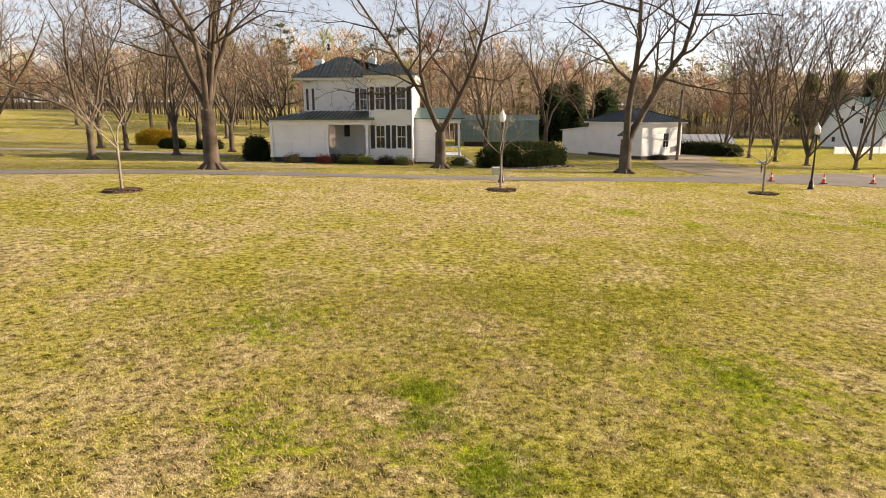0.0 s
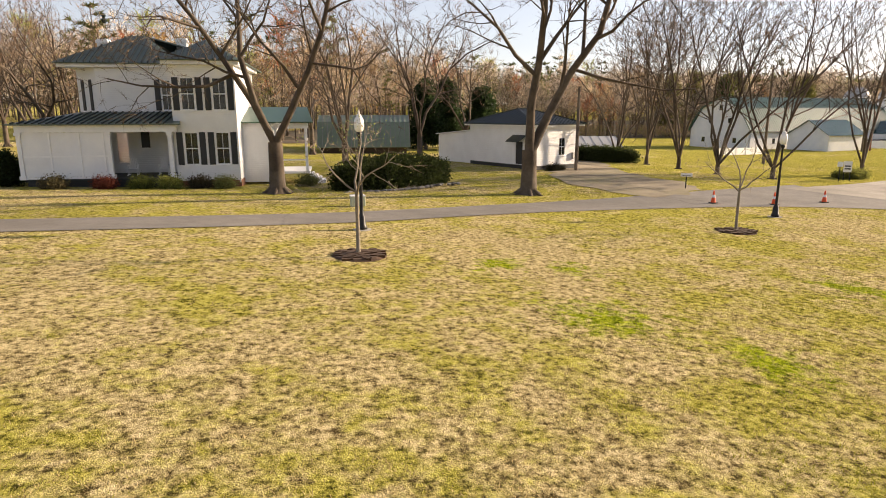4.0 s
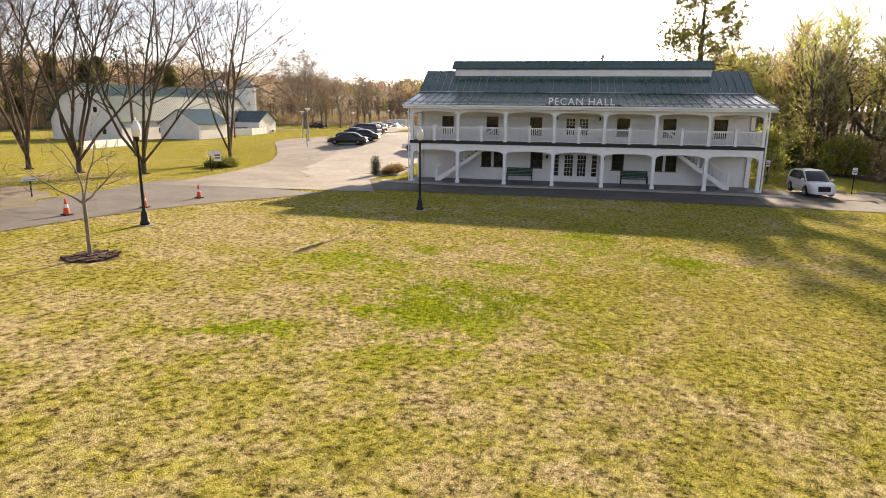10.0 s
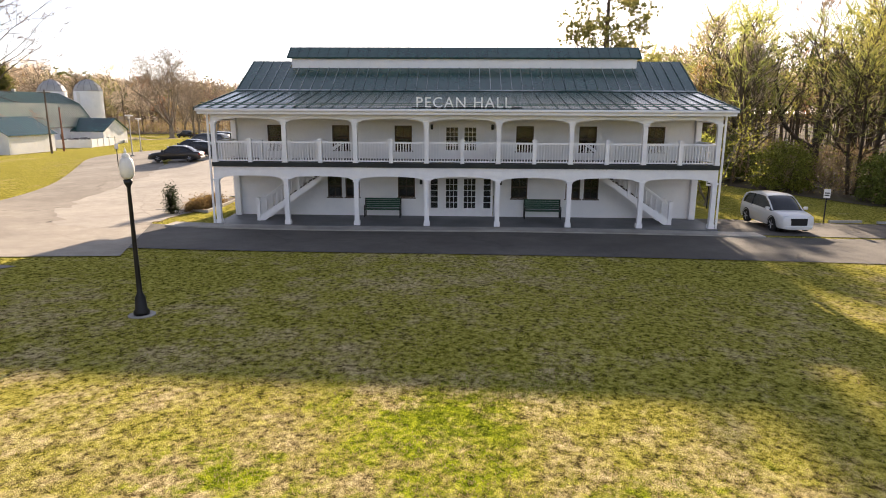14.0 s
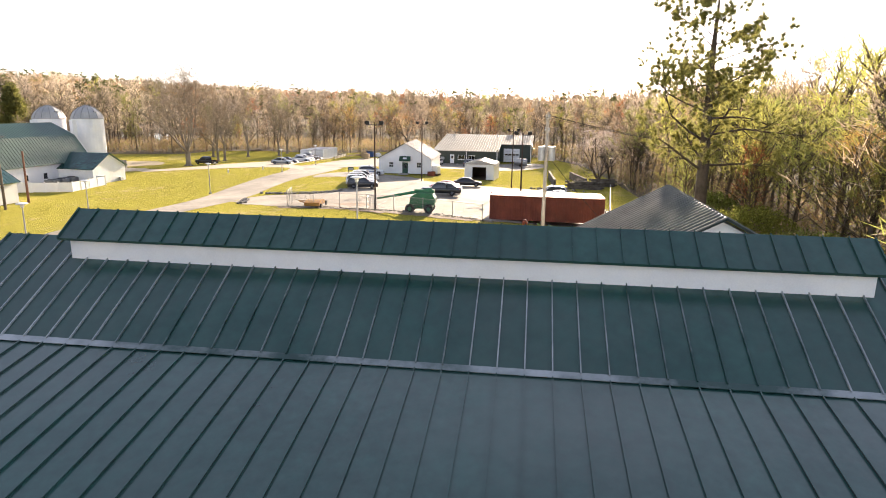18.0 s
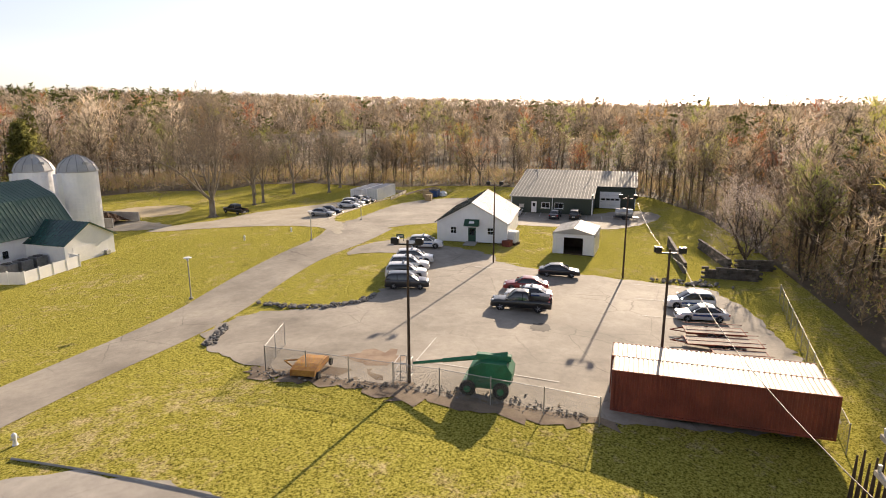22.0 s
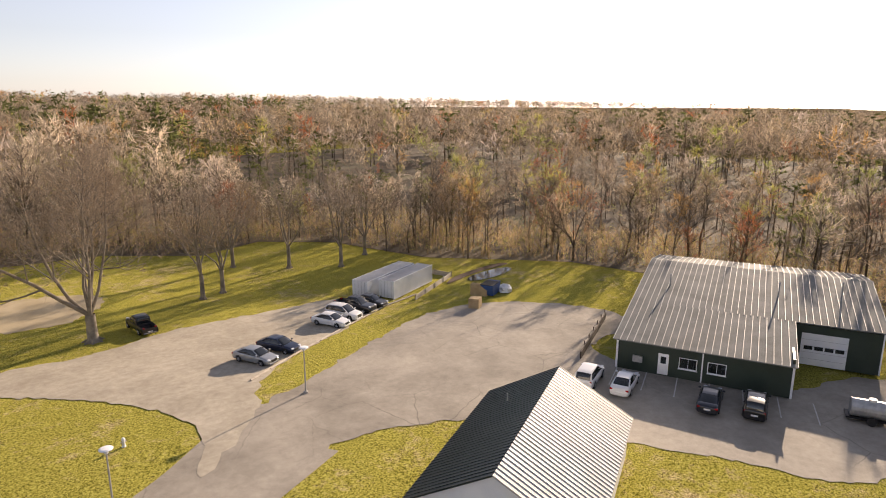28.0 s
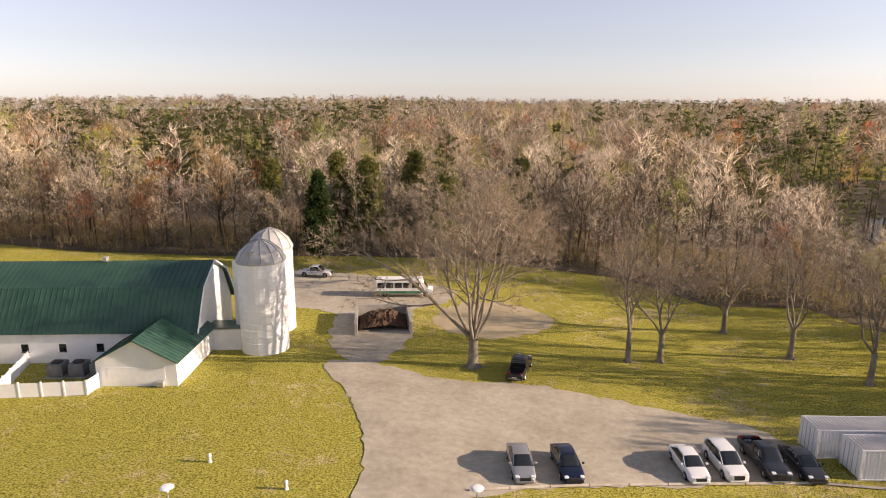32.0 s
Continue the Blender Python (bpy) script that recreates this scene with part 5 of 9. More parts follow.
def silo(x, y, h, r):
    t = thing("silo", pose(x, y, -0.1), "white cylindrical silo with faceted metal dome", "silo", "silos by the barn")
    bm = bmesh.new()
    n = 32
    prof = [(r, 0.0), (r, h * 0.82)]
    lathe(bm, prof, n)
    part("wall", bm, WHITE, t, "white concrete stave wall", smooth=False)
    for k in range(1, 14):
        part("hoop", lathe(bmesh.new(), [(r + 0.006, h * 0.82 * k / 14 - 0.02), (r + 0.03, h * 0.82 * k / 14), (r + 0.006, h * 0.82 * k / 14 + 0.02)], n), WHITE, t)
    bm = bmesh.new()
    lathe(bm, [(r + 0.12, h * 0.81), (r + 0.12, h * 0.825), (r * 0.86, h * 0.9), (r * 0.5, h * 0.965), (0.25, h)], 12)
    part("dome", bm, ROOF_PALE_GLARE, t, "faceted pale metal dome")
    rib = bmesh.new()
    for i in range(12):
        a = 2 * math.pi * i / 12
        c, s = math.cos(a), math.sin(a)
        for (r0, z0), (r1, z1) in zip([(r + 0.12, h * 0.826), (r * 0.86, h * 0.902), (r * 0.5, h * 0.967)], [(r * 0.86, h * 0.902), (r * 0.5, h * 0.967), (0.25, h + 0.02)]):
            tube(rib, (r0 * c, r0 * s, z0), (r1 * c, r1 * s, z1), 0.04, n=4, cap=False)
    part("rib", rib, ROOF_GREY, t)
    part("chute", boxes((-r - 0.75, -0.45, 0, -r + 0.1, 0.45, h * 0.8), bevel=0.05), WHITE, t, "white enclosed ladder chute")
    lad = part("hatch", boxes((-0.35, -r * 0.75 - 0.3, h * 0.86, 0.35, -r * 0.75 + 0.2, h * 0.92)), GALV, t)


silo(133.2, 136.3, 13.4, 2.75)
silo(130.6, 143.6, 13.4, 2.75)

# gabled annex before the barn, and a second by the brown pole
# sunlight on the first annex's eastern slope is put into its lighter green
ga = ridge_building("barn_annex", Matrix.Translation((121.6, 121.9, 0.0)) @ pose(0, 0, 0, 0, 0, 13.5), 0, 8.2, 0, 10.5, 2.75, 5.0, WHITE, ROOF_GREEN, "white gabled annex with green metal roof", seam=0.6, roof_mat_sunny=ROOF_GREEN2)
part("trim_panel", boxes((1.2, -0.03, 0.3, 7.0, -0.005, 2.1)), TRIM, ga)
part("wall_unit", boxes((6.2, -0.5, 0.1, 6.9, -0.04, 0.7), bevel=0.03), GALV, ga)
gb = ridge_building("barn_annex", Matrix.Translation((92.5, 111.0, 0.0)) @ pose(0, 0, 0, 0, 0, 13.5), 0, 10, 0, 8.0, 2.9, 5.4, WHITE, ROOF_GREEN, "white gabled outbuilding with dark green roof", ridge_axis="x", seam=0.7)

# ---- service yard buildings ----
def make_office():
    # front gable faces the street lot
    m = Matrix.Translation((156.0, 84.2, 0.0)) @ pose(0, 0, 0, 0, 0, -73.0)
    holes = [(2.0, 1.15, 2.9, 2.2), (4.6, 0.0, 5.75, 2.15), (7.4, 1.15, 8.3, 2.2)]
    # sunny slope gets a paler metal: the sun's glare is put into its colour
    t = ridge_building("yard_office", m, 0, 10.3, 0, 14.5, 2.9, 5.75, WHITE, ROOF_DARK, "white gabled office with ribbed metal roof and green awning", holes, 0.3, 0.4, roof_mat_sunny=ROOF_PALE_GLARE)
    for hx in (2.45, 7.85):
        window(t, pose(hx, 0, 1.15), 0.9, 1.05, 2, 2, TRIM)
    d = part("door", boxes((4.62, 0.04, 0.02, 5.73, 0.1, 2.13)), SIGN_GREEN, t, "dark green glazed door")
    part("pane", boxes((4.8, 0.03, 1.0, 5.55, 0.038, 1.9)), GLASS, d)
    aw = bmesh.new()
    prism(aw, [(0.0, 2.45), (-0.9, 2.45), (-0.9, 2.55), (0.0, 3.35)], 0, 4.1, 6.25)
    a = part("awning", aw, SIGN_GREEN, t, "dark green door awning with white emblem")
    part("emblem", slab(bmesh.new(), [(4.8, -0.62, 2.83), (5.55, -0.62, 2.83), (5.55, -0.3, 3.115), (4.8, -0.3, 3.115)], 0.012), SIGN_WHITE, a)
    part("path", boxes((4.3, -2.6, 0.0, 6.05, -0.05, 0.1)), CONCRETE, t)
    part("vent_pipe", tube(bmesh.new(), (2.4, 11, 4.0), (2.4, 11, 4.9), 0.06), GALV, t)


make_office()


def make_garage():
    m = Matrix.Translation((158.9, 66.9, 0.0)) @ pose(0, 0, 0, 0, 0, -80)
    t = thing("metal_garage", m, "small white metal garage with rounded eaves, open door", "garage")
    w, d, e, p = 5.6, 6.5, 2.8, 3.65
    bm = bmesh.new()
    wall_cells(bm, 0, w, 0, e, [(1.5, 0, 4.1, 2.3)], 0, 0.1)
    box(bm, 0, 0.1, -0.8, 0.1, d, e)
    box(bm, w - 0.1, 0.1, -0.8, w, d, e)
    box(bm, 0.1, d - 0.1, -0.8, w - 0.1, d, e)
    # floor and rear block are dark: the garage's inner shade put into colour
    part("floor", boxes((0.1, 0.1, -0.6, w - 0.1, d - 0.1, 0.06)), DARK_WOOD, t, "floor coloured dark for the shade inside")
    # added block that hides the bright rear of the interior
    part("dark_filler", boxes((0.6, d - 1.6, 0.06, 4.9, d - 0.3, 2.2), bevel=0.03), DARK_WOOD, t)
    part("wall", bm, SIDING_FINE, t)
    out = [(-0.12, e - 0.25), (0.02, e + 0.12), (w / 2, p), (w - 0.02, e + 0.12), (w + 0.12, e - 0.25), (w - 0.02, e - 0.25), (w - 0.1, e), (0.1, e), (0.02, e - 0.25)]
    part("roof", prism(bmesh.new(), out, 1, -0.15, d + 0.15), ROOF_WHITE, t, "pale ribbed metal roof")
    rb = shared("roof_rib", prism(bmesh.new(), [(-0.15, e - 0.25), (0.0, e + 0.16), (w / 2, p + 0.05), (w, e + 0.16), (w + 0.15, e - 0.25), (w + 0.1, e - 0.25), (w - 0.03, e + 0.13), (w / 2, p + 0.01), (0.03, e + 0.13), (-0.1, e - 0.25)], 1, -0.03, 0.03), ROOF_WHITE)
    for i in range(8):
        link(rb, "roof_rib", None, t, "", pose(0, 0.2 + i * 0.85, 0))
    part("door_frame", boxes((1.4, -0.04, 0, 1.5, -0.003, 2.4), (4.1, -0.04, 0, 4.2, -0.003, 2.4), (1.5, -0.04, 2.3, 4.1, -0.003, 2.4)), TRIM, t)


make_garage()


def make_green_hall():
    # front wall from (189.5,86.2) to (193.1,71.4)
    m = Matrix.Translation((189.5, 86.2, 0.0)) @ pose(0, 0, 0, 0, 0, -76.2)
    t = thing("metal_workshop", m, "long dark green metal workshop with grey ribbed roof", "building")
    W, D, W2, in_d = 15.3, 30.0, 23.0, 9.2
    holes = [(3.9, 0.1, 4.9, 2.2), (5.8, 1.0, 7.4, 2.1), (8.3, 1.0, 9.9, 2.1)]
    bm = wall_cells(bmesh.new(), 0, W, 0, 3.1, holes, 0, 0.2)
    box(bm, 0, 0.2, 0, 0.2, D, 3.1)
    box(bm, W - 0.2, 0.2, 0, W, in_d, 3.6)
    wall_cells(bm, W, W2, 0, 4.1, [(W + 0.9, 0.0, W + 4.9, 3.3)], in_d, in_d + 0.2)
    box(bm, W2 - 0.2, in_d + 0.2, 0, W2, D, 4.1)
    box(bm, 0.2, D - 0.2, 0, W2 - 0.2, D, 3.1)
    part("wall", bm, GREEN_WALL, t)
    k = 3.0 / 22.0
    e0, pk = 3.15, 6.1
    def z(y):
        return e0 + k * y
    q1 = [(-0.3, -0.4, z(-0.4)), (W + 0.2, -0.4, z(-0.4)), (W + 0.2, in_d - 0.3, z(in_d - 0.3)), (-0.3, in_d - 0.3, z(in_d - 0.3))]
    q2 = [(-0.3, in_d - 0.3, z(in_d - 0.3)), (W2 + 0.3, in_d - 0.3, z(in_d - 0.3)), (W2 + 0.3, 22, z(22)), (-0.3, 22, z(22))]
    q3 = [(-0.3, D + 0.4, e0 + 1.8), (W2 + 0.3, D + 0.4, e0 + 1.8), (W2 + 0.3, 22, z(22)), (-0.3, 22, z(22))]
    for q in (q1, q2, q3):
        r = part("roof", slab(bmesh.new(), q, 0.1), ROOF_STEEL, t, "grey ribbed metal roof with pale seams")
        seams(r, *q, 0.62, ROOF_WHITE, 0.06, 0.06)
    part("gable_infill", prism(prism(bmesh.new(), [(0, 3.1), (D, 3.1), (D, e0 + 1.7), (22, z(22) - 0.12), (0, z(0) - 0.12)], 0, 0.0, 0.2), [(in_d, 4.1), (D, 3.1), (D, e0 + 1.7), (22, z(22) - 0.12), (in_d, z(in_d) - 0.12)], 0, W2 - 0.2, W2), GREEN_WALL, t)
    d = part("door", boxes((3.92, 0.02, 0.1, 4.88, 0.08, 2.18)), TRIM, t, "white door with a small pane")
    part("pane", boxes((4.15, 0.008, 1.2, 4.65, 0.018, 1.9)), GLASS, d)
    for a, b in ((5.8, 7.4), (8.3, 9.9)):
        window(t, pose((a + b) / 2, 0.0, 1.0), b - a, 1.1, 2, 1, TRIM)
    g = part("roller_door", boxes((W + 0.9, in_d + 0.03, 0, W + 4.9, in_d + 0.1, 3.3)), WHITE, t, "white sectional garage door")
    for i in range(4):
        part("pane", boxes((W + 1.2 + i * 0.9, in_d + 0.015, 1.6, W + 1.95 + i * 0.9, in_d + 0.027, 2.0)), GLASS, g)
    for i in range(1, 5):
        part("panel_joint", boxes((W + 0.92, in_d + 0.02, 0.66 * i - 0.012, W + 4.88, in_d + 0.028, 0.66 * i + 0.012)), GALV, g)
    for x in (0.1, 7.85, W - 0.1):
        part("downpipe", boxes((x - 0.06, -0.12, 0, x + 0.06, -0.003, 3.1)), TRIM, t)
    part("corner_trim", boxes((-0.04, -0.03, 0, 0.1, 0.1, 3.1), (W - 0.1, -0.03, 0, W + 0.03, 0.1, 3.1), (W2 - 0.1, in_d - 0.03, 0, W2 + 0.03, in_d + 0.1, 4.2)), TRIM, t)
    for x, y in ((3.0, 14), (14, 15), (20, 17)):
        part("vent_pipe", tube(tube(bmesh.new(), (x, y, z(y) - 0.05), (x, y, z(y) + 1.4), 0.08), (x, y, z(y) + 1.35), (x, y, z(y) + 1.5), 0.15, 0.02), GALV, t)
    part("wall_box", boxes((1.6, -0.25, 1.0, 2.5, -0.005, 1.6)), GALV, t)


make_green_hall()


def container(name, m, L, H, mat, roof, label, group, W=2.44):
    t = thing(name, m, label, "container", group)
    n = int(L / 0.28)
    bm = bmesh.new()
    xs = [L * i / n for i in range(n + 1)]
    # corrugated long sides
    for y, s in ((0.0, 1), (W, -1)):
        pts = []
        for i in range(n):
            a, b = xs[i], xs[i + 1]
            d = (b - a) / 4
            o = 0.045 * s
            pts += [(a, 0), (a + d, 0), (a + 1.3 * d, o), (a + 3.0 * d, o), (a + 3.3 * d, 0)]
        pts.append((L, 0))
        lo, hi = [bm.verts.new((x, y + o, 0.12)) for x, o in pts], [bm.verts.new((x, y + o, H - 0.1)) for x, o in pts]
        for i in range(len(pts) - 1):
            bm.faces.new((lo[i], lo[i + 1], hi[i + 1], hi[i]))
    part("corrugated_side", bm, mat, t)
    part("frame", boxes((0, -0.05, 0.0, L, 0.03, 0.12), (0, W - 0.03, 0, L, W + 0.05, 0.12), (-0.04, -0.05, 0, 0.12, 0.08, H), (-0.04, W - 0.08, 0, 0.12, W + 0.05, H), (L - 0.12, -0.05, 0, L + 0.04, 0.08, H), (L - 0.12, W - 0.08, 0, L + 0.04, W + 0.05, H), (0.12, -0.05, H - 0.1, L - 0.12, 0.03, H), (0.12, W - 0.03, H - 0.1, L - 0.12, W + 0.05, H)), mat, t)
    d = part("end_door", boxes((-0.02, 0.08, 0.12, 0.02, W / 2 - 0.01, H - 0.05), (-0.02, W / 2 + 0.01, 0.12, 0.02, W - 0.08, H - 0.05)), mat, t, "paired end doors with locking bars")
    bars = bmesh.new()
    for y in (0.4, 0.95, 1.5, 2.05):
        tube(bars, (-0.05, y, 0.15), (-0.05, y, H - 0.1), 0.02, n=6)
    part("locking_bar", bars, GALV, d)
    part("end_wall", boxes((L - 0.03, 0.08, 0.12, L + 0.01, W - 0.08, H - 0.05)), mat, t)
    bm = bmesh.new()
    k = int(L / 0.3)
    ys = (0.03, W - 0.03)
    row = []
    for i in range(k + 1):
        for dx, dz in ((0.0, 0.0), (0.1, 0.03), (0.2, 0.03)):
            x = L * i / k + dx
            if x <= L:
                row.append((x, H - 0.04 + dz))
    a, b = [bm.verts.new((x, ys[0], z)) for x, z in row], [bm.verts.new((x, ys[1], z)) for x, z in row]
    for i in range(len(row) - 1):
        bm.faces.new((a[i], a[i + 1], b[i + 1], b[i]))
    part("roof", bm, roof, t, "ribbed container roof")
    return t


# rust-red pair by the fence, white pair in the gravel lot
for x, y in ((114.1, 47.3), (116.75, 48.0)):
    container("shipping_container", Matrix.Translation((x, y, 0.0)) @ pose(0, 0, 0, 0, 0, -77.5), 12.7, 2.8, RUST, RUST_ROOF, "rust-red shipping container with pale rusted roof", "red containers", 2.44)
container("shipping_container", Matrix.Translation((190.9, 124.2, 0.0)) @ pose(0, 0, 0, 0, 0, 12), 12.2, 2.6, WHITE, ROOF_WHITE, "white corrugated shipping container", "white containers")
container("shipping_container", Matrix.Translation((193.2, 121.2, 0.0)) @ pose(0, 0, 0, 0, 0, 12), 10.6, 2.6, WHITE, ROOF_WHITE, "white corrugated shipping container", "white containers")

# ---- vehicles ----
CAR_SHAPES = {
    # stations along the length: x, half width, belt height; then cabin: x, half width, height
    "sedan": dict(L=4.8, body=[(-2.4, 0.60, 0.62), (-2.32, 0.80, 0.86), (-1.9, 0.89, 0.98), (-1.2, 0.91, 1.0), (0.3, 0.91, 0.97), (0.95, 0.90, 0.93), (1.6, 0.88, 0.86), (2.15, 0.80, 0.74), (2.4, 0.60, 0.58)],
                  cabin=[(-1.85, 0.74, 0.98), (-1.05, 0.62, 1.40), (-0.2, 0.62, 1.46), (0.35, 0.63, 1.42), (1.15, 0.76, 0.96)], wheels=(-1.42, 1.45), r=0.33),
    "suv": dict(L=4.7, body=[(-2.35, 0.66, 0.72), (-2.3, 0.84, 1.02), (-1.8, 0.92, 1.1), (0.5, 0.93, 1.08), (1.1, 0.92, 1.04), (1.75, 0.90, 0.98), (2.2, 0.82, 0.86), (2.35, 0.62, 0.66)],
                cabin=[(-2.25, 0.76, 1.05), (-1.95, 0.68, 1.62), (-0.8, 0.68, 1.72), (0.25, 0.68, 1.68), (1.2, 0.78, 1.06)], wheels=(-1.38, 1.42), r=0.37),
    "van": dict(L=5.1, body=[(-2.55, 0.7, 0.7), (-2.5, 0.88, 1.02), (-2.0, 0.97, 1.08), (0.9, 0.98, 1.05), (1.5, 0.96, 1.0), (2.1, 0.9, 0.9), (2.45, 0.82, 0.78), (2.55, 0.62, 0.6)],
                cabin=[(-2.48, 0.84, 1.04), (-2.25, 0.74, 1.66), (-1.0, 0.74, 1.76), (0.5, 0.74, 1.72), (1.75, 0.84, 1.0)], wheels=(-1.5, 1.55), r=0.35),
    "pickup": dict(L=5.7, body=[(-2.85, 0.8, 0.75), (-2.8, 0.92, 1.1), (-0.75, 0.95, 1.14), (-0.7, 0.96, 1.16), (0.9, 0.96, 1.14), (1.7, 0.95, 1.10), (2.6, 0.9, 1.02), (2.85, 0.72, 0.72)],
                   cabin=[(-0.85, 0.80, 1.12), (-0.72, 0.72, 1.82), (0.1, 0.72, 1.88), (0.6, 0.72, 1.84), (1.45, 0.82, 1.12)], wheels=(-1.75, 1.85), r=0.41),
}
PAINTS = {}
def paint(key, c, rough=0.28, metal=0.3):
    if key not in PAINTS:
        PAINTS[key] = plain("car_paint_" + key, c, rough, metal, 0.5)
    return PAINTS[key]


CAR_PAINT = {"black": (0.008, 0.008, 0.01), "white": (0.72, 0.72, 0.72), "silver": (0.36, 0.37, 0.38), "grey": (0.045, 0.045, 0.048), "bronze": (0.06, 0.053, 0.047), "navy": (0.012, 0.02, 0.05), "red": (0.26, 0.02, 0.015), "pewter": (0.13, 0.122, 0.112), "slate": (0.03, 0.033, 0.04)}
CAR_PROTOS = {}


def loft(bm, rings, close=True):
    vs = [[bm.verts.new(p) for p in r] for r in rings]
    k = len(vs[0])
    for a, b in zip(vs, vs[1:]):
        for i in range(k):
            bm.faces.new((a[i], a[(i + 1) % k], b[(i + 1) % k], b[i]))
    if close:
        bm.faces.new(vs[0][::-1])
        bm.faces.new(vs[-1])
    bmesh.ops.recalc_face_normals(bm, faces=bm.faces)
    return bm


def spline_rows(rows, k):
    """Rows of numbers with k - 1 rows more, smoothly, between each two."""
    r = np.array(rows, float)
    p = np.r_[[2 * r[0] - r[1]], r, [2 * r[-1] - r[-2]]]
    out = []
    for a, b, c, d in zip(p, p[1:], p[2:], p[3:]):
        for t in np.arange(k) / k:
            out.append(0.5 * (2 * b + (c - a) * t + (2 * a - 5 * b + 4 * c - d) * t * t + (3 * b - a - 3 * c + d) * t ** 3))
    return [tuple(q) for q in out] + [tuple(r[-1])]


def mirrored(x, half):
    """A closed section at x from (y, z) pairs of its right half, from bottom to top."""
    return [(x, -y, z) for y, z in half] + [(x, y, z) for y, z in half[::-1]]


def rounded(ob, degrees=38):
    ob.data.polygons.foreach_set("use_smooth", [True] * len(ob.data.polygons))
    ob.data.set_sharp_from_angle(angle=radians(degrees))
    return ob


def car(kind, colour, x, y, heading, label, z=None, group="parked cars", stripe=False):
    """heading: degrees from +x of the way the nose points."""
    m = Matrix.Translation((x, y, 0.07 if z is None else z)) @ pose(0, 0, 0, 0, 0, heading)
    key = (kind, colour, stripe)
    if key in CAR_PROTOS:
        c = copy_thing(CAR_PROTOS[key], placed(m))
        return tagged(c, label, "car", group)
    s = CAR_SHAPES[kind]
    pm = paint(colour, CAR_PAINT[colour], 0.3, 0.0 if colour in ("white", "black", "red") else 0.5)
    t = thing("pickup_truck" if kind == "pickup" else kind + "_car" if kind != "van" else "minivan", m, label, "truck" if kind == "pickup" else "car", group)
    low = 0.22 if kind != "pickup" else 0.36
    rings = []
    for bx, w, h in spline_rows(s["body"], 3):
        k = h - low
        rings.append(mirrored(bx, [(w * 0.70, low), (w * 0.90, low + 0.03), (w * 0.975, low + 0.2 * k), (w, low + 0.48 * k), (w * 0.985, low + 0.7 * k), (w * 0.955, low + 0.87 * k), (w * 0.89, low + 0.965 * k), (w * 0.74, h), (w * 0.35, h + 0.012)]))
    bm = loft(bmesh.new(), rings)
    if kind == "pickup":
        # the open load bed
        fs = [f for f in bm.faces if f.normal.z > 0.7 and f.calc_center_median().x < -0.9 and f.calc_center_median().z > 0.9]
        bmesh.ops.inset_region(bm, faces=fs, thickness=0.10)
        for v in {v for f in fs for v in f.verts}:
            v.co.z -= 0.48
    rounded(part("body", bm, pm, t))
    # the glazed cabin, with the roof panel and pillars in body paint
    cb = s["cabin"]
    belt = cb[0][2] - 0.05

    def belt_w(cx):
        for (x0, w0, h0), (x1, w1, h1) in zip(s["body"], s["body"][1:]):
            if x0 <= cx <= x1:
                return (w0 + (w1 - w0) * (cx - x0) / (x1 - x0)) * 0.91
        return 0.8

    def section(cx, w, h, o=0.0):
        q = belt_w(cx)
        return [(q + o, belt), (w + (q - w) * 0.5 + 0.02 + o, belt + (h - belt) * 0.5), (w + o, h - 0.09), (w * 0.93 + o * 0.7, h - 0.025 + o), (w * 0.55, h + 0.005 + o)]
    cabin = [(cx, w, max(h, belt + 0.02)) for cx, w, h in spline_rows(cb, 3)]
    rounded(part("window_glass", loft(bmesh.new(), [mirrored(cx, section(cx, w, h)) for cx, w, h in cabin]), CAR_GLASS, t, "dark tinted car windows"), 50)
    mid = cb[1:-1]
    top = [c for c in cabin if mid[0][0] - 0.02 <= c[0] <= mid[-1][0] + 0.02]
    rounded(part("roof_panel", loft(bmesh.new(), [mirrored(cx, section(cx, w, h, 0.016)[2:]) for cx, w, h in top]), pm, t), 50)
    for sd in (-1, 1):
        for run, wide in ((cabin[:4], 0.075), (cabin[-4:], 0.045)):
            pb = bmesh.new()
            for c0, c1 in zip(run, run[1:]):
                a0, a1 = [(c[0], sd * (section(*c)[2][0] + 0.004), section(*c)[2][1]) for c in (c0, c1)]
                tube(pb, a0, a1, wide, wide, n=6)
            part("pillar", pb, pm, t)
        xm = (cb[1][0] + cb[-2][0]) / 2 - 0.15
        hm = max(c[2] for c in cb) - 0.08
        part("pillar", tube(bmesh.new(), (xm, sd * (belt_w(xm) + 0.01), belt), (xm, sd * (mid[0][1] + 0.012), hm), 0.03, n=5), TYRE, t)
    # wheels
    tb = bmesh.new()
    r = s["r"]
    q = pose(0, 0, 0, 90, 0, 0)
    lathe(tb, [(r * 0.62, -0.11), (r * 0.93, -0.11), (r, -0.07), (r, 0.07), (r * 0.93, 0.11), (r * 0.62, 0.11)], 18)
    bmesh.ops.transform(tb, matrix=q, verts=tb.verts)
    tyre = shared("tyre", tb, TYRE)
    wb = bmesh.new()
    lathe(wb, [(r * 0.63, -0.10), (r * 0.63, 0.10)], 14)
    bmesh.ops.transform(wb, matrix=q, verts=wb.verts)
    for k in range(5):
        a = 2 * math.pi * k / 5
        for yy in (-0.115, 0.115):
            tube(wb, (0, yy, 0), (r * 0.6 * math.cos(a), yy, r * 0.6 * math.sin(a)), 0.035, 0.03, n=4)
    rim = shared("rim", wb, RIM)
    ww = s["body"][3][1] - 0.1
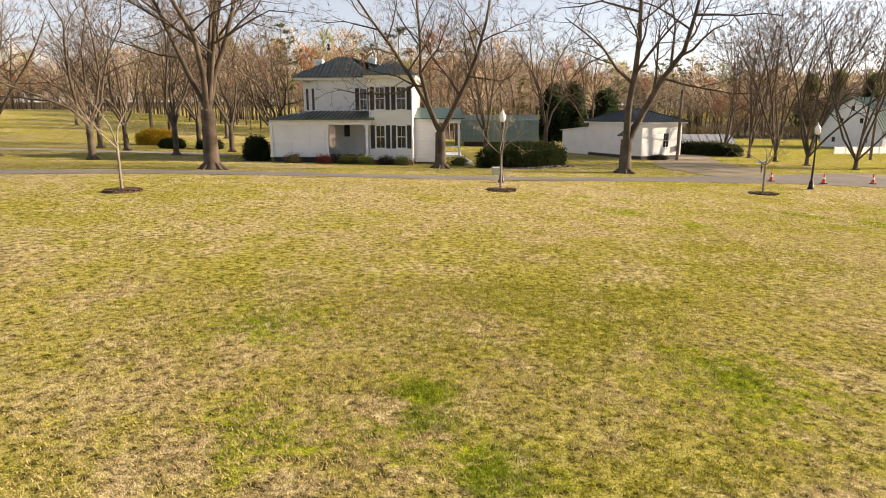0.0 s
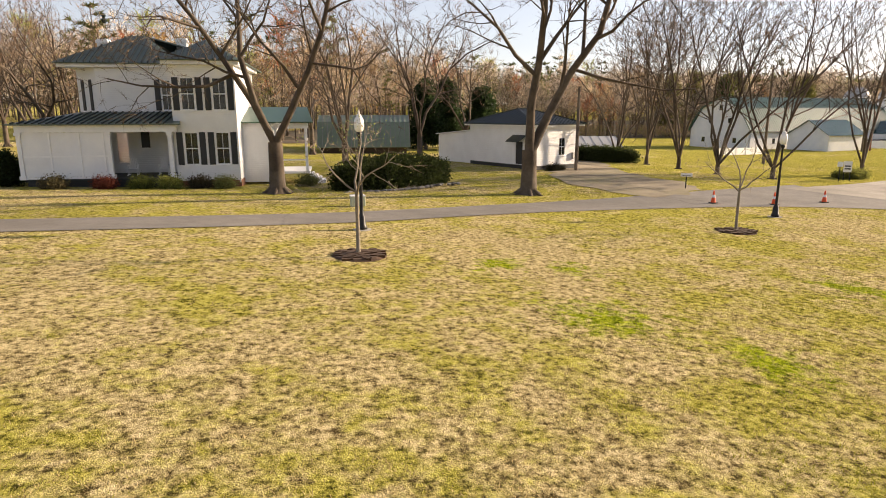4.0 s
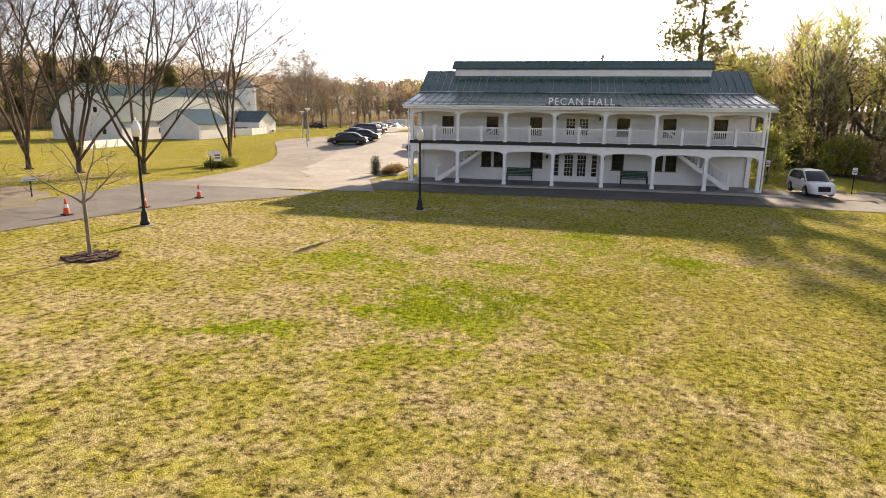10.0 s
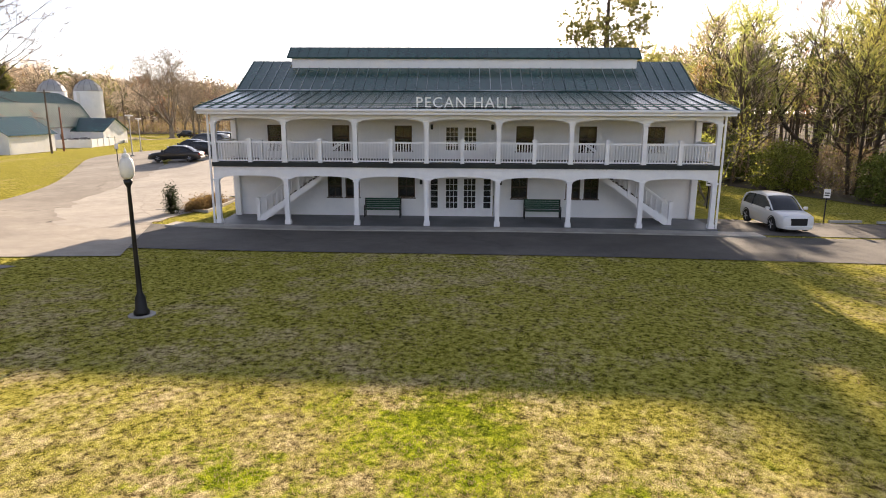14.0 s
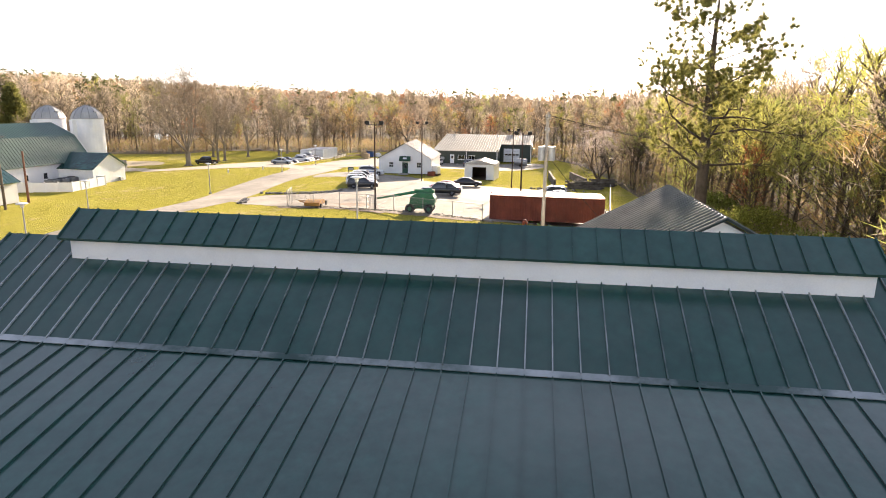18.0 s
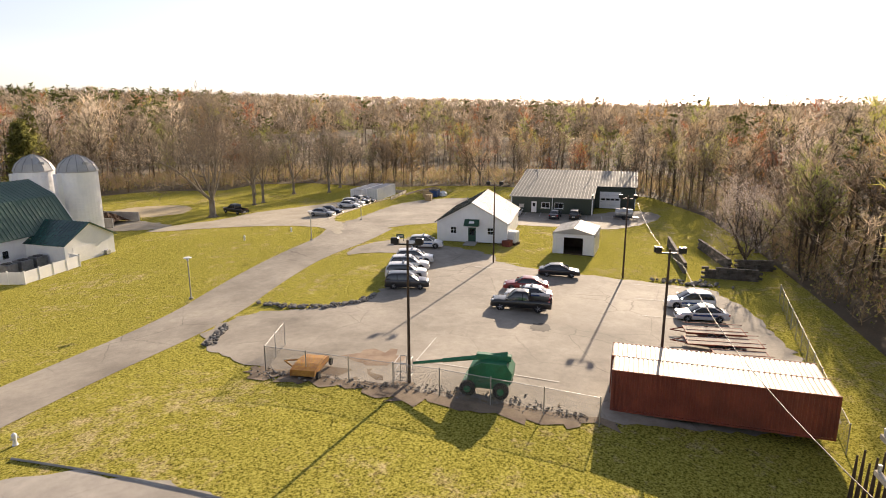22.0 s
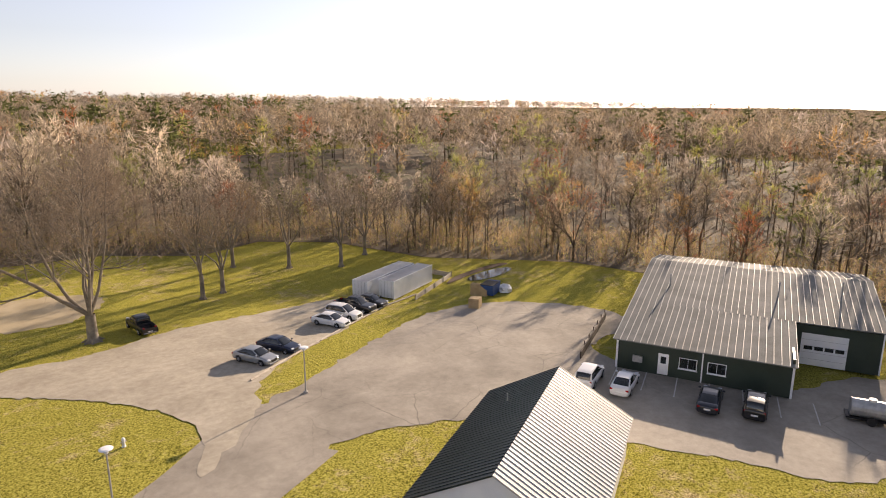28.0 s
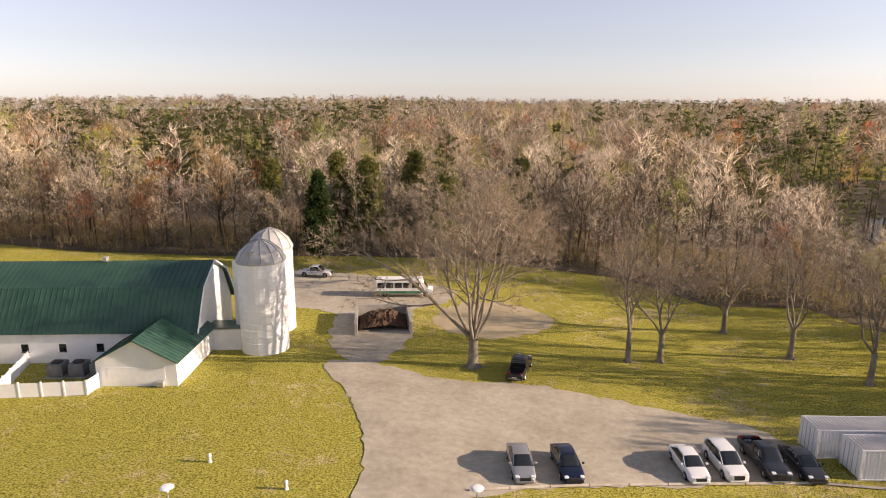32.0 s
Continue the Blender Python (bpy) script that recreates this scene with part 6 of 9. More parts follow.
    for wx in s["wheels"]:
        for sd in (-1, 1):
            w = link(tyre, "wheel", None, t, "", pose(wx, sd * ww, r))
            link(rim, "rim", None, w)
            ab = bmesh.new()
            pts = [(wx + (r + 0.07) * math.cos(a), r + (r + 0.07) * math.sin(a)) for a in np.linspace(0, math.pi, 11)]
            v0, v1 = [ab.verts.new((px, sd * (ww + 0.105), pz)) for px, pz in pts], [ab.verts.new((wx + (px - wx) * 0.88, sd * (ww + 0.115), r + (pz - r) * 0.88)) for px, pz in pts]
            for i in range(10):
                ab.faces.new((v0[i], v0[i + 1], v1[i + 1], v1[i]))
            part("wheel_arch", ab, TYRE, t)
    L = s["L"] / 2
    zf, zr = s["body"][-2][2], s["body"][1][2]
    for sd in (-1, 1):
        part("headlight", boxes((L - 0.34, sd * 0.6 - 0.16, zf - 0.12, L - 0.08, sd * 0.6 + 0.16, zf + 0.02), bevel=0.03), LENS_CLEAR, t)
        part("tail_light", boxes((-L + 0.02, sd * 0.68 - 0.14, zr - 0.2, -L + 0.2, sd * 0.68 + 0.14, zr - 0.02), bevel=0.03), LENS_RED, t)
        part("mirror", boxes((cb[-1][0] - 0.28, sd * 0.99 - 0.1, belt + 0.05, cb[-1][0] - 0.12, sd * 0.99 + 0.1, belt + 0.2), bevel=0.03), pm, t)
        hd = bmesh.new()
        for hx in (0.25, -0.75):
            box(hd, hx - 0.1, sd * (s["body"][3][1] + 0.005) - 0.012, belt - 0.12, hx + 0.1, sd * (s["body"][3][1] + 0.005) + 0.012, belt - 0.08)
        part("door_handle", hd, pm, t)
    part("grille", boxes((L - 0.12, -0.42, 0.42, L + 0.01, 0.42, zf - 0.08), bevel=0.02), TYRE, t)
    part("bumper", boxes((L - 0.25, -0.7, 0.26, L + 0.03, 0.7, 0.42), (-L - 0.03, -0.7, 0.3, -L + 0.25, 0.7, 0.5), bevel=0.04), CHROME if kind == "pickup" else pm, t)
    part("number_plate", boxes((-L - 0.04, -0.26, 0.55, -L + 0.06, 0.26, 0.68)), SIGN_WHITE, t)
    if stripe:
        part("light_bar", boxes((-0.45, -0.55, s["cabin"][2][2] + 0.03, -0.2, 0.55, s["cabin"][2][2] + 0.13), bevel=0.03), CAR_GLASS, t)
        part("side_stripe", boxes((-1.2, -0.937, 0.62, 1.0, -0.931, 0.8), (-1.2, 0.931, 0.62, 1.0, 0.937, 0.8)), BLUE, t)
    CAR_PROTOS[key] = t
    return t


# by the hall
car("suv", "white", 58.7, 13.6, 197, "white sport utility car parked beside the hall", stripe=False)
# lot behind the hall
car("sedan", "black", 71.2, 63.2, 112, "black sedan parked in the lot")
car("sedan", "black", 75.2, 63.8, 112, "black sedan parked in the lot")
car("sedan", "navy", 77.3, 66.2, 103, "dark blue sedan parked in the lot")
car("van", "pewter", 81.1, 67.2, 100, "bronze-grey minivan parked in the lot")
car("suv", "slate", 85.0, 68.4, 98, "dark compact sport utility car in the lot")
car("sedan", "white", 69.8, 51.7, 105, "white sedan at the lot's edge")
car("sedan", "bronze", 75.4, 51.6, 115, "bronze-grey sedan crossing the lot's end")
car("sedan", "grey", 80.9, 52.0, 113, "dark grey sedan parked at the lot's edge")
car("sedan", "white", 83.9, 52.8, 108, "white sedan parked at the lot's edge")
# service yard
car("suv", "grey", 131.6, 74.2, -62, "dark grey sport utility car in the yard")
car("suv", "white", 135.2, 76.6, -62, "white patrol car with blue stripe in the yard", stripe=True)
car("suv", "white", 138.6, 78.3, -62, "white patrol car with blue stripe in the yard", stripe=True)
car("suv", "white", 142.0, 79.6, -62, "white patrol car with blue stripe in the yard", stripe=True)
car("suv", "white", 150.6, 83.0, -66, "white patrol car with blue stripe by the office", stripe=True)
car("pickup", "black", 131.2, 60.6, 108, "black pickup truck with open bed in the yard")
car("sedan", "white", 134.9, 61.2, 106, "white sedan with dark stripes in the yard", stripe=True)
car("sedan", "red", 138.2, 62.8, 108, "dark red sedan in the yard")
car("sedan", "black", 146.6, 61.8, -70, "black sedan in the yard")
car("suv", "white", 142.4, 46.2, 112, "white patrol car by the fence", stripe=True)
car("sedan", "white", 138.8, 44.6, 112, "white patrol sedan by the fence", stripe=True)
# gravel lot
for (k, c, x, y, h, lb) in (("sedan", "silver", 166.6, 115.4, 105, "silver-beige sedan in the gravel lot"), ("sedan", "navy", 170.2, 116.4, 107, "dark blue sedan in the gravel lot"), ("sedan", "white", 179.9, 119.2, 105, "white sedan with a rusty roof in the gravel lot"), ("suv", "white", 182.9, 120.2, 105, "white sport utility car in the gravel lot"), ("pickup", "slate", 186.2, 121.6, 103, "dark grey pickup truck in the gravel lot"), ("sedan", "grey", 189.2, 121.8, 103, "grey sedan beside the white containers"), ("pickup", "black", 164.4, 136.2, 85, "black pickup truck under the big tree")):
    car(k, c, x, y, h + (180 if k != "pickup" or c != "black" else 0), lb)
# workshop forecourt
for (k, c, x, y, h, lb) in (("suv", "white", 184.4, 86.6, 12, "white hatchback before the workshop"), ("sedan", "white", 185.3, 83.4, 12, "white sedan before the workshop"), ("sedan", "slate", 187.1, 76.2, 12, "grey sedan before the workshop"), ("suv", "black", 188.6, 72.8, 12, "black compact car before the workshop")):
    car(k, c, x, y, h, lb)
car("pickup", "white", 125.4, 168.9, 5, "white work truck in the barn yard")

# ---- trees ----
def frame_of(d):
    d = d / np.linalg.norm(d)
    a = np.cross(d, (0.31, 0.52, 0.79))
    a /= np.linalg.norm(a)
    return d, a, np.cross(d, a)


class Wood:
    """Tapered tubes gathered into one mesh."""
    def __init__(self):
        self.v, self.f, self.n = [], [], 0

    def limb(self, pts, radii, k):
        pts = np.asarray(pts, float)
        t = np.gradient(pts, axis=0)
        ang = np.arange(k) * 2 * np.pi / k
        rings = []
        for p, d, r in zip(pts, t, radii):
            _, a, b = frame_of(d)
            rings.append(p + r * (np.outer(np.cos(ang), a) + np.outer(np.sin(ang), b)))
        v = np.concatenate(rings)
        i = np.arange(k)
        j = (i + 1) % k
        fs = []
        for s in range(len(pts) - 1):
            o, q = s * k, (s + 1) * k
            fs.append(np.stack([o + i, o + j, q + j], 1))
            fs.append(np.stack([o + i, q + j, q + i], 1))
        self.f.append(np.concatenate(fs) + self.n)
        self.v.append(v)
        self.n += len(v)

    def arrays(self):
        return np.concatenate(self.v), np.concatenate(self.f)


def grow(rng, wood, tips, p, d, length, r, level, spec):
    """One limb, wandering and tapering, with its side limbs."""
    segs = (6, 5, 4, 3, 2, 2)[min(level, 5)]
    pts, radii = [p], [r]
    for i in range(segs):
        d = d + rng.normal(0, spec["wander"], 3) + np.array((0, 0, spec["lift"])) * (0.3 if level == 0 else 1.0)
        d /= np.linalg.norm(d)
        p = p + d * length / segs
        pts.append(p)
        radii.append(r * (1 - 0.72 * (i + 1) / segs))
    wood.limb(pts, radii, (9, 7, 5, 4, 3, 3)[min(level, 5)])
    if level >= spec["levels"]:
        tips.append((pts[-1], d, length))
        return
    k = spec["kids"][level]
    for j in range(k):
        s = spec["start"] + (1 - spec["start"]) * (j + rng.uniform(0.2, 1.0)) / k
        s = min(s, 0.999)
        i = int(s * segs)
        q = pts[i] + (pts[i + 1] - pts[i]) * (s * segs - i)
        ax, a, b = frame_of(pts[i + 1] - pts[i])
        phi = j * 2.4 + rng.uniform(0, 1.2)
        ang = radians(rng.uniform(*spec["angle"]))
        nd = ax * math.cos(ang) + (a * math.cos(phi) + b * math.sin(phi)) * math.sin(ang)
        rr = max(0.006, radii[min(i, segs - 1)] * rng.uniform(0.42, 0.62))
        grow(rng, wood, tips, q, nd, length * spec["ratio"] * rng.uniform(0.7, 1.15) * (1.15 - 0.4 * s), rr, level + 1, spec)
    tips.append((pts[-1], d, length * 0.5))


def twig_fans(rng, tips, count, size, width, spread=0.55):
    """Thin pointed twigs standing off the branch tips."""
    n = len(tips) * count
    base = np.repeat(np.array([t[0] for t in tips]), count, 0)
    dirs = np.repeat(np.array([t[1] for t in tips]), count, 0) + rng.normal(0, spread, (n, 3)) + (0, 0, 0.12)
    dirs /= np.linalg.norm(dirs, axis=1)[:, None]
    base = base - dirs * rng.uniform(0, 0.3, (n, 1)) * size
    side = np.cross(dirs, rng.normal(0, 1, (n, 3)))
    side /= np.linalg.norm(side, axis=1)[:, None]
    ln = size * rng.uniform(0.5, 1.2, (n, 1))
    v = np.stack([base - side * width, base + side * width, base + dirs * ln], 1).reshape(-1, 3)
    return v, np.arange(3 * n).reshape(-1, 3)


def leaf_cloud(rng, tips, count, spread, size):
    n = len(tips) * count
    base = np.repeat(np.array([t[0] for t in tips]), count, 0) + rng.normal(0, spread, (n, 3))
    a, b = rng.normal(0, 1, (n, 3)), rng.normal(0, 1, (n, 3))
    a /= np.linalg.norm(a, axis=1)[:, None]
    b = np.cross(a, b)
    b /= np.linalg.norm(b, axis=1)[:, None]
    s = size * rng.uniform(0.6, 1.4, (n, 1))
    v = np.stack([base - a * s, base + a * s * 0.9 + b * 0.2 * s, base + b * s * 1.3], 1).reshape(-1, 3)
    return v, np.arange(3 * n).reshape(-1, 3)


def bare_tree(name, x, y, height, trunk, limbs, seed, label, bark, fork=0.22, spread=(22, 42), kids=(0, 5, 5, 4, 3), levels=4, tw=3, tint=(0.16, 0.12, 0.085), lean=(0, 0), ratio=0.62, tw_w=0.012, z=None, group="", leaves=None, tw_size=0.9, sub=(28, 58), limb_r=(0.55, 0.74), aim=(), wander=0.19, lift=0.07):
    """A leafless broad tree: short trunk, several rising limbs, fine twigs."""
    rng = np.random.default_rng(seed)
    t = thing(name, pose(x, y, -0.05 if z is None else z), label, "tree", group)
    w, tips = Wood(), []
    th = height * fork
    d = np.array((lean[0], lean[1], 1.0))
    d /= np.linalg.norm(d)
    pts = [np.zeros(3), d * th * 0.12, d * th * 0.55, d * th]
    w.limb(pts, [trunk * 1.75, trunk * 1.12, trunk, trunk * 0.95], 12)
    for k in range(6):
        a = k * 1.05 + rng.uniform(0, 0.5)
        e = np.array((math.cos(a), math.sin(a), 0))
        w.limb([d * th * 0.14 + e * trunk * 0.6, e * trunk * 1.7 + np.array((0, 0, 0.08)), e * trunk * 2.6 + np.array((0, 0, -0.06))], [trunk * 0.4, trunk * 0.3, trunk * 0.08], 5)
    spec = dict(levels=levels, kids=kids, start=0.28, angle=sub, ratio=ratio, wander=wander, lift=lift)
    for k in range(limbs):
        a = 2 * math.pi * k / limbs + rng.uniform(-0.4, 0.4)
        s = radians(rng.uniform(*spread)) if k or limbs < 3 else radians(rng.uniform(4, 12))
        if k < len(aim):
            a, s = radians(aim[k][0]), radians(aim[k][1])
        nd = np.array((math.cos(a) * math.sin(s), math.sin(a) * math.sin(s), math.cos(s))) + np.array((lean[0], lean[1], 0)) * 0.5
        grow(rng, w, tips, d * th * rng.uniform(0.9, 0.98), nd, (height - th) * rng.uniform(0.8, 1.0), trunk * rng.uniform(*limb_r), 1, spec)
    v, f = w.arrays()
    me = raw_mesh("trunk", v, f)
    me.polygons.foreach_set("use_smooth", [True] * len(me.polygons))
    link(me, "trunk", bark, t)
    v, f = twig_fans(rng, tips, tw, tw_size, tw_w)
    link(raw_mesh("crown", v, f, np.tile(tint, (len(v), 1))), "crown", TWIG, t)
    if leaves:
        v, f = leaf_cloud(rng, tips, leaves[0], leaves[1], leaves[2])
        link(raw_mesh("leaves", v, f, np.tile(leaves[3], (len(v), 1))), "leaves", LEAF, t)
    return t


GREYTWIG, WARMTWIG, PALETWIG = (0.15, 0.115, 0.085), (0.22, 0.145, 0.09), (0.36, 0.28, 0.20)
# park trees by the house
PECAN = dict(kids=(0, 9, 6, 5, 3), levels=4, tw=6, ratio=0.5, sub=(30, 66), wander=0.17, lift=0.05, tw_w=0.011, tw_size=0.8)
bare_tree("pecan_tree", -15.2, 41.4, 17.0, 0.46, 6, 11, "large bare pecan tree with flared roots on the lawn", BARK, 0.23, aim=((178, 27), (95, 8), (-70, 9), (20, 17), (0, 33), (230, 20)), limb_r=(0.36, 0.50), **PECAN)
bare_tree("pecan_tree", -0.2, 51.9, 17.5, 0.42, 3, 23, "large bare forked tree before the house", BARK, 0.17, aim=((180, 27), (70, 5), (-8, 37)), limb_r=(0.46, 0.58), **PECAN)
bare_tree("pecan_tree", 14.6, 50.4, 18.0, 0.46, 2, 31, "large bare tree forking low above the trunk", BARK, 0.15, aim=((178, 13), (-14, 37)), limb_r=(0.58, 0.70), **PECAN)
# lawn saplings
def sapling(x, y, h, seed, label, buds):
    bare_tree("sapling", x, y, h, 0.055, 4, seed, label, BARK_PALE, 0.45, (25, 55), (0, 4, 3, 2), 3, 3, PALETWIG, ratio=0.5, tw_w=0.006, tw_size=0.4, leaves=buds)
    z = float(ground_z(x, y))
    bm = bmesh.new()
    rng = random.Random(seed)
    for i in range(70):
        a, r = rng.uniform(0, 6.28), 0.75 * math.sqrt(rng.random())
        c = Vector((x + r * math.cos(a), y + r * math.sin(a), z + 0.05 + 0.06 * (1 - r)))
        e = rng.uniform(0.05, 0.13)
        box(bm, c.x - e, c.y - e * 0.5, c.z - 0.05, c.x + e, c.y + e * 0.5, c.z + 0.03)
    lathe(bm, [(0.85, 0.0), (0.7, 0.07), (0.2, 0.1)], 14)
    for v in bm.verts[-42:]:
        v.co += Vector((x, y, z))
    tagged(part("mulch_ring", bm, MULCH), "ring of dark bark mulch round a sapling", "mulch", kind="stuff")


sapling(-13.8, 26.8, 4.6, 5, "bare pale sapling staked on the lawn", None)
sapling(3.0, 32.5, 4.4, 6, "sapling with fresh pale green buds", (3, 0.10, 0.028, (0.30, 0.36, 0.10)))
sapling(19.1, 37.2, 4.2, 7, "bare young tree with thin spreading limbs", None)
# multi-stemmed trees along the drive and on the island
for i, (x, y, s) in enumerate(((36.2, 81.5, 41), (36.3, 74.8, 42), (36.4, 69.0, 43), (36.8, 63.6, 44), (39.3, 59.8, 45), (51.2, 63.2, 46))):
    bare_tree("birch_clump", x, y, 14.5 + (i % 3), 0.19, 6, s, "bare multi-stemmed tree with red-brown twigs", BARK, 0.06, (9, 32), (0, 10, 7, 5), 3, 9, WARMTWIG, ratio=0.48, tw_w=0.011, group="trees along the drive", tw_size=1.0, limb_r=(0.5, 0.72), wander=0.13, lift=0.06, sub=(25, 55))
# trees behind house and hedge
for i, (x, y, h, s) in enumerate(((4.5, 66, 13, 51), (12.0, 74, 15, 52), (-24, 72, 15, 53), (-30, 78, 16, 54), (-35, 70, 14, 55), (-21, 84, 15, 56), (2, 90, 15, 57), (-8, 80, 15, 58), (22, 96, 14, 59), (-18, 68, 14, 50), (-27, 64, 15, 49))):
    bare_tree("park_tree", x, y, h, 0.26, 5, s, "bare fine-twigged tree behind the house", BARK, 0.2, (8, 34), (0, 9, 7, 4), 3, 8, WARMTWIG, ratio=0.47, tw_w=0.012, group="trees behind the house", tw_size=1.0, limb_r=(0.4, 0.6), sub=(25, 55))
for i, (x, y, h, s) in enumerate(((-41, 58, 15, 61), (-50, 70, 15, 62), (-62, 84, 14, 63), (-72, 96, 15, 64), (-58, 104, 16, 65), (-84, 110, 15, 66), (-46, 92, 14, 67), (-95, 124, 16, 68), (-70, 122, 15, 69), (-36, 84, 15, 60), (-40, 74, 15, 48), (-54, 118, 15, 47), (-34, 100, 16, 39), (-30, 54, 15, 38))):
    bare_tree("park_tree", x, y, h, 0.27, 5, s, "bare spreading tree on the rising lawn", BARK, 0.2, (14, 42), (0, 8, 6, 4), 3, 7, GREYTWIG if i % 2 else WARMTWIG, ratio=0.48, tw_w=0.012, group="trees on the rising lawn", tw_size=1.0, limb_r=(0.4, 0.6))
# trees round the gravel lot
bare_tree("field_tree", 159.0, 136.6, 20.5, 0.55, 8, 71, "very large bare spreading tree at the gravel lot", BARK_PALE, 0.16, (10, 46), (0, 9, 7, 5, 3), 4, 8, PALETWIG, ratio=0.5, tw_w=0.017, tw_size=1.0, limb_r=(0.32, 0.48), wander=0.16, lift=0.05)
for i, (x, y, h, s) in enumerate(((176.6, 143.4, 15, 72), (180.4, 144.4, 14.5, 73), (196.2, 149.4, 16, 74), (202.5, 143.0, 15.5, 75), (190, 157, 13, 76), (211, 146, 14, 77), (150, 172, 14, 78), (114, 179, 12, 79))):
    bare_tree("field_tree", x, y, h, 0.3, 5, s, "bare tree on the grass by the woods", BARK_PALE, 0.24, (10, 42), (0, 9, 8, 5), 3, 10, PALETWIG, ratio=0.47, tw_w=0.015, group="trees on the grass by the woods", tw_size=0.9, limb_r=(0.4, 0.55))


def evergreen(name, x, y, h, r, seed, label, tint, tiers=26, tri=60, group="", trunk_r=0.3, base=0.12, shape=0.9, clump=0.5, leaf=0.2, open_=0.0):
    """A conifer or holly: trunk, tiered boughs and many small leaf pieces."""
    rng = np.random.default_rng(seed)
    t = thing(name, pose(x, y, -0.05), label, "tree", group)
    w, tips = Wood(), []
    w.limb([np.zeros(3), np.array((0, 0, h * 0.5)) + rng.normal(0, 0.1, 3), np.array((0, 0, h * 0.97))], [trunk_r, trunk_r * 0.7, 0.03], 9)
    for i in range(tiers):
        s = base + (1 - base) * (i + rng.uniform(0, 1)) / tiers
        for k in range(rng.integers(2, 5)):
            if rng.random() < open_:
                continue
            a = rng.uniform(0, 6.283)
            rad = r * (math.sin(math.pi * min(1, (1 - s) ** shape + 0.08)) if shape < 0 else (1 - s) ** shape + 0.06) * rng.uniform(0.6, 1.1)
            p0 = np.array((0, 0, s * h))
            p1 = p0 + np.array((math.cos(a) * rad, math.sin(a) * rad, rad * rng.uniform(-0.15, 0.3)))
            w.limb([p0, (p0 + p1) / 2 + rng.normal(0, 0.1, 3), p1], [0.07 * trunk_r / 0.3, 0.045, 0.015], 4)
            for q in (0.4, 0.65, 0.85, 1.0):
                tips.append((p0 + (p1 - p0) * q, p1 - p0, 1))
    v, f = w.arrays()
    link(raw_mesh("trunk", v, f), "trunk", BARK, t)
    v, f = leaf_cloud(rng, tips, tri, clump, leaf)
    tt = np.tile(tint, (len(v), 1)) * np.repeat(rng.uniform(0.7, 1.3, (len(v) // 3, 1)), 3, 0)
    link(raw_mesh("crown", v, f, tt), "crown", LEAF, t)
    return t


evergreen("holly_tree", 81.5, 34.2, 5.2, 1.9, 81, "dense dark evergreen beside the annex", (0.035, 0.06, 0.02), 22, 40, base=0.02, shape=0.45, clump=0.28, leaf=0.13)
for x, y, h, s in ((147, 178, 17, 820), (128, 190, 18, 821), (120, 194, 19, 822), (136, 196, 19, 823), (108, 188, 17, 824), (158, 196, 18, 825)):
    evergreen("pine_tree", x, y, h, 4.4, s, "tall olive-green pine at the wood's edge", (0.17, 0.17, 0.05), 26, 42, base=0.25, shape=0.6, clump=0.55, leaf=0.25, open_=0.25, group="pines at the wood's edge")
evergreen("cedar_tree", 121, 181, 16, 3.4, 83, "tall dark cedar at the wood's edge", (0.045, 0.07, 0.02), 30, 45, shape=0.8, clump=0.5, leaf=0.25)
for i, (x, y, h) in enumerate(((18, 104, 9), (22, 108, 10), (26, 103, 8.5))):
    evergreen("cedar_tree", x, y, h, 3.2, 84 + i, "dark cedar behind the shed", (0.03, 0.05, 0.018), 24, 45, base=0.05, shape=0.6, clump=0.4, leaf=0.2, group="cedars")


for x, y, h, r, s in ((70.5, 19.0, 5.4, 2.3, 95), (76.5, 15.5, 4.2, 2.0, 96)):
    evergreen("shrub_tree", x, y, h, r, s, "tall shrub in fresh yellow-green leaf beside the hall", (0.42, 0.43, 0.09), 18, 34, base=0.08, shape=0.4, clump=0.35, leaf=0.12, trunk_r=0.1, group="shrubs beside the hall")


def pine(x, y, h, seed, label):
    """A tall old pine: bare lower trunk, uneven limbs, needles in small bursts."""
    rng = np.random.default_rng(seed)
    t = thing("pine_tree", pose(x, y, -0.05), label, "tree")
    w, tips = Wood(), []
    w.limb([np.zeros(3), np.array((0.2, 0.1, h * 0.35)), np.array((0.1, 0.3, h * 0.7)), np.array((0.3, 0.2, h * 0.97))], [0.62, 0.5, 0.3, 0.05], 10)
    spec = dict(levels=3, kids=(0, 8, 5), start=0.3, angle=(25, 65), ratio=0.36, wander=0.13, lift=0.05)
    for i in range(34):
        s = 0.30 + 0.68 * (i / 34) ** 0.95
        a = i * 2.4 + rng.uniform(-0.4, 0.4)
        ln = h * (0.43 if s > 0.38 else 0.30) * (1.12 - s) ** 0.5 * rng.uniform(0.5, 1.15)
        grow(rng, w, tips, np.array((0.15, 0.2, h * s)), np.array((math.cos(a), math.sin(a), rng.uniform(-0.05, 0.7))), ln, 0.15 * (1.2 - s), 1, spec)
    v, f = w.arrays()
    link(raw_mesh("trunk", v, f), "trunk", BARK, t)
    v, f = twig_fans(rng, tips, 84, 0.52, 0.022, 1.1)
    tt = np.tile((0.32, 0.305, 0.095), (len(v), 1)) * np.repeat(rng.uniform(0.5, 1.5, (len(v) // 3, 1)), 3, 0)
    link(raw_mesh("needles", v, f, tt), "needles", LEAF, t)


pine(109, 24.5, 25.0, 91, "very tall pine with open sunlit crown behind the hall")

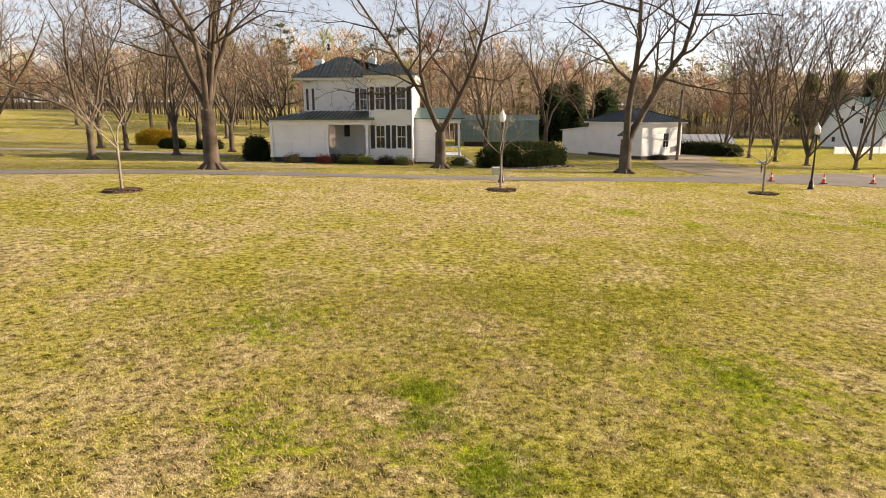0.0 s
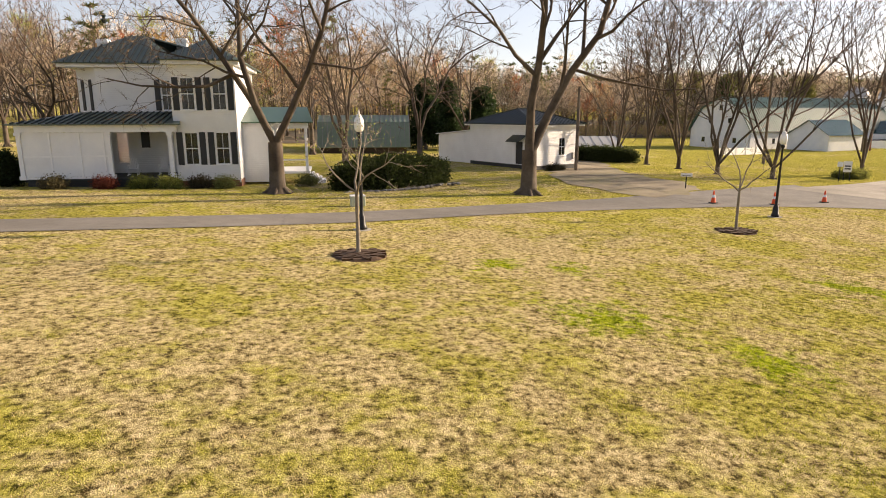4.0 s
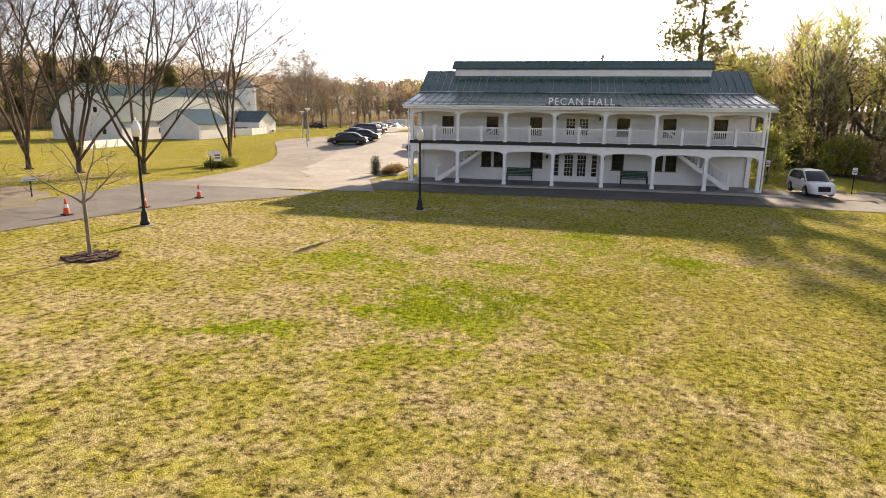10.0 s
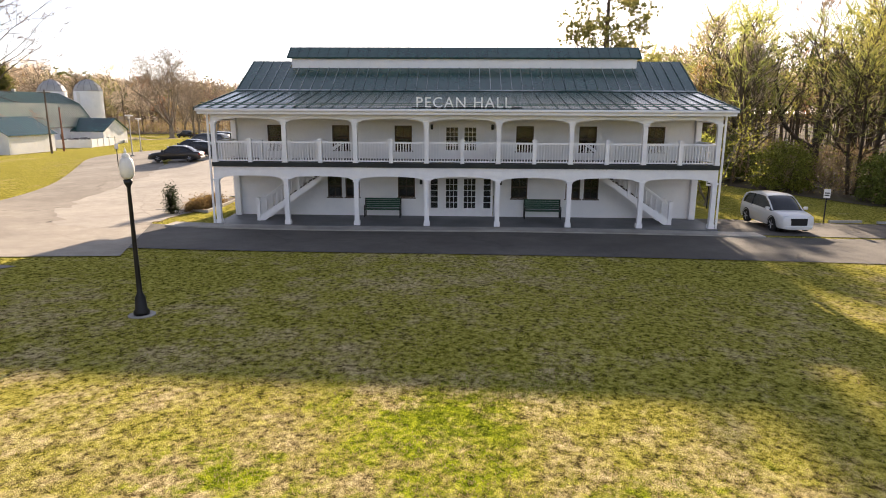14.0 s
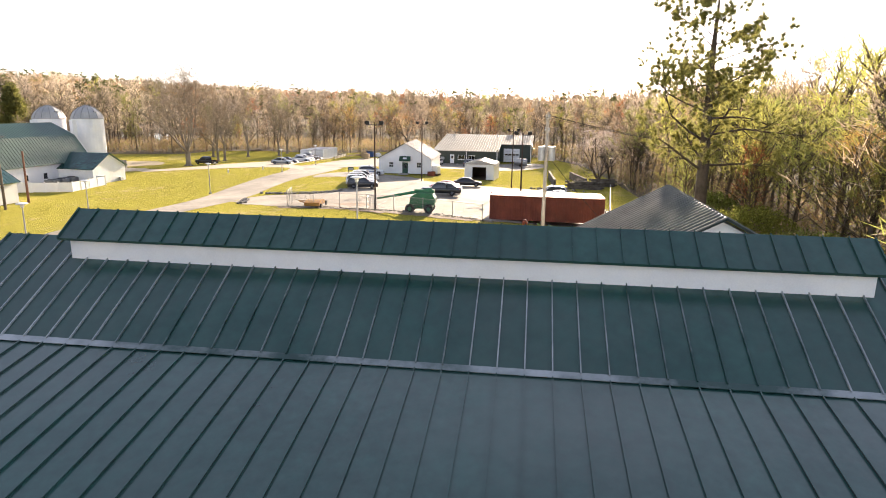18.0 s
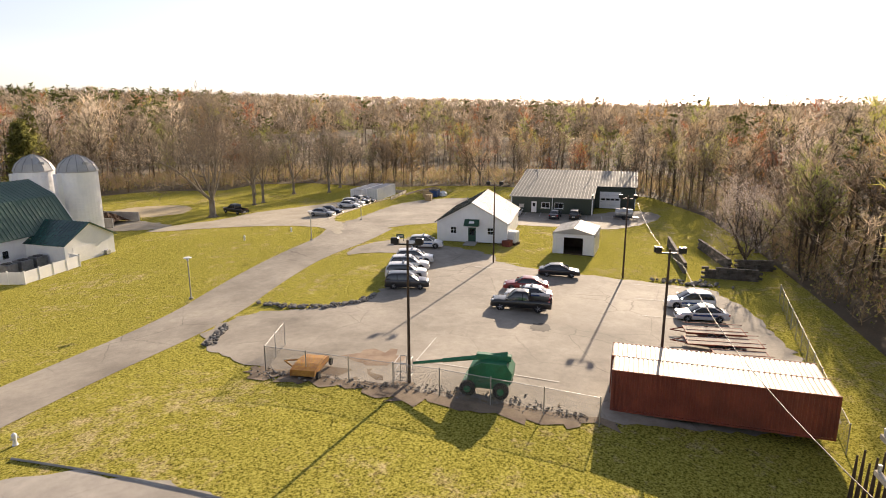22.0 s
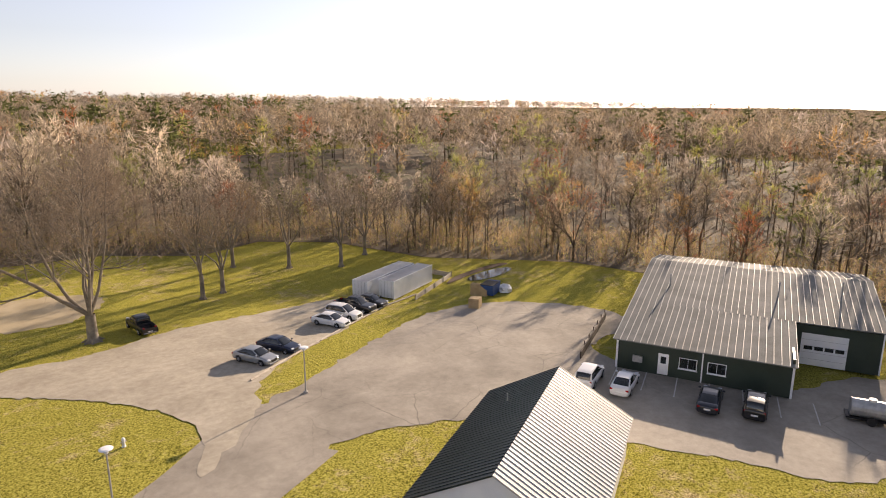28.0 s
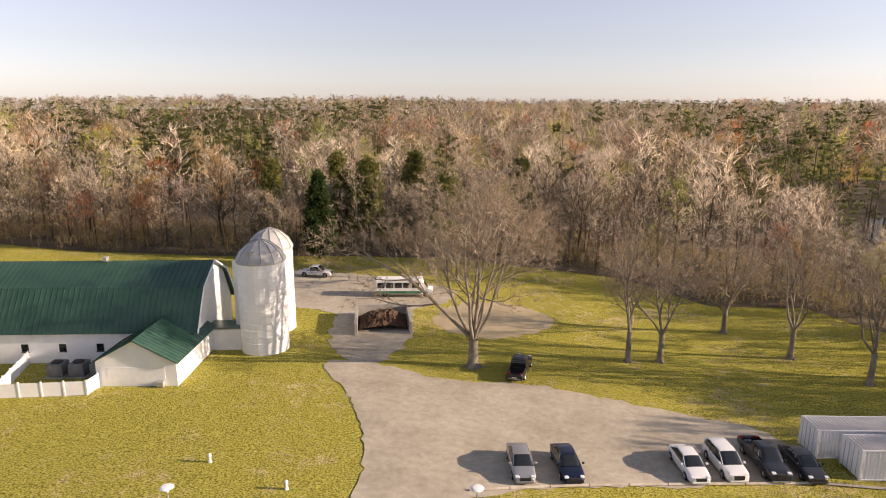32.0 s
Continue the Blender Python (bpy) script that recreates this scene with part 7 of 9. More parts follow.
# ---- woods: one mass of stems, limbs and twigs round the place ----
EDGE = [(52, -60), (66, -14), (72, 4), (84, 12), (97, 18), (112, 21), (124, 26), (150, 33), (176, 41), (205, 52), (226, 66), (229, 90), (228, 112), (216, 135), (214, 158), (204, 170), (190, 168), (178, 180), (150, 187), (128, 185), (100, 178), (70, 174), (44, 172), (36, 140), (10, 118), (-20, 110), (-60, 150), (-120, 200)]


def prisms(a, b, r0, r1):
    """Many thin three-sided tapering stems at once, from a to b."""
    d = b - a
    d = d / np.linalg.norm(d, axis=1)[:, None]
    u = np.cross(d, (0.31, 0.52, 0.79))
    u /= np.linalg.norm(u, axis=1)[:, None]
    w = np.cross(d, u)
    ring = [(math.cos(k), math.sin(k)) for k in (0.0, 2.094, 4.189)]
    v = np.stack([a + (u * c + w * e) * r0 for c, e in ring] + [b + (u * c + w * e) * r1 for c, e in ring], 1)
    f = np.array([(0, 1, 4), (0, 4, 3), (1, 2, 5), (1, 5, 4), (2, 0, 3), (2, 3, 5)])
    return v.reshape(-1, 3), (f[None] + 6 * np.arange(len(a))[:, None, None]).reshape(-1, 3)


def wood_tree(kind, seed, detail):
    """A tree of unit height for the woods: vertices, triangles, and which vertices are crown."""
    r = np.random.default_rng(seed)

    def cone_dirs(d, spread, up):
        d = d + r.normal(0, spread, d.shape) + (0, 0, up)
        return d / np.linalg.norm(d, axis=1)[:, None]
    if kind == "bare":
        bend = r.normal(0, 0.02, (4, 3)) * ((0,), (0.6,), (1.2,), (1.6,))
        stem = np.array([(0, 0, 0), (0, 0, 0.33), (0, 0, 0.66), (0, 0, 0.93)]) + bend * (1, 1, 0)
        nb, ns = (11, 17, 24)[detail], (3, 4, 5)[detail]
        s = np.sort(r.uniform(0.22 if detail else 0.45, 0.93, nb))
        a = np.arange(nb) * 2.4 + r.uniform(0, 1, nb)
        tilt = np.radians(r.uniform(28, 62, nb)) * (1.1 - 0.5 * s)
        d = np.stack([np.cos(a) * np.sin(tilt), np.sin(a) * np.sin(tilt), np.cos(tilt)], 1)
        ln = (0.40 * (1.08 - s) ** 0.6 * r.uniform(0.55, 1.1, nb))[:, None]
        p0 = np.stack([np.interp(s, (0, 0.33, 0.66, 0.93), stem[:, k]) for k in range(3)], 1)
        p1 = p0 + d * ln * 0.5
        d2 = cone_dirs(d, 0.15, 0.35)
        p2 = p1 + d2 * ln * 0.5
        k = np.repeat(np.arange(nb), ns)
        q = r.uniform(0, 1, (nb * ns, 1))
        q0 = np.where(q < 0.4, p0[k] + (p1 - p0)[k] * (0.4 + q), p1[k] + (p2 - p1)[k] * (q - 0.4) / 0.6)
        qd = cone_dirs(d2[k], 0.5, 0.1)
        q1 = q0 + qd * ln[k] * r.uniform(0.25, 0.6, (nb * ns, 1))
        rows = []
        if detail:
            rows.append(prisms(stem[:-1], stem[1:], np.array(((0.0105,), (0.008,), (0.005,))), np.array(((0.008,), (0.005,), (0.0015,)))))
            rows.append(prisms(p0, p1, 0.0036, 0.0026))
        if detail == 2:
            rows.append(prisms(p1, p2, 0.0026, 0.0012))
            rows.append(prisms(q0, q1, 0.0019, 0.0008))
        tips = [(x, y, 1) for x, y in zip(np.r_[q1, p2, (q0 + q1) / 2], np.r_[qd, d2, qd])]
        crown = twig_fans(r, tips, (1, 2, 3)[detail], (0.13, 0.10, 0.08)[detail], (0.0055, 0.0026, 0.0016)[detail], 0.5)
    else:
        nb = (9, 16, 26)[detail]
        s = r.uniform(0.45, 0.98, nb)
        a = r.uniform(0, 6.283, nb)
        rad = 0.20 * (1.12 - s) ** 0.5 * r.uniform(0.4, 1.1, nb)
        p0 = np.stack([0 * s, 0 * s, s], 1)
        d = np.stack([np.cos(a) * rad, np.sin(a) * rad, rad * 0.35], 1)
        rows = [prisms(np.array([(0, 0, 0.0)]), np.array([(0, 0, 0.95)]), 0.012, 0.003)]
        if detail:
            rows.append(prisms(p0, p0 + d, 0.003, 0.001))
        tips = [(x, y, 1) for x, y in zip(np.r_[p0 + d * 0.55, p0 + d], np.r_[d, d] * 6)]
        crown = twig_fans(r, tips, (4, 10, 22)[detail], (0.075, 0.055, 0.045)[detail], (0.014, 0.0065, 0.0035)[detail], 1.0)
    n, vs, fs = 0, [], []
    for v, f in rows:
        vs.append(v)
        fs.append(f + n)
        n += len(v)
    vs.append(crown[0])
    fs.append(crown[1] + n)
    v = np.concatenate(vs)
    wt = np.zeros(len(v))
    wt[n:] = 1
    return v, np.concatenate(fs), wt


def forest():
    rng = np.random.default_rng(101)
    protos = {(k, d): [wood_tree(k, 7 * d + s + (50 if k == "pine" else 0), d) for s in range(8 if k == "bare" else 4)] for k in ("bare", "pine") for d in (0, 1, 2)}
    poly = np.array([site(x, y) for x, y in EDGE])

    def inside_clearing(p):
        x, y = p[:, 0], p[:, 1]
        full = np.r_[poly, [(-400, 100), (-400, -60)]]
        c = np.zeros(len(p), bool)
        for (x0, y0), (x1, y1) in zip(full, np.roll(full, -1, 0)):
            hit = ((y0 > y) != (y1 > y)) & (x < (x1 - x0) * (y - y0) / (y1 - y0 + 1e-9) + x0)
            c ^= hit
        return c

    def edge_distance(p):
        best = np.full(len(p), 1e9)
        for a, b in zip(poly, poly[1:]):
            d = b - a
            t = np.clip(((p - a) @ d) / (d @ d), 0, 1)
            best = np.minimum(best, np.linalg.norm(p - (a + t[:, None] * d), axis=1))
        return best

    # the wood's face, its inside, and the far canopy
    cand = np.r_[rng.uniform((20, -140), (420, 420), (10500, 2)), rng.uniform((-260, 100), (20, 330), (2600, 2))]
    cand = cand[~inside_clearing(cand)]
    ed = edge_distance(cand)
    jobs = []
    for p, e, q in zip(cand, ed, rng.uniform(0, 1, len(cand))):
        if e < 16 and q > 0.97 - 0.25 * (p[1] > 150):
            continue
        if e < 16:
            jobs.append((p, 2 if q < 0.7 and p[0] > 40 else 1, e))
        elif e < 75:
            if q < 0.46:
                jobs.append((p, 1, e))
        elif q < 0.6:
            jobs.append((p, 0, e))
    ring, turn = 250 * (7.0 ** rng.uniform(0, 1, 11000)), rng.uniform(-1.1, 3.6, 11000)
    far = np.stack([160 + ring * np.cos(turn), 80 + ring * np.sin(turn)], 1)
    far = far[(~inside_clearing(far)) & ((far[:, 0] > 420) | (far[:, 1] > 420) | (far[:, 1] < -140) | (far[:, 0] < -240))]
    jobs += [(p, 0, 400) for p in far]
    tint_bare = np.array([(0.55, 0.445, 0.325), (0.42, 0.33, 0.24), (0.62, 0.50, 0.36), (0.51, 0.43, 0.335), (0.55, 0.42, 0.265)])
    special = [(0.40, 0.38, 0.10), (0.34, 0.36, 0.10), (0.42, 0.15, 0.07), (0.46, 0.28, 0.10), (0.56, 0.47, 0.40)]
    trunk_c = np.array((0.17, 0.135, 0.10))
    big = {"near": [], "far": []}
    for p, d, e in jobs:
        # open wet ground with pools and low growth among the trees
        wet = math.exp(-((p[0] - 255) / 42) ** 2 - ((p[1] - 200) / 42) ** 2) + 0.75 * math.exp(-((p[0] - 270) / 48) ** 2 - ((p[1] - 110) / 70) ** 2) + 0.6 * math.exp(-((p[0] - 222) / 24) ** 2 - ((p[1] - 182) / 22) ** 2)
        if rng.uniform() < wet * 0.3:
            continue
        far_off = e >= 400
        grove = noise.noise(Vector((p[0] * 0.011, p[1] * 0.011, 5.0))) + 0.5 * noise.noise(Vector((p[0] * 0.03, p[1] * 0.03, 9.0)))
        k = "pine" if rng.uniform() < (0.55 if grove > 0.16 else 0.06) * (0.25 if e < 30 else 1.0) else "bare"
        v, f, wt = protos[(k, d)][rng.integers(0, 8 if k == "bare" else 4)]
        h = rng.uniform(14, 23) * (0.66 if e < 7 else 0.88 if e < 18 else 1.0) * (1.12 if k == "pine" else 1.0) * (1 - 0.55 * min(1.0, wet))
        if far_off:
            h = rng.uniform(16, 21)
        wd = h * rng.uniform(0.85, 1.3) * (1.7 if far_off else 1.2)
        a = rng.uniform(0, 6.283)
        c, s = math.cos(a), math.sin(a)
        vv = np.stack([(v[:, 0] * c - v[:, 1] * s) * wd + p[0], (v[:, 0] * s + v[:, 1] * c) * wd + p[1], v[:, 2] * h + float(ground_z(p[0], p[1])) - 0.1], 1)
        leafy = k == "pine"
        if leafy:
            col = np.array((0.12, 0.13, 0.045)) * rng.uniform(0.6, 1.4)
        elif rng.uniform() < 0.62 and p[1] < 45 and p[0] < 150 and e < 60:
            col, leafy = np.array(special[rng.integers(0, 2)]) * rng.uniform(0.9, 1.4), True
        elif rng.uniform() < (0.24 if e < 120 else 0.09):
            col, leafy = np.array(special[rng.integers(0, 5)]), True
        else:
            col = tint_bare[rng.integers(0, 5)] * rng.uniform(0.55, 1.2) * (0.78 if e > 75 or wet > 0.35 else 1.0)
            if p[1] > 150 and e < 34 and rng.uniform() < 0.6:   # pale sycamores along the northern edge
                col = np.array((0.70, 0.59, 0.45)) * rng.uniform(0.85, 1.15)
        tt = np.where(wt[:, None] > 0, col, trunk_c)
        big["far" if far_off or d == 0 else "near"].append((vv, f, tt, leafy))
    for key, rows in big.items():
        n, vs, fs, ts, slot = 0, [], [], [], []
        for vv, f, tt, leafy in rows:
            vs.append(vv.astype(np.float32))
            fs.append(f + n)
            ts.append(tt)
            slot.append(np.full(len(f), int(leafy), np.int32))
            n += len(vv)
        me = raw_mesh("woodland", np.concatenate(vs), np.concatenate(fs), np.concatenate(ts))
        me.materials.append(WOOD_TWIG)
        me.materials.append(LEAF)
        me.polygons.foreach_set("material_index", np.concatenate(slot))
        ob = link(me, "woodland_" + key, None)
        tagged(ob, "bare brown early-spring woods with scattered pines" if key == "near" else "distant brown and dark green woods to the horizon", "woods", kind="stuff")
    # undergrowth along the edge
    q = rng.uniform((40, -30), (270, 220), (27000, 2))
    q = q[~inside_clearing(q)]
    e = edge_distance(q)
    q = q[(e < 24) & (rng.uniform(0, 1, len(q)) < 0.85)]
    tips = [(np.array((x, y, float(ground_z(x, y)) + rng.uniform(0.2, 3.0))), np.array((0, 0, 1.0)), 1) for x, y in q for _ in range(2)]
    v, f = twig_fans(rng, tips, 12, 1.7, 0.022)
    lv, lf = leaf_cloud(rng, tips, 9, 0.7, 0.13)
    cols = np.array([(0.48, 0.36, 0.23), (0.38, 0.28, 0.15), (0.48, 0.44, 0.12), (0.32, 0.33, 0.08)])
    t1 = np.repeat(cols[rng.integers(0, 2, len(v) // 3)], 3, 0)
    t2 = np.repeat(cols[rng.integers(0, 4, len(lv) // 3)], 3, 0)
    ob = link(raw_mesh("undergrowth", np.r_[v, lv], np.r_[f, lf + len(v)], np.r_[t1, t2]), "undergrowth", LEAF)
    tagged(ob, "tangled brown undergrowth along the wood's edge", "undergrowth", kind="stuff")


forest()

# ---- woodland floor, ponds ----
draped("woodland_floor", np.array(EDGE[:-2] + [(36, 330), (330, 330), (480, 330), (480, -160), (60, -160)]), surface("leaf_litter", (0.075, 0.054, 0.032), (0.13, 0.098, 0.056), 0.15, 1.0, fine=4.0, bump=0.8, dirt=(0.13, 0.14, 0.04), dirt_amount=0.6), 0.06, "brown leaf litter under the woods", "woodland floor", cell=14.0)
draped("pond", smooth_outline([(207, 118), (213, 116.5), (219, 117.5), (217, 120), (209, 120.5)], 2), WATER, 0.12, "small muddy pond on the grass", "pond")
draped("pond_bank", smooth_outline([(203, 120), (208, 122.5), (220, 122), (221, 119.5), (214, 121), (208, 120.6)], 2), MULCH, 0.13, "dark earth bank of the pond", "bank")
for i, (x, y, a, b) in enumerate(((250, 232, 18, 24), (243, 200, 9, 8), (228, 190, 8, 4))):
    draped("marsh_pool", [(x + a * math.cos(k * 0.524), y + b * math.sin(k * 0.524)) for k in range(12)], WATER, 0.25, "still pool among the trees", "water")


# ---- lamp posts ----
def post_lamp(x, y, group="lawn lamp posts"):
    t = thing("street_lamp", pose(x, y, 0), "black cast post lamp with clear acorn lantern", "lamp", group)
    bm = lathe(bmesh.new(), [(0.34, 0.0), (0.34, 0.03), (0.02, 0.04)], 14)
    part("footing", bm, CONCRETE, t)
    part("post", lathe(bmesh.new(), [(0.20, 0.04), (0.20, 0.12), (0.15, 0.2), (0.13, 0.5), (0.07, 0.62), (0.065, 0.9), (0.045, 3.35), (0.06, 3.4), (0.10, 3.47), (0.11, 3.55), (0.06, 3.58)], 14), BLACK, t, smooth=True)
    part("lantern_glass", lathe(bmesh.new(), [(0.09, 3.58), (0.16, 3.66), (0.185, 3.85), (0.15, 4.05), (0.08, 4.13)], 14), CREAM, t, "pale ribbed lantern globe", smooth=True)
    part("finial", lathe(bmesh.new(), [(0.10, 4.13), (0.08, 4.19), (0.03, 4.22), (0.035, 4.27), (0.006, 4.36)], 10), CREAM, t)


for x, y in ((3.5, 37.4), (24.3, 41.2), (35.3, 34.3)):
    post_lamp(x, y)


def disc_lamp(x, y, h=4.3, group="white yard lamps"):
    t = thing("yard_lamp", pose(x, y, 0), "slim white pole lamp with flat disc head", "lamp", group)
    part("base", lathe(bmesh.new(), [(0.22, 0.0), (0.22, 0.18), (0.1, 0.22)], 10), CONCRETE, t)
    part("pole", lathe(bmesh.new(), [(0.07, 0.2), (0.05, h - 0.35)], 8), GALV, t)
    part("cap", lathe(bmesh.new(), [(0.06, h - 0.36), (0.12, h - 0.3), (0.13, h - 0.12), (0.1, h - 0.1)], 12), CREAM, t)
    part("disc", lathe(bmesh.new(), [(0.12, h - 0.12), (0.40, h - 0.06), (0.42, h - 0.02), (0.3, h + 0.04), (0.02, h + 0.06)], 16), WHITE, t, "flat white lamp disc")


for x, y, h in ((83.0, 47.4, 6.9), (92.4, 86.6, 4.4), (118.0, 92.9, 4.4), (164.8, 104.9, 4.3), (76.3, 73.2, 4.3), (146, 100.3, 4.3)):
    disc_lamp(x, y, h)


def flood_pole(x, y, h, turn):
    t = thing("floodlight_pole", pose(x, y, 0, 0, 0, turn), "tall dark pole with two floodlights", "lamp", "yard floodlights")
    part("pole", lathe(bmesh.new(), [(0.11, 0), (0.075, h)], 10), DARK_WOOD, t)
    part("crossarm", boxes((-0.9, -0.05, h - 0.35, 0.9, 0.05, h - 0.25)), BLACK, t)
    for s in (-0.8, 0.8):
        part("floodlight", boxes((s - 0.25, -0.28, h - 0.25, s + 0.25, 0.1, h + 0.15), bevel=0.04), BLACK, t)


for x, y, h in ((109.6, 60.2, 9.9), (148.0, 71.2, 10.2), (150.6, 55.0, 9.8), (120.3, 45.3, 10.0)):
    flood_pole(x, y, h, -70)


def utility_pole(x, y, h, mat, label, arms, turn, cans=0):
    t = thing("utility_pole", pose(x, y, 0, 0, 0, turn), label, "pole", "utility poles")
    part("pole", lathe(bmesh.new(), [(0.17, 0), (0.11, h)], 10), mat, t)
    for k in range(arms):
        z = h - 0.4 - 0.9 * k
        part("crossarm", boxes((-1.2, -0.06, z - 0.06, 1.2, 0.06, z + 0.06)), mat, t)
        for s in (-1.1, -0.55, 0.55, 1.1):
            part("insulator", tube(bmesh.new(), (s, 0, z + 0.06), (s, 0, z + 0.24), 0.04, 0.05, n=8), GALV, t)
    for k in range(cans):
        a = k * 2.1
        part("transformer", tube(bmesh.new(), (0.42 * math.cos(a), 0.42 * math.sin(a), h - 3.4), (0.42 * math.cos(a), 0.42 * math.sin(a), h - 2.4), 0.25, n=14), GALV, t, "grey transformer can")
    return t


utility_pole(90.9, 35.7, 12.3, POLE_GREY, "grey weathered utility pole with three transformer cans", 2, 20, 3)
utility_pole(24.6, 66.2, 7.2, POLE_WOOD, "dark wooden pole beside the white shed", 0, 0)
utility_pole(103.2, 112.2, 7.0, BRICK, "thick brown post by the barn annex", 0, 0)
utility_pole(97.5, 108.5, 9.5, POLE_WOOD, "dark utility pole by the barn", 1, 10)
utility_pole(52.5, 78.0, 11.0, POLE_WOOD, "dark utility pole before the barn", 1, 40)


def wire(points, label):
    w = Wood()
    for a, b in zip(points, points[1:]):
        a, b = Vector(a), Vector(b)
        sag = (b - a).length * 0.12
        w.limb([np.array(a.lerp(b, k / 12) - Vector((0, 0, sag * k / 12 * (1 - k / 12)))) for k in range(13)], [0.018] * 13, 4)
    v, f = w.arrays()
    tagged(link(raw_mesh("overhead_wire", v, f), "overhead_wire", BLACK), label, "cable")


ux, uy = site(90.9, 35.7)
uz = float(ground_z(ux, uy)) + 12.0
for k, (dx, dz) in enumerate(((-1.1, 0), (0.0, 0.1), (1.1, 0), (0, -2.2))):
    wire([(ux + dx, uy, uz + dz), (ux + 62, uy - 26 + dx * 2, uz - 2.2 + dz)], "thin dark overhead wire to the woods")
wire([(ux, uy, uz - 1.5), (119.5, 46.5, 8.6), (150, 56.5, 8.0)], "slack wire along the yard's lamps")
wire([(ux, uy, uz - 2.6), (99, 31, 0.3)], "guy wire of the utility pole")


# ---- small things on the lawn and drive ----
def cone(x, y):
    t = thing("traffic_cone", pose(x, y, 0.05), "orange traffic cone with white collar on the road edge", "cone", "traffic cones")
    part("base", boxes((-0.19, -0.19, 0.0, 0.19, 0.19, 0.04), bevel=0.01), TYRE, t)
    part("body", lathe(bmesh.new(), [(0.14, 0.04), (0.10, 0.3), (0.095, 0.32)], 12), ORANGE, t)
    part("collar", lathe(bmesh.new(), [(0.096, 0.32), (0.072, 0.47)], 12), SIGN_WHITE, t)
    part("tip", lathe(bmesh.new(), [(0.07, 0.47), (0.035, 0.71)], 12), ORANGE, t)


for x, y in ((24.1, 45.9), (27.6, 45.3), (31.8, 46.2)):
    cone(x, y)


def sign(x, y, turn, w, h, z, mat, label, post=BLACK, bars=0, double=False):
    t = thing("sign_post", pose(x, y, 0, 0, 0, turn), label, "sign")
    for s in ((-w / 2 + 0.08, w / 2 - 0.08) if double else (0,)):
        part("post", boxes((s - 0.035, -0.035, 0, s + 0.035, 0.035, z + h * 0.9)), post, t)
    p = part("panel", boxes((-w / 2, -0.06, z, w / 2, -0.036, z + h), bevel=0.006), mat, t)
    for k in range(bars):
        part("text_bar", boxes((-w * 0.36, -0.066, z + h * (0.25 + 0.5 * k / max(1, bars)), w * 0.36, -0.061, z + h * (0.25 + 0.5 * k / max(1, bars)) + h * 0.12)), DARK_PAINT if mat is SIGN_WHITE else SIGN_WHITE, p)


sign(26.9, 53.0, -30, 0.75, 0.22, 0.85, SIGN_WHITE, "small white arrow sign on a dark post", bars=1)
sign(45.5, 58.8, -40, 0.6, 0.9, 0.7, SIGN_WHITE, "small white notice on dark posts", double=True, bars=2)
sign(44.2, 58.2, -40, 0.4, 0.4, 1.2, SIGN_WHITE, "white octagonal sign seen on a post")
sign(60.9, 10.4, -100, 0.32, 0.5, 1.5, SIGN_WHITE, "white and blue parking sign on a thin post", bars=2)
sign(65.5, 15.8, -100, 0.32, 0.5, 1.5, SIGN_WHITE, "white and blue parking sign on a thin post", bars=2)
sign(62.3, 4.6, -100, 0.32, 0.5, 1.5, SIGN_WHITE, "white and blue parking sign on a thin post", bars=2)
sign(152.0, 88.3, -60, 1.1, 0.6, 0.5, SIGN_GREEN, "dark green notice board before the office", double=True, bars=2)
sign(67.5, 66.8, -40, 0.3, 0.45, 1.6, SIGN_WHITE, "small white sign by the lot entrance")


def utility_box():
    t = thing("utility_box", pose(3.9, 45.0, 0, 0, 0, 5), "pale green metal utility box on the verge", "box")
    part("cabinet", boxes((-0.35, -0.25, 0, 0.35, 0.25, 0.5), bevel=0.03), surface("pale_green_paint", (0.42, 0.45, 0.33), (0.50, 0.52, 0.40), 2, 0.6), t)
    part("lid", boxes((-0.37, -0.27, 0.5, 0.37, 0.27, 0.55), bevel=0.015), WHITE, t)


utility_box()


def bush(name, x, y, lx, ly, h, seed, label, tint, turn=0.0, count=260, leaf=0.07, group=""):
    """A clipped or loose shrub: a filled uneven mound of small leaves on stems."""
    rng = np.random.default_rng(seed)
    t = thing(name, pose(x, y, 0, 0, 0, turn), label, "shrub", group)
    w, tips = Wood(), []
    n = max(8, int(count * lx * ly / 4))
    for i in range(n):
        a, r = rng.uniform(0, 6.283), rng.uniform(0, 1) ** 0.5
        px, py = math.cos(a) * r * lx / 2, math.sin(a) * r * ly / 2
        top = h * (1 - 0.35 * r ** 3) * rng.uniform(0.75, 1.06)
        tips += [(np.array((px, py, top * q)), np.array((0, 0, 1.0)), 1) for q in (0.25, 0.6, 1.0)]
        if i % 5 == 0:
            w.limb([np.array((px * 0.5, py * 0.5, 0)), np.array((px, py, top * 0.9))], [0.025, 0.008], 4)
    v, f = w.arrays()
    tagged(link(raw_mesh("stems", v, f), "stems", BARK, t), kind="stuff")
    v, f = leaf_cloud(rng, tips, 16, 0.16, leaf)
    v[:, 2] = np.maximum(v[:, 2], 0.0)
    tt = np.tile(tint, (len(v), 1)) * np.repeat(rng.uniform(0.6, 1.45, (len(v) // 3, 1)), 3, 0)
    link(raw_mesh("foliage", v, f, tt), "foliage", LEAF, t)


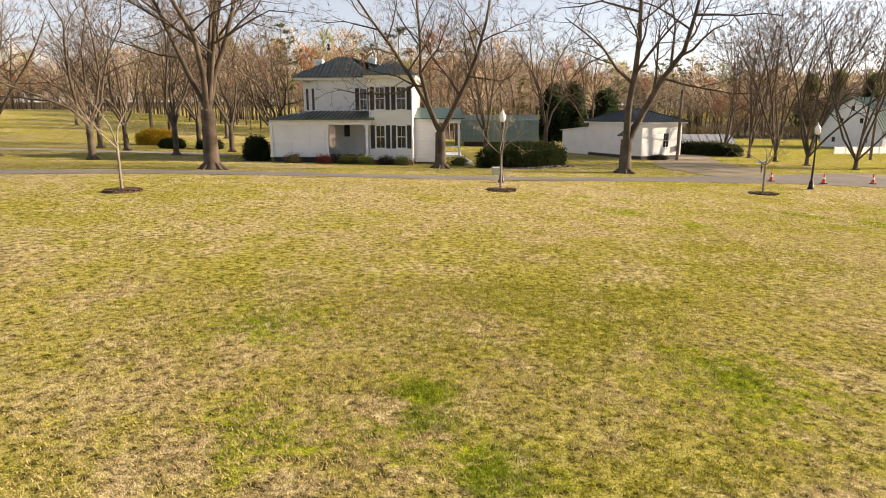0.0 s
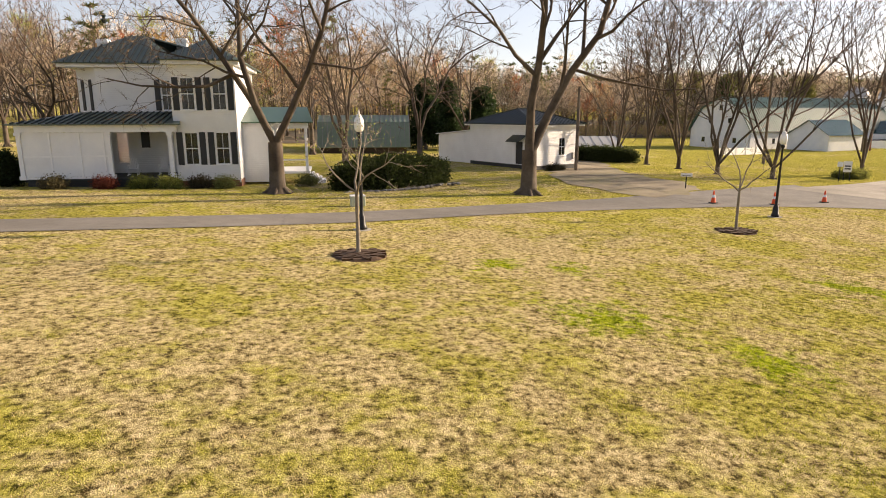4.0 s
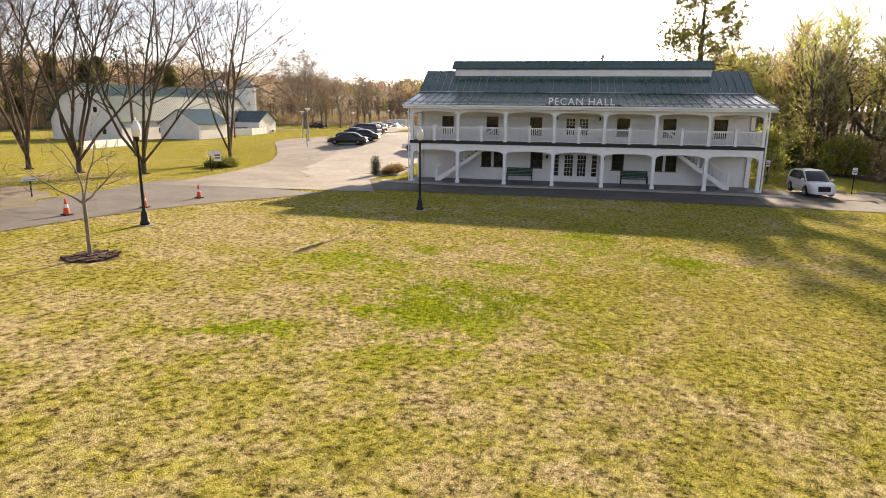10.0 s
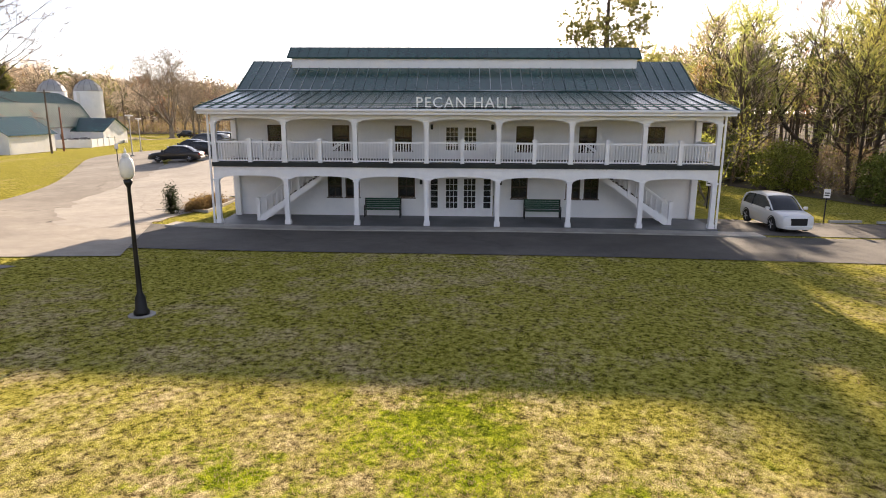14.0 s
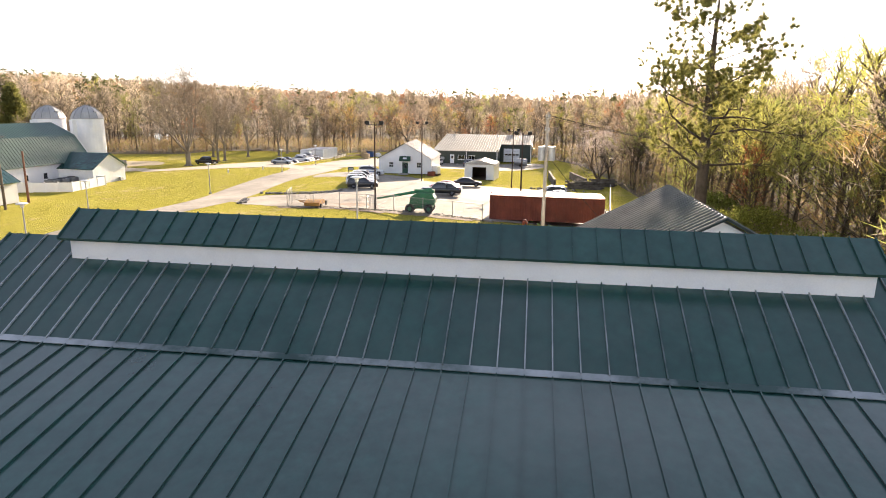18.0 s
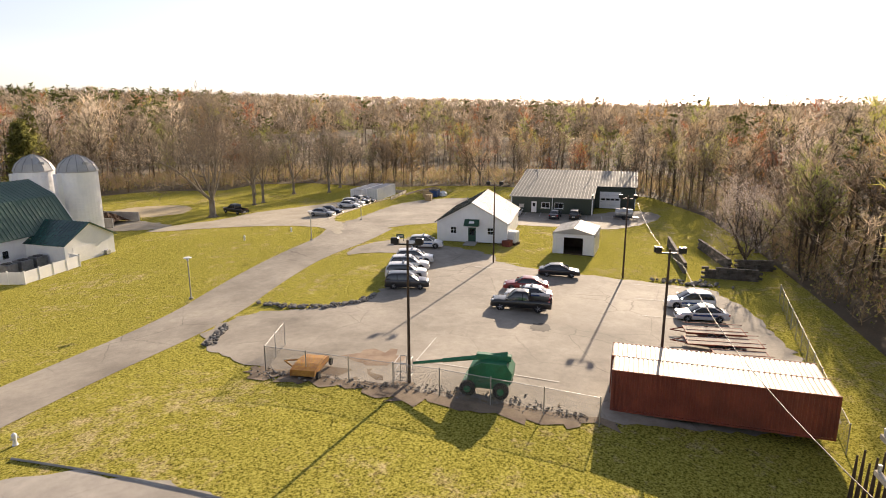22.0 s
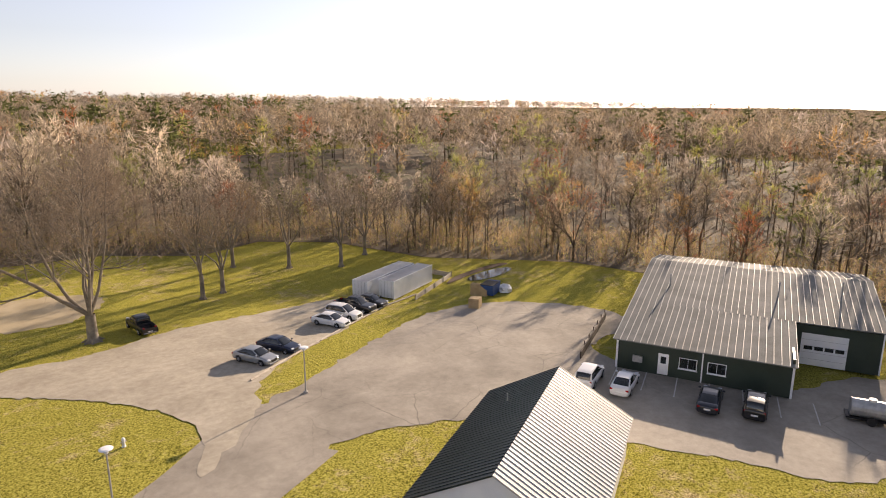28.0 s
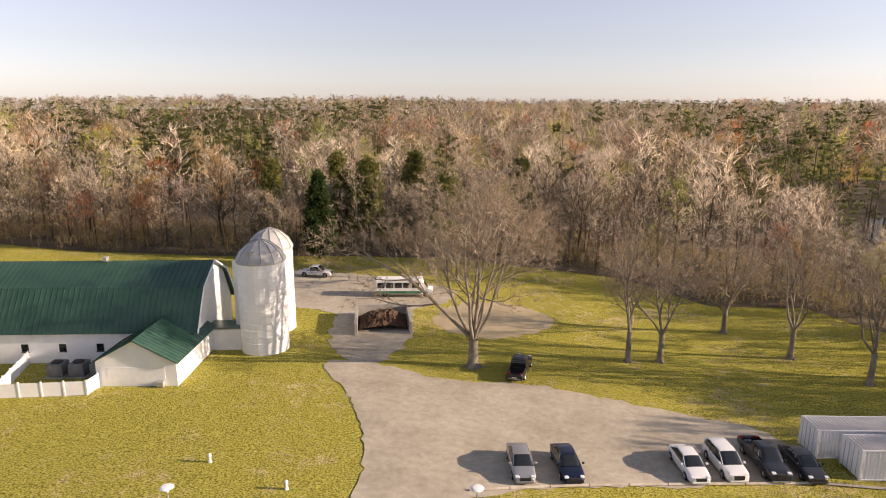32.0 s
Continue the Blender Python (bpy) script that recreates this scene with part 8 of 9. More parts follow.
HEDGE = (0.045, 0.06, 0.018)
bush("hedge", 7.0, 55.3, 9.0, 3.0, 1.9, 201, "long dense evergreen hedge with stone edging", HEDGE, 28, 170, 0.07)
bush("shrub", -17.0, 57.8, 2.2, 2.2, 2.0, 202, "round dark evergreen shrub at the porch corner", (0.03, 0.045, 0.016))
bush("shrub", -32.5, 76, 2.8, 2.2, 1.0, 203, "low clipped dark shrub by the drive", (0.03, 0.045, 0.016))
bush("shrub", -28.0, 76, 2.8, 2.2, 1.0, 204, "low clipped dark shrub by the drive", (0.03, 0.045, 0.016))
bush("shrub", -37.0, 82, 5.0, 2.6, 1.8, 205, "yellow-flowering forsythia by the drive", (0.52, 0.36, 0.03))
bush("hedge", 33.0, 79.5, 9.0, 2.4, 1.5, 206, "low evergreen hedge along the drive", HEDGE, -45, 120, 0.08)
for i, (x, y, c) in enumerate(((-8.5, 55.6, (0.10, 0.12, 0.03)), (-6.8, 55.5, (0.20, 0.22, 0.06)), (-5.0, 55.7, (0.06, 0.05, 0.03)), (-3.6, 55.6, (0.16, 0.17, 0.06)), (-10.5, 55.4, (0.16, 0.05, 0.035)), (-13.2, 55.4, (0.12, 0.10, 0.05)), (1.5, 56.6, (0.12, 0.13, 0.05)))):
    bush("shrub", x, y, 1.3, 0.9, 0.6, 210 + i, "small garden shrub before the house", c, 0, 200, 0.05, "shrubs before the house")
bush("shrub", 50.9, 46.8, 0.5, 0.5, 1.5, 221, "narrow dark cypress in the planter", (0.02, 0.03, 0.012), 0, 900, 0.04)
bush("shrub", 53.5, 46.6, 4.2, 1.0, 0.5, 222, "low rust and green planting in the hall's planter", (0.18, 0.12, 0.05), 12, 160, 0.05)
bush("shrub", 47.5, 60.5, 3.0, 2.0, 0.6, 223, "low planting on the grass island", (0.20, 0.21, 0.05), 0, 160, 0.06)
bush("shrub", 22.8, 66.3, 2.2, 0.8, 0.4, 224, "low dark bushes against the shed", (0.035, 0.035, 0.018), 24, 160, 0.05)
bush("shrub", 83.7, 31.5, 3.4, 2.2, 1.2, 225, "dark green shrubs between annex and wing", (0.05, 0.09, 0.02), 0, 160, 0.07)
bush("shrub", 82.6, 49.6, 1.0, 0.9, 0.8, 226, "small green shrub at the lot's edge", (0.12, 0.16, 0.03), 0, 200, 0.06)


def edging():
    rng = random.Random(3)
    me = []
    for k in range(4):
        bm = bmesh.new()
        bmesh.ops.create_icosphere(bm, subdivisions=1, radius=0.5)
        for v in bm.verts:
            v.co *= rng.uniform(0.75, 1.2)
            v.co.z *= 0.6
        me.append(shared("stone", bm, STONE))
    st = thing("stone_edging", pose(7.0, 53.4, 0, 0, 0, 28), "line of pale stones along the hedge bed", "stones")
    for i in range(60):
        link(me[i % 4], "stone", None, st, "", pose(-5 + i * 0.17, rng.uniform(-0.3, 0.3) + 0.25 * math.sin(i * 0.15), 0.04, 0, 0, rng.uniform(0, 360)) @ Matrix.Diagonal((*[rng.uniform(0.2, 0.38)] * 3, 1)))
    return me


ROCKS = edging()


def rubble(name, path, width, size, count, label, seed):
    """Loose stones along a path: the nearest as pieces of their own."""
    rng = random.Random(seed)
    t = thing(name, pose(path[0][0], path[0][1], 0), label, "stones")
    x0, y0 = site(*path[0])
    z0 = float(ground_z(x0, y0))
    segs = list(zip(path, path[1:]))
    for i in range(count):
        a, b = segs[int(i / count * len(segs))]
        s = rng.random()
        px, py = site(a[0] + (b[0] - a[0]) * s, a[1] + (b[1] - a[1]) * s)
        px, py = px + rng.gauss(0, width / 2), py + rng.gauss(0, width / 2)
        e = size * rng.uniform(0.5, 1.3)
        link(ROCKS[i % 4], "stone", None, t, "", pose(px - x0, py - y0, float(ground_z(px, py)) - z0 + 0.08 + e * 0.15, rng.uniform(-30, 30), rng.uniform(-30, 30), rng.uniform(0, 360)) @ Matrix.Diagonal((e, e * rng.uniform(0.7, 1.1), e, 1)))


rubble("riprap", [(119.6, 84.6), (119.9, 80.6), (121.5, 77.5), (124.5, 75.4), (127.5, 75.6)], 0.5, 0.42, 150, "bank of pale riprap stones at the island's end", 5)
rubble("riprap", [(108.4, 79.2), (113.0, 81.8)], 0.5, 0.4, 60, "dark riprap stones beside the yard entrance", 6)
rubble("riprap", [(105.6, 70.4), (107.5, 63), (110.2, 56), (112.0, 47.2)], 0.9, 0.2, 290, "strip of brown stones along the fence", 7)
rubble("riprap", [(151.6, 51.2), (153.2, 44.5)], 1.2, 0.5, 60, "pile of broken rubble at the yard's edge", 8)


# ---- service yard: fence, lift, ruins, trailers ----
def chain_fence(points, h=1.9):
    t = thing("chain_link_fence", pose(points[0][0], points[0][1], 0), "grey chain-link fence on slim posts", "fence", "yard fence")
    o = t.matrix_basis.translation
    for a, b in zip(points, points[1:]):
        pa, pb = [Vector((*site(*p), 0)) for p in (a, b)]
        for p in (pa, pb):
            p.z = float(ground_z(p.x, p.y))
        n = max(1, round((pb - pa).length / 3.0))
        ang = math.degrees(math.atan2(pb.y - pa.y, pb.x - pa.x))
        ln = (pb - pa).length
        for k in range(n + 1):
            p = pa.lerp(pb, k / n) - o
            part("post", tube(bmesh.new(), p, p + Vector((0, 0, h + 0.1)), 0.035, n=7), GALV, t)
        part("top_rail", tube(bmesh.new(), pa - o + Vector((0, 0, h)), pb - o + Vector((0, 0, h)), 0.02, n=6), GALV, t)
        slope = math.degrees(math.asin((pb.z - pa.z) / ln))
        part("mesh", boxes((0, -0.002, 0.05, ln, 0.002, h)), CHAIN, t, "woven wire mesh", Matrix.Translation(pa - o) @ pose(0, 0, 0, 0, -slope, ang))


chain_fence([(111.2, 73.2), (106.0, 70.2), (108.9, 57.4), (111.3, 47.3)])
chain_fence([(117.0, 33.8), (150, 38.0)])


def boom_lift():
    t = thing("boom_lift", pose(111.6, 55.2, 0.05, 0, 0, 106) @ Matrix.Scale(1.15, 4), "green articulated boom lift parked by the fence", "machine")
    part("chassis", boxes((-1.3, -0.75, 0.45, 1.3, 0.75, 0.85), bevel=0.06), LIFT_GREEN, t)
    for x in (-0.95, 0.95):
        for y in (-0.85, 0.85):
            bm = lathe(bmesh.new(), [(0.25, -0.15), (0.42, -0.15), (0.46, -0.1), (0.46, 0.1), (0.42, 0.15), (0.25, 0.15)], 16)
            bmesh.ops.transform(bm, matrix=pose(x, y, 0.46, 90, 0, 0), verts=bm.verts)
            w = part("wheel", bm, TYRE, t)
            part("hub", tube(bmesh.new(), (x, y - 0.16, 0.46), (x, y + 0.16, 0.46), 0.2, n=12), LIFT_GREEN, w)
    bm = prism(bmesh.new(), [(-1.5, 0.9), (1.0, 0.9), (0.9, 1.6), (0.2, 2.0), (-1.2, 2.0), (-1.55, 1.5)], 1, -0.75, 0.75)
    part("engine_cover", bm, LIFT_GREEN, t)
    part("riser", boxes((-1.4, -0.2, 1.95, 0.6, 0.2, 2.3), bevel=0.04), LIFT_GREEN, t)
    part("boom", tube(tube(bmesh.new(), (-1.2, 0, 2.35), (2.6, 0, 1.6), 0.16, 0.13, n=4), (2.6, 0, 1.6), (4.4, 0, 1.25), 0.1, 0.09, n=4), LIFT_GREEN, t)
    bk = bmesh.new()
    for z in (0.35, 0.9, 1.4):
        for a, b in (((4.6, -0.6, z), (5.4, -0.6, z)), ((5.4, -0.6, z), (5.4, 0.6, z)), ((5.4, 0.6, z), (4.6, 0.6, z)), ((4.6, 0.6, z), (4.6, -0.6, z))):
            tube(bk, a, b, 0.025, n=5)
    for x, y in ((4.6, -0.6), (5.4, -0.6), (5.4, 0.6), (4.6, 0.6), (5.0, -0.6), (5.0, 0.6)):
        tube(bk, (x, y, 0.3), (x, y, 1.4), 0.025, n=5)
    part("basket", bk, GALV, t, "railed work basket")


boom_lift()


def implement():
    t = thing("mower_deck", pose(107.6, 67.4, 0.05, 0, 0, 20) @ Matrix.Scale(1.25, 4), "rusty yellow mower deck resting on the gravel", "machine")
    rm = surface("rusty_yellow_paint", (0.30, 0.12, 0.02), (0.42, 0.22, 0.03), 2.5, 0.8, bump=0.2, dirt=(0.14, 0.05, 0.02), dirt_amount=0.8)
    part("deck", prism(bmesh.new(), [(-1.2, 0.2), (1.2, 0.2), (1.1, 0.5), (0.4, 0.62), (-0.4, 0.62), (-1.1, 0.5)], 1, -0.7, 0.7), rm, t)
    part("hitch", tube(tube(bmesh.new(), (-0.6, 0.7, 0.4), (0, 1.5, 0.5), 0.05), (0.6, 0.7, 0.4), (0, 1.5, 0.5), 0.05), rm, t)
    for x in (-1.0, 1.0):
        bm = lathe(bmesh.new(), [(0.2, -0.07), (0.22, 0.0), (0.2, 0.07)], 12)
        bmesh.ops.transform(bm, matrix=pose(x, -0.85, 0.22, 90, 0, 0), verts=bm.verts)
        part("wheel", bm, TYRE, t)


implement()


def ruin(a, b, h, seed):
    """A low broken block wall between two places of the plan, block by block."""
    rng = random.Random(seed)
    pa, pb = Vector((*site(*a), 0)), Vector((*site(*b), 0))
    t = thing("ruined_wall", pose(a[0], a[1], 0), "low dark ruined block wall in the grass", "wall", "ruined foundations")
    ang, ln = math.atan2(pb.y - pa.y, pb.x - pa.x), (pb - pa).length
    me = shared("block", boxes((0.01, -0.2, 0.01, 0.78, 0.2, 0.29), bevel=0.02), STONE_DARK)
    zo = float(ground_z(pa.x, pa.y))
    for i in range(int(ln / 0.8)):
        px, py = pa.x + math.cos(ang) * 0.8 * i, pa.y + math.sin(ang) * 0.8 * i
        dz = float(ground_z(px, py)) - zo
        for k in range(int(h / 0.3 + (0.5 if rng.random() > 0.12 else -0.6))):
            link(me, "block", None, t, "", pose(px - pa.x + 0.4 * (k % 2) * math.cos(ang), py - pa.y + 0.4 * (k % 2) * math.sin(ang), dz - 0.1 + 0.3 * k, 0, 0, math.degrees(ang) + rng.uniform(-1.5, 1.5)))


for a, b, h, s in (((174.2, 53.6), (157.2, 48.7), 1.5, 1), ((174.9, 49.3), (162.5, 43.9), 1.5, 2), ((156.8, 46.8), (158.6, 40.0), 1.5, 3), ((163.0, 43.5), (165.5, 38.5), 1.5, 4)):
    ruin(a, b, h, s)


def trailer(x, y, turn, L, label):
    t = thing("flat_trailer", pose(x, y, 0.05, 0, 0, turn), label, "trailer", "trailers by the fence")
    part("frame", boxes((-L / 2, -0.95, 0.5, L / 2, -0.85, 0.62), (-L / 2, 0.85, 0.5, L / 2, 0.95, 0.62), (-L / 2, -0.85, 0.5, -L / 2 + 0.1, 0.85, 0.62), (L / 2 - 0.1, -0.85, 0.5, L / 2, 0.85, 0.62)), RUST, t)
    plank = shared("plank", boxes((-L / 2 + 0.1, -0.1, 0.56, L / 2 - 0.1, 0.1, 0.6)), POLE_GREY)
    for k in range(8):
        link(plank, "plank", None, t, "", pose(0, -0.74 + 0.21 * k, 0))
    part("rail", boxes((-L / 2, -0.95, 0.9, L / 2, -0.9, 0.95), (-L / 2, 0.9, 0.9, L / 2, 0.95, 0.95)), RUST, t)
    for s in (-1, 1):
        for q in (-0.45, 0.45):
            bm = lathe(bmesh.new(), [(0.15, -0.1), (0.33, -0.1), (0.35, 0.0), (0.33, 0.1), (0.15, 0.1)], 14)
            bmesh.ops.transform(bm, matrix=pose(q, s * 1.05, 0.35, 90, 0, 0), verts=bm.verts)
            part("wheel", bm, TYRE, t)
    part("drawbar", tube(tube(bmesh.new(), (L / 2, -0.6, 0.55), (L / 2 + 1.2, 0, 0.5), 0.05), (L / 2, 0.6, 0.55), (L / 2 + 1.2, 0, 0.5), 0.05), RUST, t)


for x, y, L in ((134.2, 43.0, 5.0), (131.6, 42.0, 6.0), (129.2, 40.4, 4.2)):
    trailer(x, y, 110, L, "low flat trailer with grey planks and rusty rails")


def monument(x, y, label):
    t = thing("stone_table", pose(x, y, 0, 0, 0, 15), label, "monument", "memorial stones")
    part("block", boxes((-0.9, -0.6, 0.0, 0.9, 0.6, 0.75), bevel=0.12), STONE_DARK, t)
    part("slab", boxes((-1.0, -0.7, 0.75, 1.0, 0.7, 0.9), bevel=0.04), STONE, t)


monument(93.3, 37.4, "weathered block of stone on the grass")
for x, y, f in ((102.6, 40.1, 1), (107.1, 29.5, 0)):
    t = thing("stone_sculpture", pose(x, y, 0, 0, 0, 30), "dark rough boulder with twisted metal figure on top" if f else "dark rough boulder on the grass", "sculpture")
    part("boulder", lathe(bmesh.new(), [(0.3, 0.0), (0.7, 0.3), (1.15, 0.85), (0.95, 1.1), (0.3, 1.25)], 9), STONE_DARK, t)
    if f:
        part("ring", lathe(bmesh.new(), [(0.25, 1.2), (0.12, 1.6), (0.3, 2.0), (0.14, 2.25), (0.05, 2.3)], 8), RUST, t)
t = thing("memorial_plinth", pose(98.9, 33.0, 0, 0, 0, 12), "broad low stone plinth with a rusted iron wreath on it", "monument")
part("plinth", boxes((-1.0, -1.5, 0, 1.0, 1.5, 0.55), bevel=0.05), STONE_DARK, t)
part("capping", boxes((-1.08, -1.58, 0.55, 1.08, 1.58, 0.68), bevel=0.03), STONE, t)
wreath = bmesh.new()
for k in range(14):
    a0, a1 = k * 0.449, (k + 1.6) * 0.449
    tube(wreath, (0.55 * math.cos(a0), 0.55 * math.sin(a0), 0.72 + 0.12 * (k % 3)), (0.5 * math.cos(a1), 0.5 * math.sin(a1), 0.80 + 0.14 * ((k + 1) % 3)), 0.045, n=5)
part("wreath", wreath, RUST, t, "rusted iron wreath")
t = thing("tall_sculpture", pose(106.0, 31.5, 0, 0, 0, 0), "tall dark carved post beside the path", "sculpture")
part("plinth", boxes((-0.45, -0.45, 0, 0.45, 0.45, 0.3), bevel=0.04), STONE_DARK, t)
part("post", lathe(bmesh.new(), [(0.34, 0.3), (0.24, 1.2), (0.38, 1.6), (0.22, 2.2), (0.44, 2.6), (0.32, 2.95), (0.1, 3.1)], 9), DARK_WOOD, t)
draped("garden_path", ribbon([(108.6, 32.4), (104, 31.2), (100, 30.2), (95.5, 28.7), (91, 27.6)], 1.3), CONCRETE, 0.05, "narrow concrete path past the memorial stones", "path")
t = thing("palisade", pose(111.5, 34.0, 0, 0, 0, -75), "row of tall dark timber stakes", "fence")
for k in range(7):
    part("stake", tube(bmesh.new(), (k * 0.3, 0, 0), (k * 0.3 + 0.05, 0, 2.6 + 0.4 * math.sin(k * 2.1)), 0.12, 0.05, n=7), DARK_WOOD, t)


# ---- barn side: white fence, units, bunker, bus, skip ----
def picket_fence(points, h, name, label, mat=WHITE, step=2.0):
    t = thing(name, pose(points[0][0], points[0][1], 0), label, "fence")
    o = t.matrix_basis.translation
    for a, b in zip(points, points[1:]):
        pa, pb = Vector((*site(*a), 0)), Vector((*site(*b), 0))
        ln, ang = (pb - pa).length, math.degrees(math.atan2(pb.y - pa.y, pb.x - pa.x))
        n = max(1, round(ln / step))
        for k in range(n + 1):
            p = pa.lerp(pb, k / n)
            zz = float(ground_z(p.x, p.y))
            part("post", boxes((-0.07, -0.07, -0.1, 0.07, 0.07, h + 0.12)), mat, t, "", Matrix.Translation((p.x - o.x, p.y - o.y, zz - o.z)) @ pose(0, 0, 0, 0, 0, ang))
            if k < n:
                part("panel", boxes((0.07, -0.025, 0.05, ln / n - 0.07, 0.025, h)), mat, t, "", Matrix.Translation((p.x - o.x, p.y - o.y, zz - o.z)) @ pose(0, 0, 0, 0, 0, ang))


picket_fence([(108.0, 128.0), (113.9, 117.2), (122.2, 119.8), (122.0, 121.6)], 1.5, "vinyl_fence", "white solid vinyl fence round the cooling units")
picket_fence([(72, 102.5), (60, 98)], 1.1, "vinyl_fence", "long white board fence before the barn", step=2.4)
for k in range(3):
    t = thing("cooling_unit", pose(115.2 + 2.2 * k, 123.6 + 0.6 * k, 0, 0, 0, 14), "grey air-conditioning unit on a pad", "machine", "cooling units")
    part("case", boxes((-0.8, -0.8, 0.1, 0.8, 0.8, 1.5), bevel=0.05), surface("grey_unit_paint", (0.12, 0.12, 0.12), (0.2, 0.2, 0.2), 2, 0.6), t)
    part("fan_guard", lathe(bmesh.new(), [(0.6, 1.5), (0.58, 1.58), (0.1, 1.6)], 16), BLACK, t)
    part("pad", boxes((-1.0, -1.0, -0.1, 1.0, 1.0, 0.098)), CONCRETE, t)


def bunker():
    t = thing("storage_bunker", pose(142.2, 143.0, 0, 0, 0, 20), "concrete-walled bunker with a heap of dark mulch", "bunker")
    part("side_wall", boxes((0, 0, 0, 0.35, 8, 1.6)), CONCRETE, t)
    part("side_wall", boxes((7.0, 0, 0, 7.35, 8, 1.6)), CONCRETE, t)
    part("back_wall", boxes((0.35, 7.65, 0, 7.0, 8, 1.6)), CONCRETE, t)
    bm = bmesh.new()
    rng = random.Random(9)
    n = 22
    vs = [[bm.verts.new((0.4 + 6.5 * i / n, 1.5 + 6.1 * j / n, max(0.02, 1.9 * math.sin(math.pi * i / n) ** 0.6 * math.sin(math.pi * (0.12 + 0.8 * j / n)) * rng.uniform(0.75, 1.1)))) for j in range(n + 1)] for i in range(n + 1)]
    for i in range(n):
        for j in range(n):
            bm.faces.new((vs[i][j], vs[i + 1][j], vs[i + 1][j + 1], vs[i][j + 1]))
    part("compost", bm, MULCH, t, "heap of dark brown mulch")


bunker()


def bus():
    t = thing("shuttle_bus", pose(143.4, 161.8, 0.06, 0, 0, 14), "white shuttle bus with green lower stripe", "bus")
    part("body", boxes((-4.2, -1.15, 0.45, 2.9, 1.15, 2.75), bevel=0.12), WHITE, t)
    part("cab", prism(bmesh.new(), [(2.85, 0.5), (4.5, 0.5), (4.5, 1.15), (3.7, 1.3), (3.1, 2.2), (2.85, 2.3)], 1, -1.0, 1.0), WHITE, t)
    part("stripe", boxes((-4.21, -1.165, 0.6, 2.8, -1.152, 1.0), (-4.21, 1.152, 0.6, 2.8, 1.165, 1.0)), LIFT_GREEN, t)
    for k in range(5):
        part("window", boxes((-3.9 + 1.3 * k, -1.165, 1.5, -2.8 + 1.3 * k, -1.152, 2.3)), CAR_GLASS, t)
    part("windscreen", slab(bmesh.new(), [(3.72, -0.9, 1.32), (3.72, 0.9, 1.32), (3.14, 0.9, 2.18), (3.14, -0.9, 2.18)], 0.02), CAR_GLASS, t)
    for x in (-2.8, 3.4):
        for y in (-1.0, 1.0):
            bm = lathe(bmesh.new(), [(0.2, -0.13), (0.42, -0.13), (0.45, 0.0), (0.42, 0.13), (0.2, 0.13)], 16)
            bmesh.ops.transform(bm, matrix=pose(x, y, 0.45, 90, 0, 0), verts=bm.verts)
            part("wheel", bm, TYRE, t)


bus()


def skip():
    t = thing("blue_skip", pose(203.6, 111.8, 0.05, 0, 0, 15), "blue steel waste skip beside bundled sheets", "skip")
    part("bin", prism(bmesh.new(), [(-1.4, 0.15), (1.0, 0.15), (1.6, 1.6), (-1.6, 1.6)], 1, -0.9, 0.9), BLUE, t)
    part("lid", boxes((-1.65, -0.95, 1.6, 0.9, 0.95, 1.68), bevel=0.02), TYRE, t)
    t = thing("wrapped_bundle", pose(205.8, 110.8, 0.05, 0, 0, 30), "heap of crumpled pale plastic sheeting", "heap")
    bm = bmesh.new()
    bmesh.ops.create_icosphere(bm, subdivisions=3, radius=1.0)
    for v in bm.verts:
        v.co *= 1 + 0.28 * noise.noise(v.co * 2.3)
        v.co.z = max(0, v.co.z * 0.8 + 0.3)
    part("sheeting", bm, SIGN_WHITE, t)
    t = thing("timber_crate", pose(196.9, 109.6, 0.02, 0, 0, 20), "raw timber crate on the verge", "crate")
    for k in range(6):
        part("board", boxes((-0.7, -0.7, 0.02 + 0.22 * k, 0.7, 0.7, 0.22 + 0.22 * k), bevel=0.012), TAN_WOOD, t)
    t = thing("board_stack", pose(201.8, 112.6, 0.02, 0, 0, 20), "stack of leaning timber boards", "boards")
    for k in range(4):
        part("board", boxes((-0.1 + 0.25 * k, -1.2, 0.0, 0.0 + 0.25 * k, 1.2, 1.6)), TAN_WOOD, t)


skip()


def tank_trailer():
    t = thing("water_tank_trailer", pose(193.0, 64.8, 0.05, 0, 0, -76), "grey tank trailer with pale top", "trailer")
    bm = tube(bmesh.new(), (-1.5, 0, 1.15), (1.5, 0, 1.15), 0.75, n=18)
    part("tank", bm, GALV, t)
    part("hatch", tube(bmesh.new(), (0, 0, 1.85), (0, 0, 2.05), 0.3, n=12), SIGN_WHITE, t)
    part("frame", boxes((-1.8, -0.7, 0.35, 2.6, 0.7, 0.5)), BLACK, t)
    for y in (-0.85, 0.85):
        bm = lathe(bmesh.new(), [(0.15, -0.1), (0.36, -0.1), (0.38, 0.0), (0.36, 0.1), (0.15, 0.1)], 14)
        bmesh.ops.transform(bm, matrix=pose(0, y, 0.38, 90, 0, 0), verts=bm.verts)
        part("wheel", bm, TYRE, t)


tank_trailer()
t = thing("storage_tank", pose(160.8, 73.9, 0, 0, 0, 0), "white storage tank and brown box beside the office", "tank")
part("tank", boxes((-0.8, -0.8, 0.3, 0.8, 0.8, 2.0), bevel=0.15), WHITE, t)
part("base", boxes((-0.85, -0.85, 0.0, 0.85, 0.85, 0.298)), DARK_WOOD, t)
part("box", boxes((-2.4, -0.6, 0.0, -1.2, 0.6, 0.9), bevel=0.03), RUST, t)


